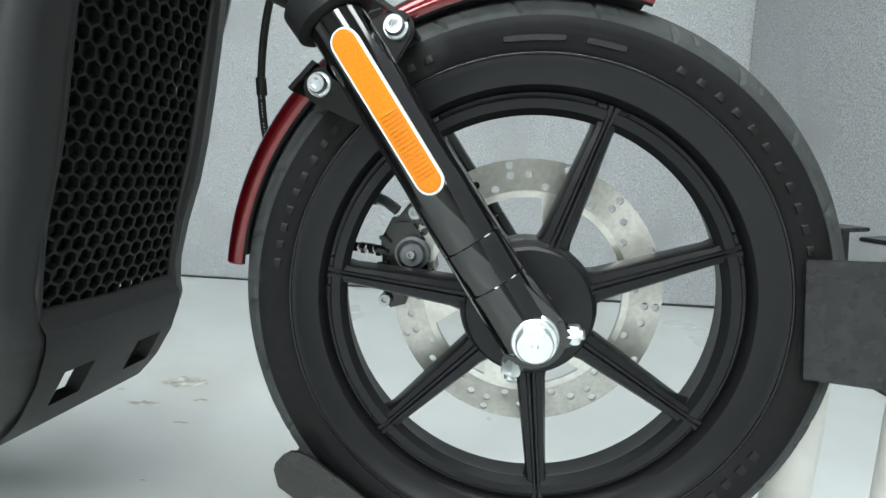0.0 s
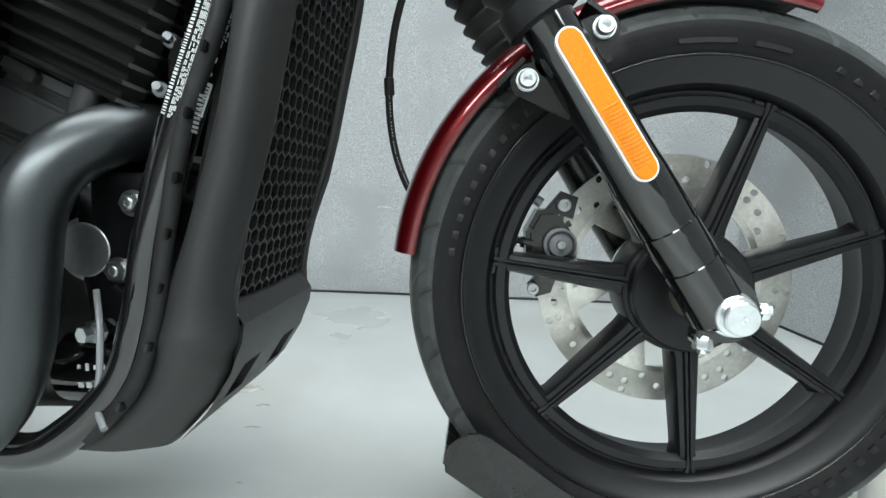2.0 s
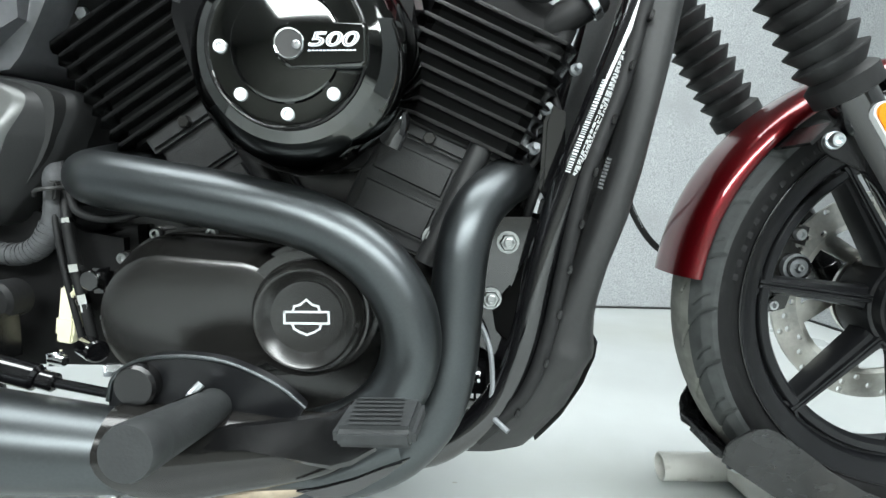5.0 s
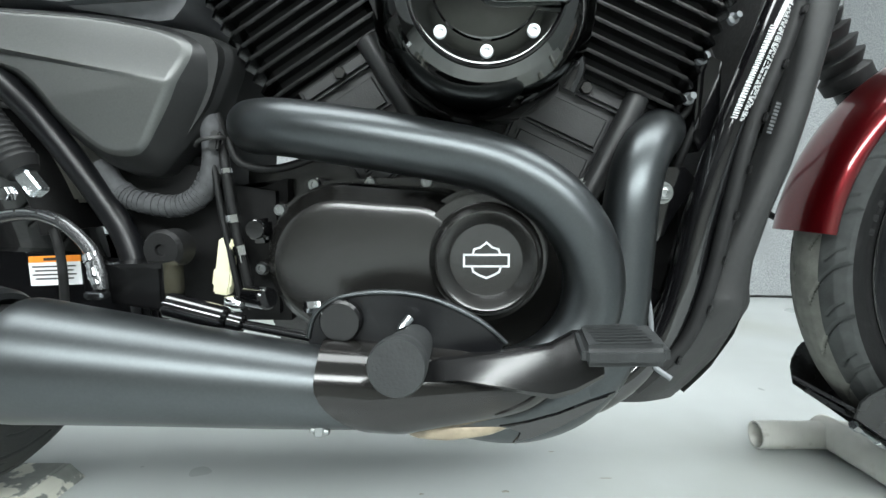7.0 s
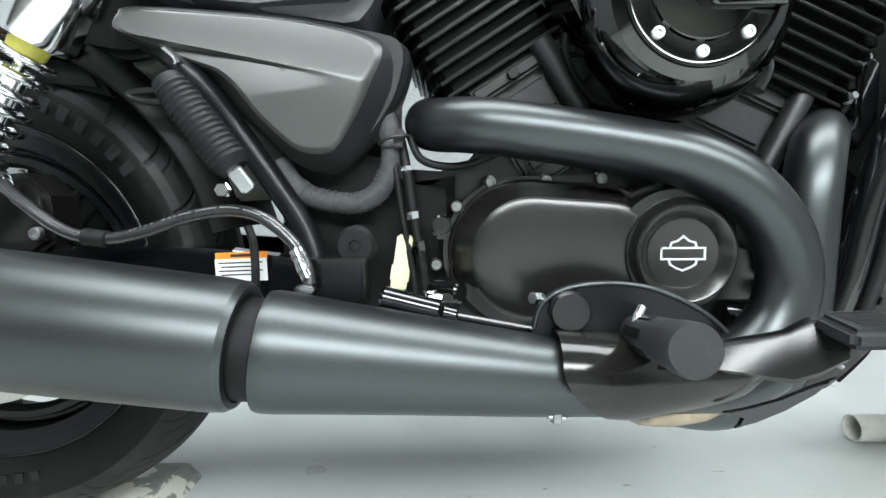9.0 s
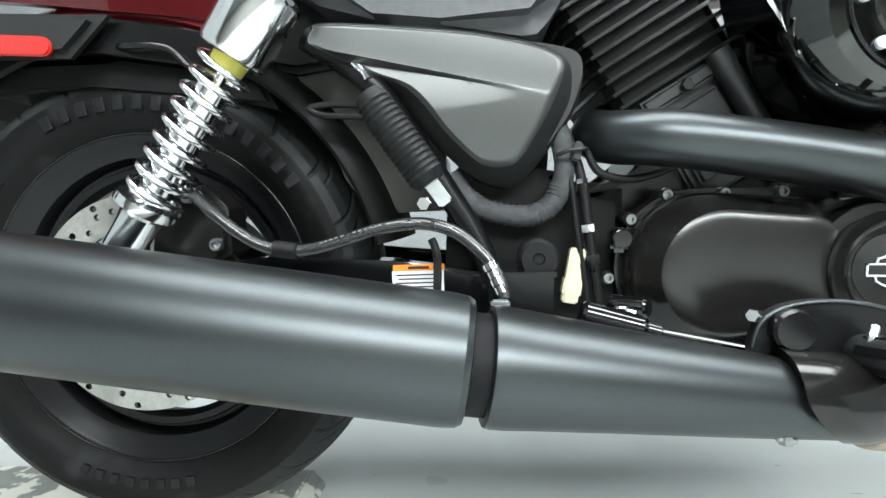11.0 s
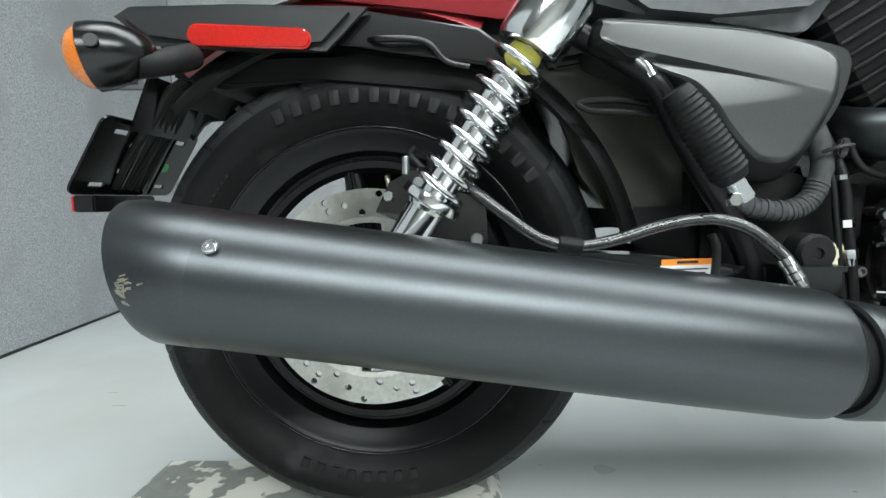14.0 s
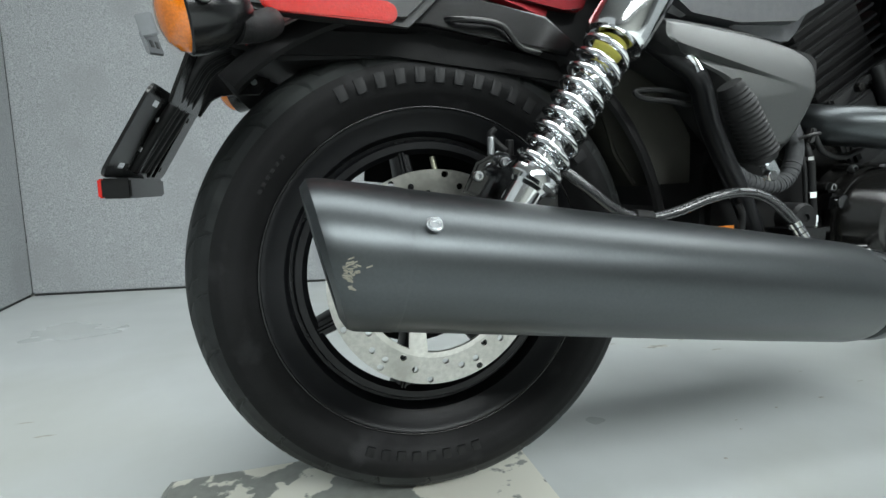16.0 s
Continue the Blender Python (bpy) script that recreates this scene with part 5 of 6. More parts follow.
for k in range(46):
    a = radians(rnd.gauss(-4, 5))
    n = Vector((0, -math.cos(a), math.sin(a)))
    c = M0 + md * (L - 0.036 - abs(rnd.gauss(0, 0.006))) + n * 0.0556
    e = along(c, c + n, md)
    box(bm, (0.0004 + 0.0007 * rnd.random(), 0.0003, 0.001 + 0.004 * rnd.random()), e @ pose(0, 0, 0, 0, rnd.uniform(-40, 40), 0))
tagged(part("scratch", bm, SCUFF, can, "dull pale scratches near the tip"), kind="stuff")
bm = bmesh.new()
C0, C1 = Vector((0.4440, -0.250, 0.3160)), Vector((0.72, -0.225, 0.281))
mc = along(C0, C1)
CL = (C1 - C0).length
lathe(bm, [(0.040, 0.004), (0.0445, 0.0035), (0.0477, 0.005), (0.0487, 0.010), (0.0484, 0.020), (0.0460, 0.05), (0.0410, 0.12), (0.0365, 0.19), (0.0335, 0.235), (0.030, CL), (0.028, CL + 0.03), (0.0, CL + 0.03)], 64, mc)
cone = part("collector", bm, EXHAUST, bike, "satin black tapered exhaust collector", 22)
cone.location = (-0.004, -0.006, -0.002)
bm = bmesh.new()
tube(bm, [(0.71, -0.222, 0.281), (0.78, -0.208, 0.272), (0.85, -0.19, 0.264), (0.90, -0.175, 0.274)], [0.028, 0.028, 0.026, 0.024], 28)
part("junction", bm, EXHAUST, cone, "", 60)
# matte black instead of exhaust paint: shade of the gap put into colour
bm = bmesh.new()
rod(bm, C0 + (C0 - C1).normalized() * 0.03, C0 + (C1 - C0).normalized() * 0.01, 0.041, seg=40)
part("neck", bm, MATTE, cone, "recessed neck, blackened for the shade in the gap")
# scuffed shield under the foot controls
bm = bmesh.new()
tube(bm, [(0.682, -0.2305, 0.2895), (0.71, -0.2285, 0.2875), (0.75, -0.222, 0.2855), (0.80, -0.212, 0.283), (0.845, -0.200, 0.281), (0.880, -0.188, 0.288)], [0.0375, 0.0372, 0.0345, 0.032, 0.026, 0.016], 32, 6)
for v in bm.verts:
    drop = max(0.0, 0.300 - v.co.z)
    v.co.x += (drop * 0.35 + drop * drop * 16.0) * max(0.0, 1 - max(0.0, v.co.x - 0.682) / 0.12)
part("heat_shield", bm, HEATSHIELD, cone, "dark heat shield with worn edges", 60)
bm = bmesh.new()
prism(bm, [(0.826, 0.239), (0.842, 0.2445), (0.866, 0.255), (0.890, 0.269), (0.908, 0.283), (0.888, 0.275), (0.862, 0.264), (0.838, 0.257), (0.815, 0.253), (0.834, 0.249)], -0.232, -0.227, 0.001)
part("shield_fin", bm, GLOSS, cone, "pointed lower fin of the heat shield").location = (0.012, 0.0, 0.002)
bm = bmesh.new()
tube(bm, [(0.745, -0.225, 0.252), (0.76, -0.223, 0.248), (0.785, -0.219, 0.2465), (0.82, -0.212, 0.2465), (0.85, -0.203, 0.251)], [0.002, 0.007, 0.009, 0.007, 0.002], 14)
part("bare_edge", bm, BARE, cone, "worn tan lower edge")
bm = bmesh.new()
rod(bm, (0.684, -0.245, 0.266), (0.684, -0.247, 0.2535), 0.0055, seg=6, edge=0.001)
rod(bm, (0.676, -0.247, 0.2590), (0.692, -0.247, 0.2565), 0.0026, seg=10, edge=0.001)
part("drain_bolt", bm, DULL, cone)

# ---- foot controls ----
bm = bmesh.new()
PLATE_TOP = [(0.664, 0.300), (0.662, 0.322), (0.667, 0.340), (0.680, 0.352), (0.700, 0.3585), (0.728, 0.3605), (0.758, 0.357), (0.785, 0.347), (0.808, 0.334), (0.826, 0.318)]
top_line = [(q.x, q.z) for q in spline([(x, 0, z) for x, z in PLATE_TOP], 4)]
prism(bm, top_line + [(0.818, 0.305), (0.75, 0.302)], -0.202, -0.192, 0.002)
prism(bm, [(0.678, 0.31), (0.73, 0.31), (0.765, 0.305), (0.76, 0.262), (0.72, 0.248), (0.69, 0.27)], -0.206, -0.190, 0.004)
guard = part("footrest_bracket", bm, RIM, bike, "gloss black footrest bracket")
guard.location = (0.003, -0.024, 0.002)
# tube of brighter metal stands in for the highlight along the bracket's edge
bm = bmesh.new()
tube(bm, [(x, -0.2025, z - 0.001) for x, z in PLATE_TOP[1:]], 0.0021, 10, 4)
part("rim", bm, EXHAUST, guard, "bright rim standing in for the edge highlight", 60)
bm = bmesh.new()
lathe(bm, [(0, 0), (0.0175, 0), (0.0175, 0.016), (0.0155, 0.019), (0, 0.019)], 30, along((0.691, -0.195, 0.337), (0.691, -0.24, 0.337)))
part("pivot_boss", bm, SATIN, guard, "", 30)
bolt("bolt", (0.668, -0.197, 0.346), guard, 0.0058, 0.010, CHROME, False, (-0.6, -0.5, 0.1))
bm = bmesh.new()
lathe(bm, [(0, 0), (0.005, 0.0), (0.0055, 0.002), (0.0055, 0.006), (0.0035, 0.008), (0, 0.008)], 14, along((0.745, -0.200, 0.322), (0.744, -0.26, 0.326)))
tube(bm, [(0.748, -0.216, 0.342), (0.742, -0.222, 0.334), (0.741, -0.222, 0.322), (0.746, -0.224, 0.312)], 0.0035, 8)
part("spring_pin", bm, ZINC, guard, "plated pin and return spring")
bm = bmesh.new()
m = along((0.7535, -0.216, 0.3180), (0.751, -0.333, 0.335)) @ Matrix.Diagonal((0.92, 0.843, 0.92, 1))
prof = [(0, 0), (0.0135, 0), (0.0150, 0.004)]
prof += [(0.0166, 0.012), (0.0184, 0.070), (0.0196, 0.1115)]
prof += [(0.0195, 0.114), (0.0202, 0.117), (0.0205, 0.136), (0.0192, 0.1395), (0, 0.140)]
lathe(bm, prof, 40, m)
peg = part("footpeg", bm, PEG, bike, "smooth round black rubber footpeg", 25)
# slightly raised dark bars stand in for the shade in shallow slots
for turn in (20, 75, 130):
    bm = bmesh.new()
    q = m @ pose(0, 0, 0, 0, turn, 0)
    box(bm, (0.0075, 0.046, 0.0012), q @ pose(0, 0.050, 0.0180, 2.0, 0, 0), 0.0005)
    part("slot_shade", bm, MATTE, peg, "dark bar standing in for the shade of a shallow slot")
# brake pedal
bm = bmesh.new()
rows = [(0.720, -0.248, 0.302, 0.285), (0.755, -0.252, 0.308, 0.296), (0.790, -0.256, 0.314, 0.299), (0.820, -0.258, 0.319, 0.294), (0.843, -0.260, 0.323, 0.290), (0.860, -0.262, 0.327, 0.288), (0.876, -0.266, 0.338, 0.294), (0.895, -0.270, 0.340, 0.308)]
vs = []
for x, y, top, low in rows:
    vs.append([bm.verts.new(q) for q in ((x, y - 0.002, low), (x, y - 0.005, low + 0.12 * (top - low)), (x, y + 0.003, top - 0.004), (x, y + 0.006, top), (x, y + 0.014, top), (x, y + 0.012, top - 0.005), (x, y + 0.008, low))])
for a, b in zip(vs, vs[1:]):
    for k in range(7):
        bm.faces.new((a[k], a[(k + 1) % 7], b[(k + 1) % 7], b[k]))
bm.faces.new(vs[0])
bm.faces.new(vs[-1][::-1])
pedal = part("brake_pedal", bm, SATIN, bike, "black brake pedal with a rubber pad", 40)
bm = bmesh.new()
box(bm, (0.056, 0.046, 0.0155), pose(0.901, -0.287, 0.3365, 4, -3, -6), 0.0045, segments=3)
pad = part("pad", bm, PEG, pedal, "ribbed rubber pedal pad", 30)
for k in range(7):
    bm = bmesh.new()
    box(bm, (0.036, 0.0022, 0.0004), pose(0.899, -0.306 + 0.006 * k, 0.3441 + 0.0004 * k, 4, -3, -6), 0.0006)
    part("rib", bm, PEG, pad)

# ---- shock, side cover, rear fender ----
S0, S1 = Vector((0.268, -0.163, 0.690)), Vector((0.085, -0.163, 0.407))
sd = (S1 - S0).normalized()
SL = (S1 - S0).length
m = along(S0, S1)
bm = bmesh.new()
lathe(bm, [(0, 0.050), (0.030, 0.050), (0.0325, 0.053), (0.0335, 0.058), (0.0340, 0.118), (0.0320, 0.124), (0.027, 0.126), (0.018, 0.122), (0, 0.122)], 48, m)
shock = part("rear_shock", bm, CHROME, bike, "chrome rear shock absorber with coil spring", 30)
bm = bmesh.new()
rod(bm, S0 + sd * 0.12, S0 + sd * 0.16, 0.0055, seg=16)
rod(bm, S0 + sd * 0.155, S0 + sd * (SL - 0.03), 0.0165, seg=28, edge=0.002)
lathe(bm, [(0.012, 0.288), (0.0305, 0.290), (0.0315, 0.294), (0.0315, 0.299), (0.022, 0.302), (0.016, 0.312), (0.012, 0.314)], 40, m, closed=True)
rod(bm, S0 + sd * (SL - 0.042), S0 + sd * (SL + 0.012), 0.0195, seg=32, edge=0.002)
part("damper", bm, CHROME, shock, "chrome damper body", 30)
bm = bmesh.new()
turns, n = 9, 9 * 22
tube(bm, [m @ Vector((0.0255 * math.cos(2 * math.pi * turns * k / n), 0.130 + 0.158 * (k / n), 0.0255 * math.sin(2 * math.pi * turns * k / n))) for k in range(n + 1)], 0.0037, 10, 1)
part("spring", bm, CHROME, shock, "chrome coil spring", 60)
bm = bmesh.new()
lathe(bm, [(0.006, 0.124), (0.0165, 0.124), (0.0175, 0.127), (0.0165, 0.138), (0.012, 0.142), (0.006, 0.142)], 28, m, closed=True)
part("bump_stop", bm, YELLOW, shock, "yellow bump stop")
bm = bmesh.new()
lathe(bm, [(0.0, 0.030), (0.024, 0.030), (0.026, 0.026), (0.026, -0.014), (0.023, -0.018), (0.0, -0.018)], 32, Matrix.Translation(S0 + sd * 0.018))
rod(bm, S0 + sd * 0.02, S0 + sd * 0.055, 0.02, seg=24)
part("top_eye", bm, GLOSS, shock, "gloss black top eye of the shock", 30)
bm = bmesh.new()
lathe(bm, [(0.0, 0.02), (0.012, 0.02), (0.014, 0.0), (0.012, -0.012), (0.0, -0.012)], 20, Matrix.Translation(S0 + sd * 0.018 + Vector((0, -0.022, 0))))
part("top_bolt", bm, CHROME, shock, "chrome top bolt", 30)

# side cover: rim and face outlines, point by point
OUT = [(0.282, 0.624), (0.360, 0.624), (0.432, 0.621), (0.490, 0.6135), (0.524, 0.608), (0.546, 0.600), (0.552, 0.583), (0.547, 0.557), (0.536, 0.531), (0.516, 0.503), (0.496, 0.478), (0.479, 0.463), (0.457, 0.461), (0.430, 0.474), (0.395, 0.505), (0.366, 0.533), (0.347, 0.553), (0.326, 0.569), (0.303, 0.581), (0.279, 0.590), (0.267, 0.599), (0.270, 0.614)]
FACE = [(0.285, 0.6185), (0.360, 0.617), (0.430, 0.614), (0.480, 0.6065), (0.506, 0.599), (0.519, 0.590), (0.521, 0.577), (0.513, 0.555), (0.502, 0.530), (0.489, 0.506), (0.478, 0.489), (0.466, 0.4835), (0.448, 0.484), (0.434, 0.491), (0.408, 0.516), (0.388, 0.542), (0.367, 0.561), (0.337, 0.572), (0.310, 0.584), (0.283, 0.5945), (0.274, 0.601), (0.277, 0.613)]


def cover_y(x, z):
    """How far the side cover stands out: the upper plane leans back, a ledge under the crease fades forward, the lower plane rounds off downward."""
    y = -0.160 + (x - 0.28) * 0.075
    crease = 0.594 - (x - 0.28) * 0.19
    if z > crease:
        return y + 0.32 * (z - crease) + 2.0 * (z - crease) ** 2
    drop = crease - z
    depth = max(0.0, 0.014 * (1 - (x - 0.28) / 0.20))
    reach = 0.006 + 0.070 * max(0.0, 1 - (x - 0.28) / 0.20)
    return y + depth * min(1.0, drop / 0.003) * max(0.0, 1 - max(0.0, drop - 0.003) / reach) + 1.3 * drop * drop


edge = [(p.x, p.z) for p in spline([(x, 0, z) for x, z in OUT], 8, True)]
face = [(p.x, p.z) for p in spline([(x, 0, z) for x, z in FACE], 8, True)]
bm = bmesh.new()
rings = []
for s, away in ((1.0, 0.03), (1.0, 0.004), (0.985, 0.001), (0.96, 0.0), (0.6, 0.0), (0.3, 0.0), (0.14, 0.0), (0.06, 0.0006), (0.0, 0.0016)):
    ring = []
    for (x1, z1), (x0, z0) in zip(edge, face):
        fall = 0.003 + 1.25 * math.hypot(x1 - x0, z1 - z0)
        ring.append(bm.verts.new((x0 + (x1 - x0) * s, cover_y(x0, z0) + fall * s + away, z0 + (z1 - z0) * s)))
    rings.append(ring)
cx, cz = 0.43, 0.562
for k in range(1, 46):
    s = 1 - k / 46
    rings.append([bm.verts.new((cx + (x - cx) * s, cover_y(cx + (x - cx) * s, cz + (z - cz) * s) + (0.0006 if k == 1 else 0.0), cz + (z - cz) * s)) for x, z in face])
for r0, r1 in zip(rings, rings[1:]):
    for k in range(len(edge)):
        bm.faces.new((r0[k], r0[(k + 1) % len(edge)], r1[(k + 1) % len(edge)], r1[k]))
bm.faces.new(rings[-1])
# edge facets split off to carry the colour darkened for shade
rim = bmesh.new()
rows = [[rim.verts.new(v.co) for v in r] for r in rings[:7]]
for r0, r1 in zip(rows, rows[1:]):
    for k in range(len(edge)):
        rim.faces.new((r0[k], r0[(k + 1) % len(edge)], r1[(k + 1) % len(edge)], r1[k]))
bmesh.ops.delete(bm, geom=[v for r in rings[:6] for v in r], context="VERTS")
cover = part("side_cover", bm, CHARCOAL, bike, "charcoal metallic side cover with a fading crease", 28)
part("shaded_facet", rim, SHADED_FACET, cover, "edge facets of the side cover, darkened for shade", 28)
bm = bmesh.new()
prism(bm, [(0.435 + (x - 0.435) * 0.95, 0.555 + (z - 0.555) * 0.95) for x, z in edge], -0.112, -0.06, 0.01)
part("side_cover_back", bm, PLASTIC, bpy.data.objects["side_cover"], "matte black cover backing", 40)
# seat and tank edge above it
bm = bmesh.new()
prism(bm, [(0.20, 0.70), (0.27, 0.653), (0.33, 0.637), (0.40, 0.630), (0.485, 0.617), (0.50, 0.619), (0.512, 0.632), (0.53, 0.662), (0.55, 0.70), (0.55, 0.76), (0.20, 0.76)], -0.128, 0.165, 0.02, segments=4)
seat = part("seat_base", bm, SEATING, bike, "dark grey plastic seat base", 40)
bm = bmesh.new()
prism(bm, [(0.22, 0.76), (0.22, 0.80), (0.60, 0.80), (0.62, 0.72), (0.60, 0.70)], -0.13, 0.17, 0.02, segments=4)
part("seat", bm, SEATING, seat, "black seat", 40)
bm = bmesh.new()
prism(bm, [(0.62, 0.745), (0.70, 0.72), (0.95, 0.74), (1.10, 0.80), (1.10, 0.86), (0.60, 0.86)], -0.105, 0.16, 0.03, segments=4)
part("fuel_tank", bm, RED, bike, "deep red fuel tank", 40)

# rear fender, struts, lights
bm = fender_sheet(bmesh.new(), 0.028, 0.323, 67, 128, fender_section(0.372, 0.088, 0.038, 0.004), 40)
prism(bm, [(-0.215, 0.683), (-0.079, 0.672), (0.023, 0.661), (0.114, 0.651), (0.180, 0.641), (0.200, 0.640), (0.208, 0.645), (0.216, 0.666), (0.214, 0.70), (0.20, 0.76), (-0.215, 0.76)], -0.092, -0.080, 0.003)
rear_fender = part("rear_fender", bm, RED, bike, "deep red rear fender", 45)
bm = fender_sheet(bmesh.new(), 0.028, 0.323, 14, 135, fender_section(0.338, 0.088, 0.030, 0.004), 40)
part("inner_fender", bm, MATTE, rear_fender, "matte black inner fender", 45)
bm = bmesh.new()
prism(bm, [(-0.238, 0.640), (-0.215, 0.655), (-0.10, 0.652), (0.03, 0.648), (0.16, 0.628), (0.20, 0.60), (0.19, 0.585), (0.02, 0.610), (-0.10, 0.612), (-0.19, 0.605)], -0.094, -0.082, 0.003)
strut = part("fender_strut", bm, SATIN, bike, "black fender strut")
strut.location = (-0.003, 0.0, 0.004)
bm = bmesh.new()
prism(bm, [(-0.240, 0.640), (-0.222, 0.650), (-0.10, 0.648), (0.040, 0.646), (-0.006, 0.6005), (-0.10, 0.6040), (-0.203, 0.610)], -0.116, -0.094, 0.008, segments=4)
trim = part("strut_cover", bm, DARKPLASTIC, strut, "matte grey-black strut cover")
bm = bmesh.new()
prism(bm, circle(-0.143, 0.617, 0.0115, 12, 90, 270) + circle(-0.030, 0.611, 0.0105, 12, -90, 90), -0.119, -0.112, 0.002)
part("side_reflector", bm, REDLENS, trim, "long red side reflector")
bm = bmesh.new()
prism(bm, [(-0.20, 0.605), (-0.05, 0.598), (0.02, 0.61), (0.19, 0.585), (0.21, 0.55), (0.10, 0.575), (-0.02, 0.58), (-0.14, 0.57), (-0.20, 0.585)], -0.07, 0.09, 0.006)
part("fender_frame", bm, MATTE, strut, "matte black frame under the fender")
# black block added to close the gap under the seat
bm = bmesh.new()
prism(bm, [(0.130, 0.625), (0.175, 0.600), (0.235, 0.590), (0.300, 0.600), (0.330, 0.625), (0.300, 0.690), (0.190, 0.720), (0.120, 0.690)], -0.072, 0.09, 0.008)
part("seat_gap_filler", bm, MATTE, strut, "matte black block added to fill the gap under the seat")
bm = bmesh.new()
tube(bm, [(0.02, -0.06, 0.622), (0.05, -0.103, 0.614), (0.10, -0.103, 0.611), (0.125, -0.10, 0.590), (0.15, -0.10, 0.584)], 0.0036, 10)
part("loop_wire", bm, SATIN, strut)


def turn_signal(at, label):
    """A bullet shaped signal on a stalk; its lens faces backwards."""
    bm = bmesh.new()
    lathe(bm, [(0, 0.058), (0.010, 0.054), (0.020, 0.044), (0.028, 0.028), (0.0315, 0.010), (0.0318, 0.0), (0.029, -0.002), (0, -0.002)], 40, at)
    s = part("turn_signal", bm, SATIN, bike, label, 35)
    bm = bmesh.new()
    lathe(bm, [(0, -0.020), (0.010, -0.0192), (0.020, -0.0155), (0.0270, -0.0085), (0.0298, -0.001), (0.0298, 0.001), (0, 0.001)], 40, at)
    part("lens", bm, SIGNAL, s, "amber lens", 60)
    return s


def bullet(c, tilt, yaw):
    return Matrix.Translation(c) @ pose(0, 0, 0, 0, 0, yaw) @ pose(0, 0, 0, tilt, 0, 0)


ts = turn_signal(bullet((-0.210, -0.168, 0.581), 12, -72), "black bullet turn signal with an amber lens")
ts.location = (-0.002, -0.022, -0.003)
bm = bmesh.new()
tube(bm, [(-0.172, -0.158, 0.578), (-0.160, -0.147, 0.580), (-0.150, -0.130, 0.588), (-0.146, -0.105, 0.598)], [0.0155, 0.0125, 0.0135, 0.0135], 18)
part("stalk", bm, RUBBER, ts, "black rubber stalk", 60)
lathe(bm2 := bmesh.new(), [(0, -0.001), (0.006, -0.001), (0.006, 0.001), (0, 0.001)], 20, Matrix.Translation((-0.188, -0.1972, 0.588)) @ pose(0, 0, 0, -12, 0, 15))
part("plug", bm2, INK, ts)
ts2 = turn_signal(bullet((-0.222, 0.185, 0.583), 12, -108), "black bullet turn signal with an amber lens on the far side")
bm = bmesh.new()
tube(bm, [(-0.19, 0.175, 0.578), (-0.165, 0.155, 0.571), (-0.14, 0.10, 0.57)], [0.016, 0.0125, 0.016], 14)
part("stalk", bm, RUBBER, ts2, "", 60)

# number plate holder: slotted sheet, arm, cables, lamp bar
PT, PB = Vector((-0.256, -0.012, 0.538)), Vector((-0.308, -0.012, 0.450))
pd = (PB - PT).normalized()
pm = Matrix.Translation((PT + PB) / 2) @ Matrix((Vector((0, 1, 0)), -pd, Vector((0, 1, 0)).cross(-pd))).transposed().to_4x4()
HW, HH = 0.102, (PB - PT).length / 2
SLOTS = [(-0.062, HH - 0.017), (0.062, HH - 0.017), (-0.062, -HH + 0.014), (0.062, -HH + 0.014)]


def holder_sheet():
    """A sheet with round corners and four real slots."""
    bm = bmesh.new()
    r = 0.012
    out = []
    for cx_, cy_, a in ((HW - r, HH - r, 0), (-HW + r, HH - r, 90), (-HW + r, -HH + r, 180), (HW - r, -HH + r, 270)):
        out += [(cx_ + r * math.cos(radians(a + 90 * k / 5)), cy_ + r * math.sin(radians(a + 90 * k / 5))) for k in range(6)]
    edges = []
    loops = [out] + [[(u - 0.013, v - 0.0032), (u + 0.013, v - 0.0032), (u + 0.013, v + 0.0032), (u - 0.013, v + 0.0032)] for u, v in SLOTS]
    for lp in loops:
        vs = [bm.verts.new((u, v, 0)) for u, v in lp]
        edges += [bm.edges.new((vs[k], vs[(k + 1) % len(vs)])) for k in range(len(vs))]
    bmesh.ops.triangle_fill(bm, edges=edges, use_beauty=True, use_dissolve=False)
    got = bmesh.ops.extrude_face_region(bm, geom=bm.faces[:])
    bmesh.ops.translate(bm, vec=(0, 0, -0.003), verts=[v for v in got["geom"] if isinstance(v, bmesh.types.BMVert)])
    bmesh.ops.transform(bm, matrix=pm, verts=bm.verts[:])
    return bm


holder = part("plate_holder", holder_sheet(), SATIN, bike, "black slotted number plate holder without a plate", 25)
for z_ in (0.004, -0.007):
    for u, w in ((-0.024, 0.006), (0.022, 0.007), (0.040, 0.005)):
        bm = bmesh.new()
        box(bm, (w, 2 * HH - 0.008, 0.004), pm @ pose(u, 0.0, z_), 0.0015)
        part("rib", bm, SATIN, holder)
for k in range(3):
    for z_ in (0.0006, -0.0036):
        bm = bmesh.new()
        box(bm, (0.005, 0.005, 0.0008), pm @ pose(-0.036, 0.020 - 0.018 * k, z_))
        part("pale_mark", bm, WHITE, holder)
for z_ in (0.0006, -0.0036):
    bm = bmesh.new()
    lathe(bm, [(0, -0.0004), (0.0065, -0.0004), (0.0065, 0.0004), (0, 0.0004)], 20, pm @ pose(0.055, -0.006, z_, 90))
    part("green_dot", bm, GREEN, holder, "round green sticker")
bm = bmesh.new()
box(bm, (0.026, 0.118, 0.020), pose(-0.302, -0.037, 0.4395), 0.002)
lamp_bar = part("plate_lamp", bm, SATIN, holder, "black bar below the plate holder")
bm = bmesh.new()
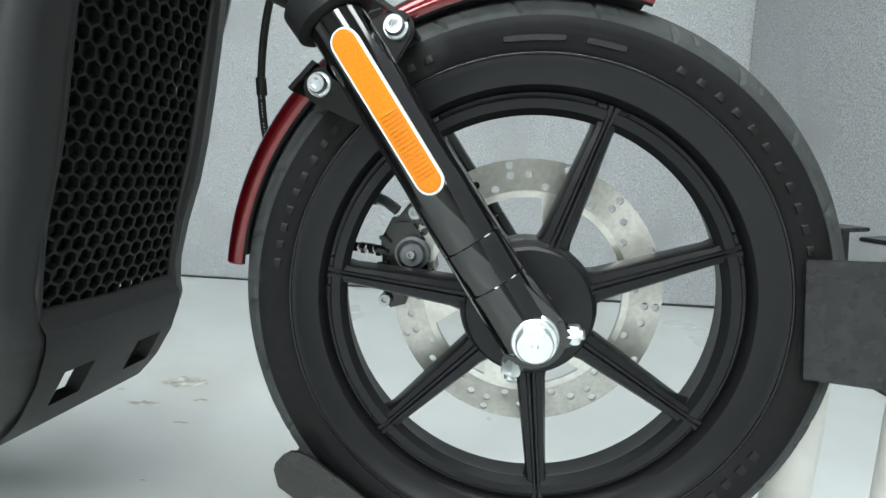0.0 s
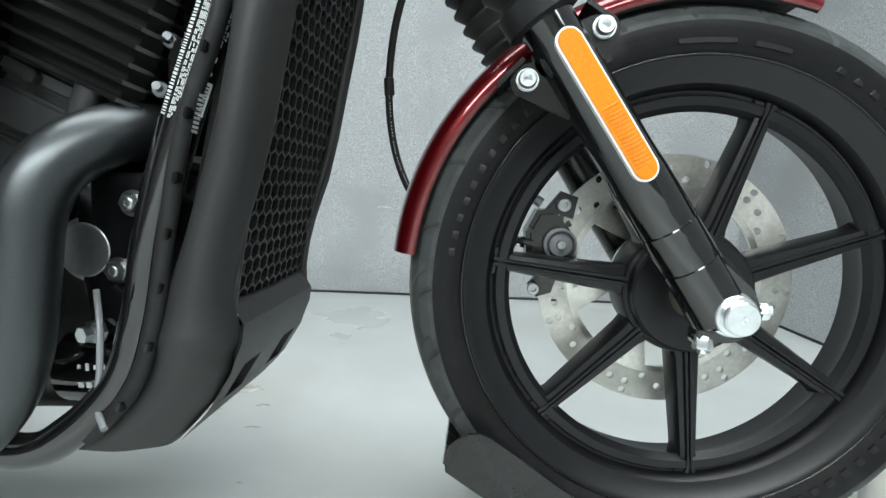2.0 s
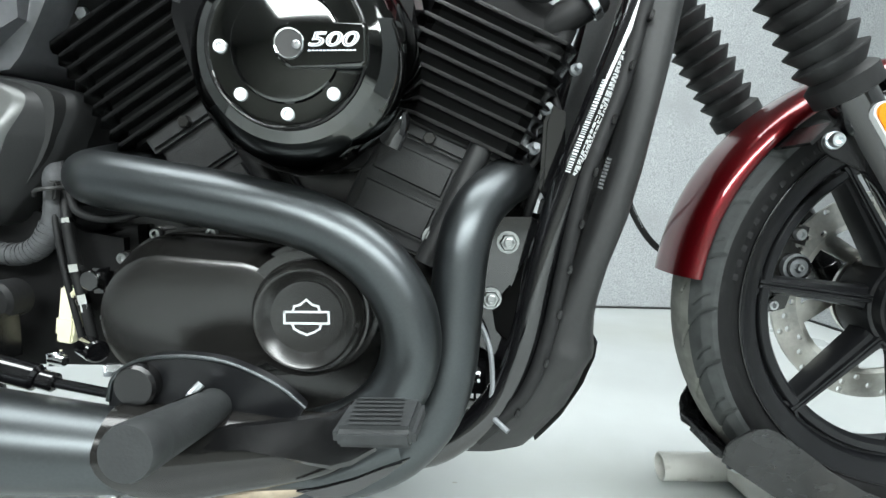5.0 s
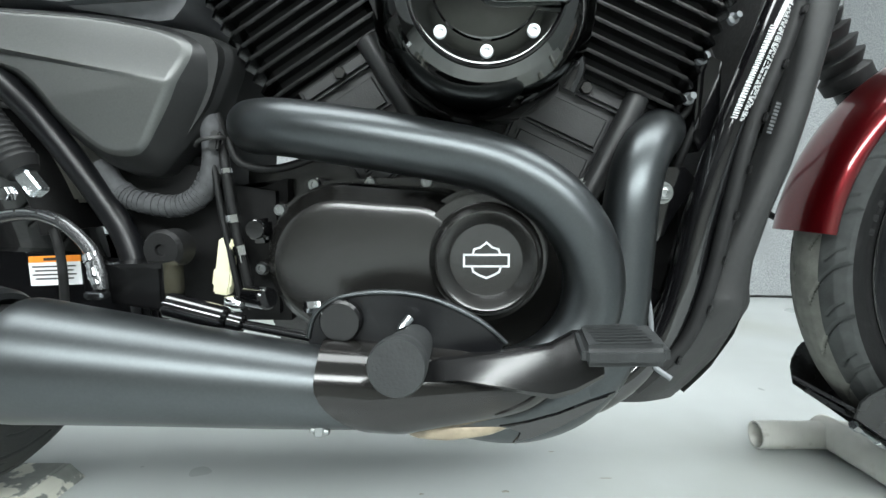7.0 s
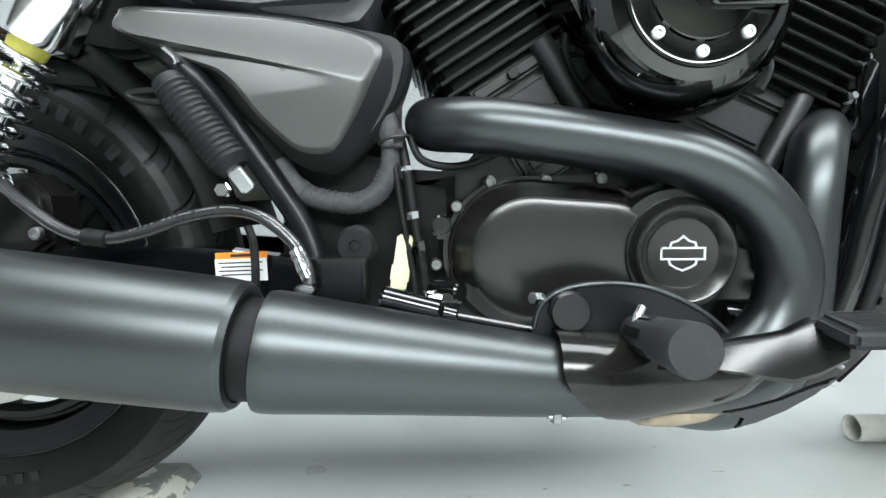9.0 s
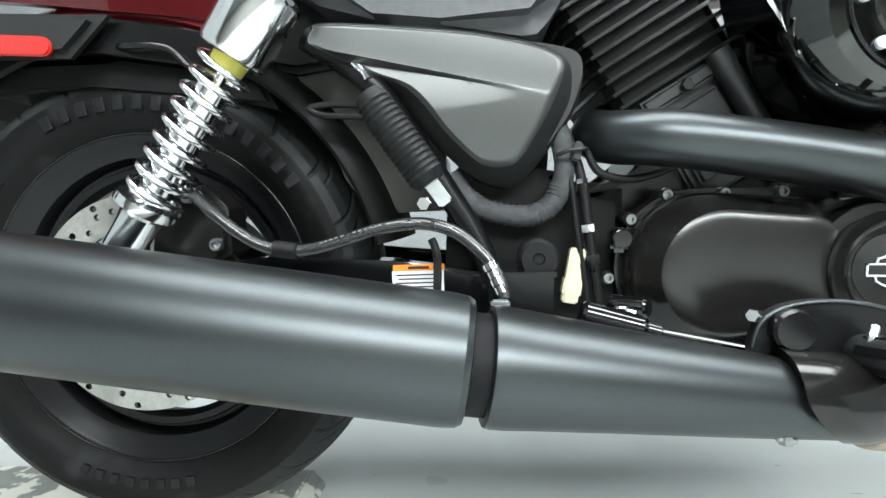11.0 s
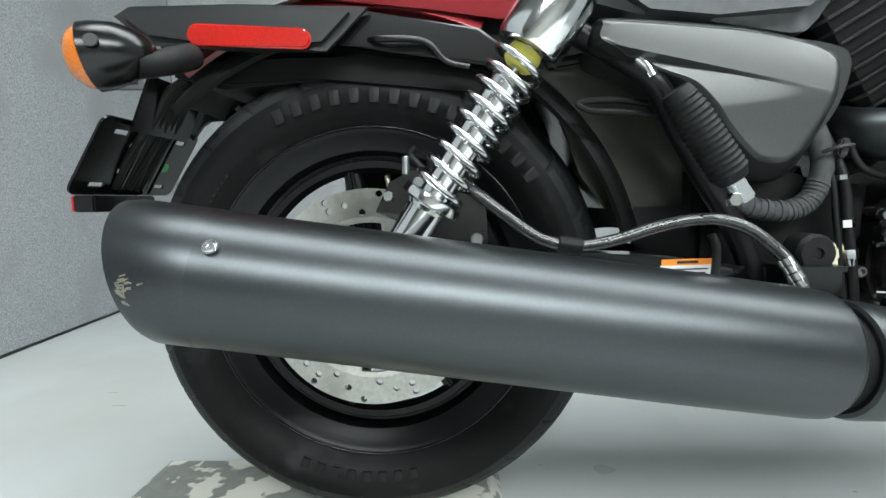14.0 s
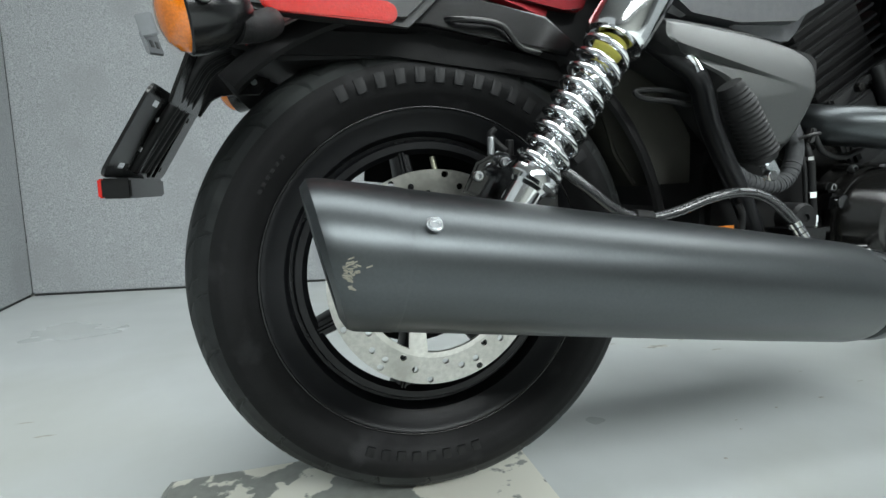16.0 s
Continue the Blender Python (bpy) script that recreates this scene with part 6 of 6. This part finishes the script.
box(bm, (0.005, 0.112, 0.019), pose(-0.3165, -0.038, 0.4395), 0.0015)
part("rear_reflector", bm, REDLENS, lamp_bar, "red rear reflector")
bm = bmesh.new()
box(bm, (0.125, 0.070, 0.004), pm @ pose(-0.003, HH + 0.025, 0.004, -8), 0.0015)
part("holder_arm", bm, SATIN, holder, "black upper strap of the plate holder")
bm = bmesh.new()
prism(bm, [(-0.250, 0.528), (-0.236, 0.550), (-0.224, 0.557), (-0.176, 0.558), (-0.166, 0.572), (-0.158, 0.588), (-0.138, 0.594), (-0.10, 0.592), (-0.10, 0.625), (-0.24, 0.625), (-0.268, 0.545)], 0.058, 0.064, 0.0015)
bm2 = bmesh.new()
hm = pose(-0.270, -0.052, 0.588, 0, -14, 0)
box(bm2, (0.004, 0.070, 0.022), hm @ pose(0, 0, 0, 12, 0, 0), 0.0012)
box(bm2, (0.016, 0.004, 0.022), hm @ pose(0.007, -0.034, 0.008), 0.0012)
hook = part("hook_strip", bm2, GREYCAST, holder, "grey slotted hook strip of the plate holder")
# black strips laid on the metal stand in for the dark of its slots
bm2 = bmesh.new()
for y in (-0.014, 0.012):
    box(bm2, (0.0015, 0.014, 0.007), hm @ pose(0.0018, y, -0.001 + y * 0.2, 12, 0, 0), 0.0005, segments=1)
part("slot_shade", bm2, INK, hook)
brk = part("holder_bracket", bm, SATIN, holder, "black bracket plate of the plate holder")
bolt("bolt", (-0.205, 0.0575, 0.572), brk, 0.0075, 0.004, ALLOY)
bolt("bolt", (-0.182, 0.0575, 0.574), brk, 0.004, 0.002, ALLOY)
for k in range(5):
    bm = bmesh.new()
    y = -0.042 + 0.0125 * k
    tube(bm, [(-0.18, y - 0.004, 0.598), (-0.222, y - 0.002 * (k % 2), 0.578), (-0.246, y + 0.003, 0.545), (-0.275, y + 0.004 * (k % 3 - 1), 0.500), (-0.303, y + 0.002, 0.459)], 0.0058 - 0.0008 * (k % 2), 10)
    part("cable", bm, RUBBER, holder, "black cable in a bundle", 60)

# ---- behind the side cover: rubber boot, hoses, swingarm ----
B0, B1 = Vector((0.340, -0.178, 0.543)), Vector((0.398, -0.176, 0.463))
m = along(B0, B1)
BL = (B1 - B0).length
prof = [(0.0, -0.002), (0.013, -0.002), (0.0150, 0.004)]
n = 15
for k in range(n):
    h = 0.006 + (BL - 0.012) * k / n
    r = 0.0150 + 0.0022 * min(1, k / 3)
    prof += [(r, h), (r + 0.0012, h + 0.0022), (r, h + 0.0044)]
prof += [(0.0155, BL - 0.004), (0.0135, BL), (0, BL)]
bm = bmesh.new()
lathe(bm, prof, 36, m)
boot = part("rubber_boot", bm, RUBBER, bike, "ribbed black rubber boot over the brake cylinder rod", 20)
boot.location = (-0.003, -0.005, -0.001)
bm = bmesh.new()
box(bm, (0.013, 0.026, 0.014), m @ pose(0.0, BL + 0.011, 0), 0.002)
part("clevis", bm, ZINC, boot, "pale plated clevis")
nut("pin_nut", Vector((0.392, -0.186, 0.444)), boot, 0.007, 0.008, CHROME)
bm = bmesh.new()
tube(bm, [(0.26, -0.12, 0.615), (0.30, -0.125, 0.59), (0.335, -0.135, 0.56), (0.37, -0.12, 0.51), (0.41, -0.115, 0.45), (0.44, -0.115, 0.40), (0.455, -0.12, 0.35), (0.46, -0.12, 0.28)], 0.0130, 18)
part("rear_frame_tube", bm, RIM, bike, "gloss black rear frame tube", 60)
bm = bmesh.new()
tube(bm, [(0.315, -0.14, 0.585), (0.325, -0.142, 0.575), (0.33, -0.145, 0.565)], 0.006, 10)
part("plated_link", bm, CHROME, bike, "short plated link")
bm = bmesh.new()
tube(bm, [(0.140, -0.150, 0.456), (0.152, -0.158, 0.446), (0.175, -0.163, 0.428), (0.213, -0.165, 0.402), (0.250, -0.165, 0.394), (0.289, -0.165, 0.400), (0.336, -0.166, 0.415), (0.379, -0.168, 0.421), (0.413, -0.172, 0.413), (0.442, -0.178, 0.390), (0.456, -0.186, 0.368), (0.460, -0.190, 0.352)], 0.0062, 16)
rear_hose = part("rear_brake_hose", bm, BRAID, bike, "black rear brake hose with small print", 60)
rear_hose.location = (0.003, 0.003, 0.003)
bm = bmesh.new()
hp = spline([(0.275, -0.1652, 0.397), (0.336, -0.1662, 0.415), (0.379, -0.1682, 0.421), (0.413, -0.1722, 0.413)], 12)
for i in range(2, len(hp) - 2):
    if i % 7:
        d = (hp[i + 1] - hp[i]).normalized()
        c = hp[i] + Vector((0, -0.0052, 0.0034))
        box(bm, (0.0032, 0.0006, 0.0012), Matrix.Translation(c) @ Matrix.Rotation(-math.atan2(d.z, d.x), 4, "Y"))
tagged(part("small_print", bm, ALLOY, rear_hose), kind="stuff")
for p0, p1 in (((0.128, -0.142, 0.466), (0.150, -0.156, 0.448)), ((0.446, -0.180, 0.383), (0.459, -0.189, 0.356))):
    bm = bmesh.new()
    p0, p1 = Vector(p0), Vector(p1)
    for k in range(4):
        rod(bm, p0.lerp(p1, k / 4), p0.lerp(p1, (k + 0.85) / 4), 0.0078 - 0.001 * (k % 2), seg=16)
    part("hose_end", bm, CHROME, rear_hose, "plated hose fitting")
bm = bmesh.new()
box(bm, (0.018, 0.014, 0.008), pose(0.456, -0.19, 0.348), 0.002)
part("banjo_block", bm, CHROME, rear_hose)
bm = bmesh.new()
rod(bm, (0.232, -0.165, 0.3965), (0.256, -0.165, 0.3935), 0.0085, seg=14, edge=0.001)
part("grommet", bm, RUBBER, rear_hose)
bm = bmesh.new()
prism(bm, [(0.0, 0.300), (0.0, 0.345), (0.10, 0.372), (0.22, 0.388), (0.35, 0.384), (0.44, 0.372), (0.47, 0.345), (0.47, 0.30)], -0.132, -0.098, 0.005)
arm_ob = part("swingarm", bm, GLOSS, bike, "gloss black swingarm")
bm = bmesh.new()
prism(bm, [(0.0, 0.300), (0.0, 0.345), (0.22, 0.388), (0.44, 0.372), (0.47, 0.30)], 0.10, 0.13, 0.005)
part("far_arm", bm, GLOSS, arm_ob)
bm = bmesh.new()
box(bm, (0.054, 0.001, 0.024), pose(0.3765, -0.1328, 0.362, 0, -2, 0))
warn = part("warning_label", bm, WHITE, arm_ob, "white warning label with an orange heading")
bm = bmesh.new()
box(bm, (0.054, 0.0012, 0.0065), pose(0.3770, -0.1331, 0.3772, 0, -2, 0))
part("heading", bm, ORANGE, warn, "orange heading band")
bm = bmesh.new()
for k in range(4):
    box(bm, (0.046 - 0.006 * (k % 2), 0.0012, 0.0014), pose(0.376, -0.1333, 0.3695 - 0.0042 * k, 0, -2, 0))
box(bm, (0.022, 0.0014, 0.0028), pose(0.377, -0.1335, 0.3772, 0, -2, 0))
tagged(part("small_print", bm, INK, warn), kind="stuff")
bm = bmesh.new()
tube(bm, [(0.392, -0.15, 0.408), (0.397, -0.152, 0.395), (0.398, -0.150, 0.37), (0.396, -0.148, 0.33)], 0.0042, 12)
part("breather_hose", bm, RUBBER, bike, "short black breather hose")
# mud flap ahead of the rear wheel
bm = bmesh.new()
prism(bm, [(0.200, 0.640), (0.255, 0.545), (0.280, 0.475), (0.312, 0.432), (0.405, 0.436), (0.402, 0.50), (0.37, 0.55), (0.33, 0.59)], -0.055, 0.06, 0.004)
flap = part("mud_flap", bm, SMOKE, bike, "smoked grey plastic mud guard ahead of the rear wheel")
bm = bmesh.new()
tube(bm, [(0.345, -0.115, 0.532), (0.31, -0.12, 0.535), (0.275, -0.12, 0.537), (0.262, -0.12, 0.545), (0.30, -0.118, 0.548), (0.345, -0.115, 0.543)], 0.0035, 8)
part("cable_loop", bm, RUBBER, bike, "black cable loop")
# rear caliper
bm = bmesh.new()
prism(bm, [(0.075, 0.375), (0.082, 0.43), (0.10, 0.462), (0.14, 0.465), (0.165, 0.44), (0.168, 0.39), (0.13, 0.365)], -0.118, -0.066, 0.006)
rcal = part("rear_caliper", bm, CASE, bike, "black rear brake caliper")
for p in ((0.09, -0.12, 0.452), (0.125, -0.12, 0.452), (0.155, -0.12, 0.40)):
    bolt("bolt", p, rcal, 0.007, 0.006, ALLOY)
bm = bmesh.new()
tube(bm, [(0.098, -0.115, 0.475), (0.082, -0.11, 0.492), (0.088, -0.11, 0.50)], 0.004, 10)
rod(bm, (0.105, -0.11, 0.462), (0.105, -0.11, 0.488), 0.005, seg=12, edge=0.001)
part("bleed_nipple", bm, RUBBER, rcal)

# dark block added so no bright wall shows behind the side cover
bm = bmesh.new()
prism(bm, [(0.40, 0.62), (0.525, 0.60), (0.522, 0.53), (0.52, 0.47), (0.50, 0.44), (0.44, 0.46)], -0.055, 0.12, 0.01)
part("cover_gap_filler", bm, MATTE, bike, "matte black block added to fill the gap behind the side cover")
# wiring and small parts ahead of the swingarm
bm = bmesh.new()
tube(bm, [(0.41, -0.10, 0.475), (0.425, -0.103, 0.452), (0.449, -0.105, 0.436), (0.490, -0.106, 0.430), (0.515, -0.105, 0.440), (0.528, -0.103, 0.462), (0.531, -0.10, 0.49), (0.522, -0.09, 0.53), (0.505, -0.07, 0.57)], 0.0112, 16)
harness = part("wiring_harness", bm, TAPE, bike, "taped grey-black wiring harness", 60)
bm = bmesh.new()
hl = spline([(0.43, -0.103, 0.447), (0.449, -0.105, 0.436), (0.490, -0.106, 0.430), (0.515, -0.105, 0.440), (0.528, -0.103, 0.462)], 6)
for i in range(1, len(hl) - 1):
    d = (hl[i + 1] - hl[i]).normalized()
    rod(bm, hl[i] - d * 0.0015, hl[i] + d * 0.0015, 0.0118 + 0.0005 * (i % 2), seg=16)
tagged(part("tape_wrap", bm, TAPE, harness), kind="stuff")
for dx, r in ((-0.012, 0.0032), (0.0, 0.0052)):
    bm = bmesh.new()
    tube(bm, [(0.520 + dx, -0.100, 0.545), (0.536 + dx, -0.110, 0.510), (0.547 + dx, -0.125, 0.466), (0.554 + dx, -0.127, 0.416), (0.561 + dx, -0.127, 0.376), (0.566 + dx, -0.126, 0.345), (0.57 + dx, -0.125, 0.32)], r, 12)
    cab = part("control_cable", bm, RUBBER, bike, "black ribbed control cable")
    cab.location = (0.001, 0.015, 0.001)
for p0, p1, r in (((0.5525, -0.127, 0.420), (0.5535, -0.127, 0.412), 0.0075), ((0.559, -0.127, 0.388), (0.5605, -0.127, 0.378), 0.0072), ((0.5605, -0.127, 0.378), (0.5615, -0.127, 0.370), 0.0055), ((0.5465, -0.125, 0.468), (0.547, -0.125, 0.463), 0.0065)):
    bm = bmesh.new()
    rod(bm, p0, p1, r, seg=6)
    part("adjuster", bm, CHROME, cab, "plated cable adjuster")
bm = bmesh.new()
rod(bm, (0.574, -0.185, 0.345), (0.5745, -0.185, 0.332), 0.007, seg=12, edge=0.001)
rod(bm, (0.572, -0.186, 0.3385), (0.586, -0.188, 0.3365), 0.0065, 0.0055, seg=12, edge=0.001)
part("cable_end", bm, CHROME, cab, "plated cable end")
bm = bmesh.new()
for k in range(24):
    z = 0.46 - 0.0018 * k
    x = 0.5475 + (0.466 - z) * 0.14
    rod(bm, (x, -0.1255, z), (x + 0.0001, -0.1255, z - 0.0009), 0.0062, seg=12)
tagged(part("corrugation", bm, RUBBER, cab), kind="stuff")
bm = bmesh.new()
m = pose(0.5415, -0.118, 0.366, 0, 9, 0)
box(bm, (0.017, 0.014, 0.060), m, 0.002)
box(bm, (0.020, 0.016, 0.020), m @ pose(0, 0, -0.012), 0.002)
box(bm, (0.008, 0.017, 0.014), m @ pose(0.003, 0, 0.02), 0.001)
part("connector", bm, CREAM, bike, "cream plastic wiring connector").location = (0.0, 0.012, 0.0)
bm = bmesh.new()
prism(bm, [(0.483, 0.378), (0.535, 0.379), (0.535, 0.334), (0.483, 0.342)], -0.196, -0.155, 0.003)
prism(bm, [(0.481, 0.380), (0.537, 0.381), (0.537, 0.376), (0.481, 0.375)], -0.198, -0.153, 0.001)
part("switch_bracket", bm, SATIN, bike, "black bracket box above the exhaust").location = (-0.024, 0.024, -0.003)
bm = bmesh.new()
lathe(bm, [(0, 0.02), (0.020, 0.02), (0.020, -0.004), (0.017, -0.009), (0.006, -0.009), (0.005, -0.006), (0, -0.006)], 32, Matrix.Translation((0.509, -0.155, 0.388)))
part("swingarm_pivot_cap", bm, RUBBER, bike, "round black pivot cap", 25).location = (-0.010, 0.012, 0.0)
bm = bmesh.new()
rod(bm, (0.53, -0.20, 0.345), (0.585, -0.20, 0.331), 0.0115, seg=24, edge=0.003)
rod(bm, (0.585, -0.20, 0.331), (0.60, -0.20, 0.327), 0.0085, seg=20, edge=0.002)
rod(bm, (0.60, -0.20, 0.327), (0.68, -0.20, 0.312), 0.0045, seg=12)
cylm = part("brake_cylinder", bm, GLOSS, bike, "gloss black rear brake cylinder and rod", 30)
bm = bmesh.new()
rod(bm, (0.575, -0.13, 0.339), (0.605, -0.155, 0.341), 0.011, seg=24, edge=0.002)
part("stop_switch", bm, GLOSS, bike, "black round stop switch", 30)
bm = bmesh.new()
prism(bm, [(0.405, 0.475), (0.43, 0.495), (0.525, 0.48), (0.54, 0.44), (0.60, 0.46), (0.60, 0.30), (0.40, 0.30)], -0.085, 0.13, 0.01)
part("rear_case", bm, MATTE, bike, "dark gearbox rear casing")
bm = bmesh.new()
tube(bm, [(0.552, -0.11, 0.50), (0.565, -0.115, 0.475), (0.60, -0.115, 0.468), (0.64, -0.11, 0.48), (0.66, -0.10, 0.495)], 0.0042, 10)
part("vent_hose", bm, RUBBER, bike, "thin black vent hose")
bm = bmesh.new()
box(bm, (0.018, 0.02, 0.026), pose(0.585, -0.115, 0.405), 0.004)
rod(bm, (0.585, -0.128, 0.407), (0.585, -0.134, 0.407), 0.010, seg=20, edge=0.001)
part("neutral_switch", bm, GLOSS, bike, "small gloss black switch")

# small fittings round the rear brake
bm = bmesh.new()
prism(bm, [(0.045, 0.43), (0.06, 0.462), (0.085, 0.475), (0.11, 0.468), (0.10, 0.44), (0.07, 0.42)], -0.128, -0.118, 0.003)
cb = part("caliper_bracket", bm, GLOSS, rcal, "gloss black caliper bracket")
for x, z in ((0.060, 0.447), (0.092, 0.462)):
    bolt("bolt", (x, -0.129, z), cb, 0.0055, 0.005, ALLOY)
bm = bmesh.new()
rod(bm, (0.078, -0.122, 0.470), (0.078, -0.122, 0.490), 0.0042, seg=12, edge=0.001)
part("bleed_screw", bm, ALLOY, rcal)
bm = bmesh.new()
box(bm, (0.010, 0.010, 0.020), pose(0.541, -0.115, 0.497, 0, 12, 0), 0.002)
tube(bm, [(0.520, -0.115, 0.492), (0.53, -0.124, 0.497), (0.545, -0.124, 0.499), (0.551, -0.115, 0.500)], 0.0022, 8)
part("cable_tie", bm, INK, harness, "black cable tie")

# ---- wheel chock and rear platform ----
chock = thing("wheel_chock", "worn steel motorcycle wheel chock with chipped white posts", "wheel chock", at=pose(1.55, 0.045, 0))
CH = Matrix.Translation((-1.55, -0.045, 0))


def chock_part(name, bm, mat, label="", sharp=38):
    bmesh.ops.transform(bm, matrix=CH, verts=bm.verts[:])
    return part(name, bm, mat, chock, label, sharp)


for x, y in ((1.842, -0.035), (1.842, 0.125)):
    bm = bmesh.new()
    tube(bm, [(x - 0.012, y, 0.03), (x, y, 0.20), (x + 0.004, y, 0.395)], 0.024, 24, 2)
    chock_part("post", bm, POST, "white painted steel post with rust specks", 60)
for sgn in (-1, 1):
    bm = bmesh.new()
    y = 0.045 + sgn * 0.066
    box(bm, (0.070, 0.0045, 0.105), pose(1.796, y, 0.365, 0, -4, sgn * 28), 0.001)
    chock_part("jaw_plate", bm, DARKSTEEL, "dark worn steel jaw plate")
    bm = bmesh.new()
    box(bm, (0.060, 0.0045, 0.042), pose(1.842, y + sgn * 0.012, 0.412, 0, -4, sgn * 6), 0.001)
    box(bm, (0.05, 0.045, 0.004), pose(1.835, y - sgn * 0.012, 0.434, 0, -4, 0), 0.001)
    chock_part("jaw_bracket", bm, DARKSTEEL)
# cradle that the tyre rests in: a bent sheet with two flared sides and a floor, a tongue plate below
WALL_OUT = [(1.284, 0.163), (1.2835, 0.186), (1.288, 0.197), (1.300, 0.211), (1.310, 0.2185), (1.320, 0.2205), (1.331, 0.217), (1.360, 0.196), (1.40, 0.166), (1.44, 0.143), (1.49, 0.122), (1.53, 0.112), (1.53, 0.05), (1.44, 0.058), (1.40, 0.083), (1.345, 0.122)]
for sgn in (-1, 1):
    bm = bmesh.new()
    prism(bm, WALL_OUT, -0.0016, 0.0016, 0.0007)
    for v in bm.verts:
        low = 0.185 - max(0.0, v.co.x - 1.284) * 0.62
        v.co.y += 0.045 + sgn * (0.058 + 0.35 * max(0.0, v.co.z - low + 0.02))
    chock_part("cradle_side", bm, DARKSTEEL, "flared dark steel cradle side with a worn lip", 30)
bm = bmesh.new()
fl = [(1.2835, 0.176), (1.345, 0.136), (1.40, 0.098), (1.44, 0.074), (1.53, 0.058)]
prism(bm, fl + [(x - 0.002, z - 0.004) for x, z in fl[::-1]], -0.014, 0.104, 0.0007)
chock_part("cradle_floor", bm, DARKSTEEL, "worn dark cradle floor")
bm = bmesh.new()
tg = [(1.291, 0.163), (1.315, 0.153), (1.345, 0.138), (1.40, 0.102), (1.44, 0.072)]
prism(bm, tg + [(x - 0.003, z - 0.005) for x, z in tg[::-1]], 0.01, 0.085, 0.0007)
chock_part("tongue_plate", bm, DARKSTEEL, "dark tongue plate under the cradle")
bm = bmesh.new()
tube(bm, [(1.305, 0.218, 0.0275), (1.39, 0.219, 0.0275), (1.48, 0.220, 0.0275)], 0.0235, 24, 2, caps=False)
tube(bm, [(1.305, 0.218, 0.0275), (1.39, 0.219, 0.0275), (1.48, 0.220, 0.0275)], 0.0205, 24, 2, caps=False)
lathe(bm, [(0.0205, 0), (0.0235, 0)], 24, along((1.305, 0.218, 0.0275), (1.6, 0.2215, 0.0275)), caps=False)
chock_part("floor_tube", bm, POST, "open ended white floor tube", 60)
bm = bmesh.new()
tube(bm, [(1.43, 0.24, 0.03), (1.44, 0.12, 0.03), (1.45, -0.10, 0.03), (1.452, -0.16, 0.03)], 0.026, 20, 2)
tube(bm, [(1.45, 0.045, 0.03), (1.65, 0.045, 0.03), (1.86, 0.045, 0.03)], 0.026, 20, 2)
tube(bm, [(1.83, 0.24, 0.03), (1.83, 0.10, 0.03), (1.83, -0.16, 0.03)], 0.026, 20, 2)
chock_part("base_frame", bm, POST, "scuffed white tubular base frame", 60)
bm = bmesh.new()
rod(bm, (1.322, 0.035, 0.132), (1.333, 0.040, 0.124), 0.0062, seg=6)
rod(bm, (1.333, 0.040, 0.124), (1.40, 0.066, 0.083), 0.0042, seg=12)
rod(bm, (1.372, 0.055, 0.100), (1.385, 0.060, 0.092), 0.0058, seg=12, edge=0.001)
chock_part("adjusting_bolt", bm, ZINC, "plated adjusting bolt")
for name, size, at in (("stand_plate", (0.012, 0.10, 0.055), pose(1.44, 0.06, 0.055, 0, -20, 0)), ("rear_stand_plate", (0.012, 0.09, 0.05), pose(1.60, 0.045, 0.05))):
    bm = bmesh.new()
    box(bm, size, at, 0.002)
    chock_part(name, bm, DARKSTEEL)

platform = thing("platform", "low grey metal platform with peeling white paint", "platform", at=pose(0, 0, 0))
for name, z0, z1, g0, g1, label in (("base", 0.0, 0.011, 0.0, 0.0078, "grey platform base"), ("top_plate", 0.0112, 0.028, 0.008, 0.020, "grey top plate with peeling white paint")):
    bm = bmesh.new()
    corners = [(-0.345, -0.34, 1, 1), (0.20, -0.34, -1, 1), (0.20, 0.105, -1, -0.35), (-0.345, 0.105, 1, -1.1)]
    a = [bm.verts.new((x + dx * g0, y + dy * g0, z0)) for x, y, dx, dy in corners]
    b = [bm.verts.new((x + dx * g1, y + dy * g1, z1)) for x, y, dx, dy in corners]
    bm.faces.new(a[::-1])
    bm.faces.new(b)
    for k in range(4):
        bm.faces.new((a[k], a[(k + 1) % 4], b[(k + 1) % 4], b[k]))
    if name == "top_plate":
        bmesh.ops.bevel(bm, geom=[e for e in bm.edges if all(v.co.z > 0.02 for v in e.verts)], offset=0.003, segments=2, affect="EDGES")
    part(name, bm, PLATE, platform, label, 30)
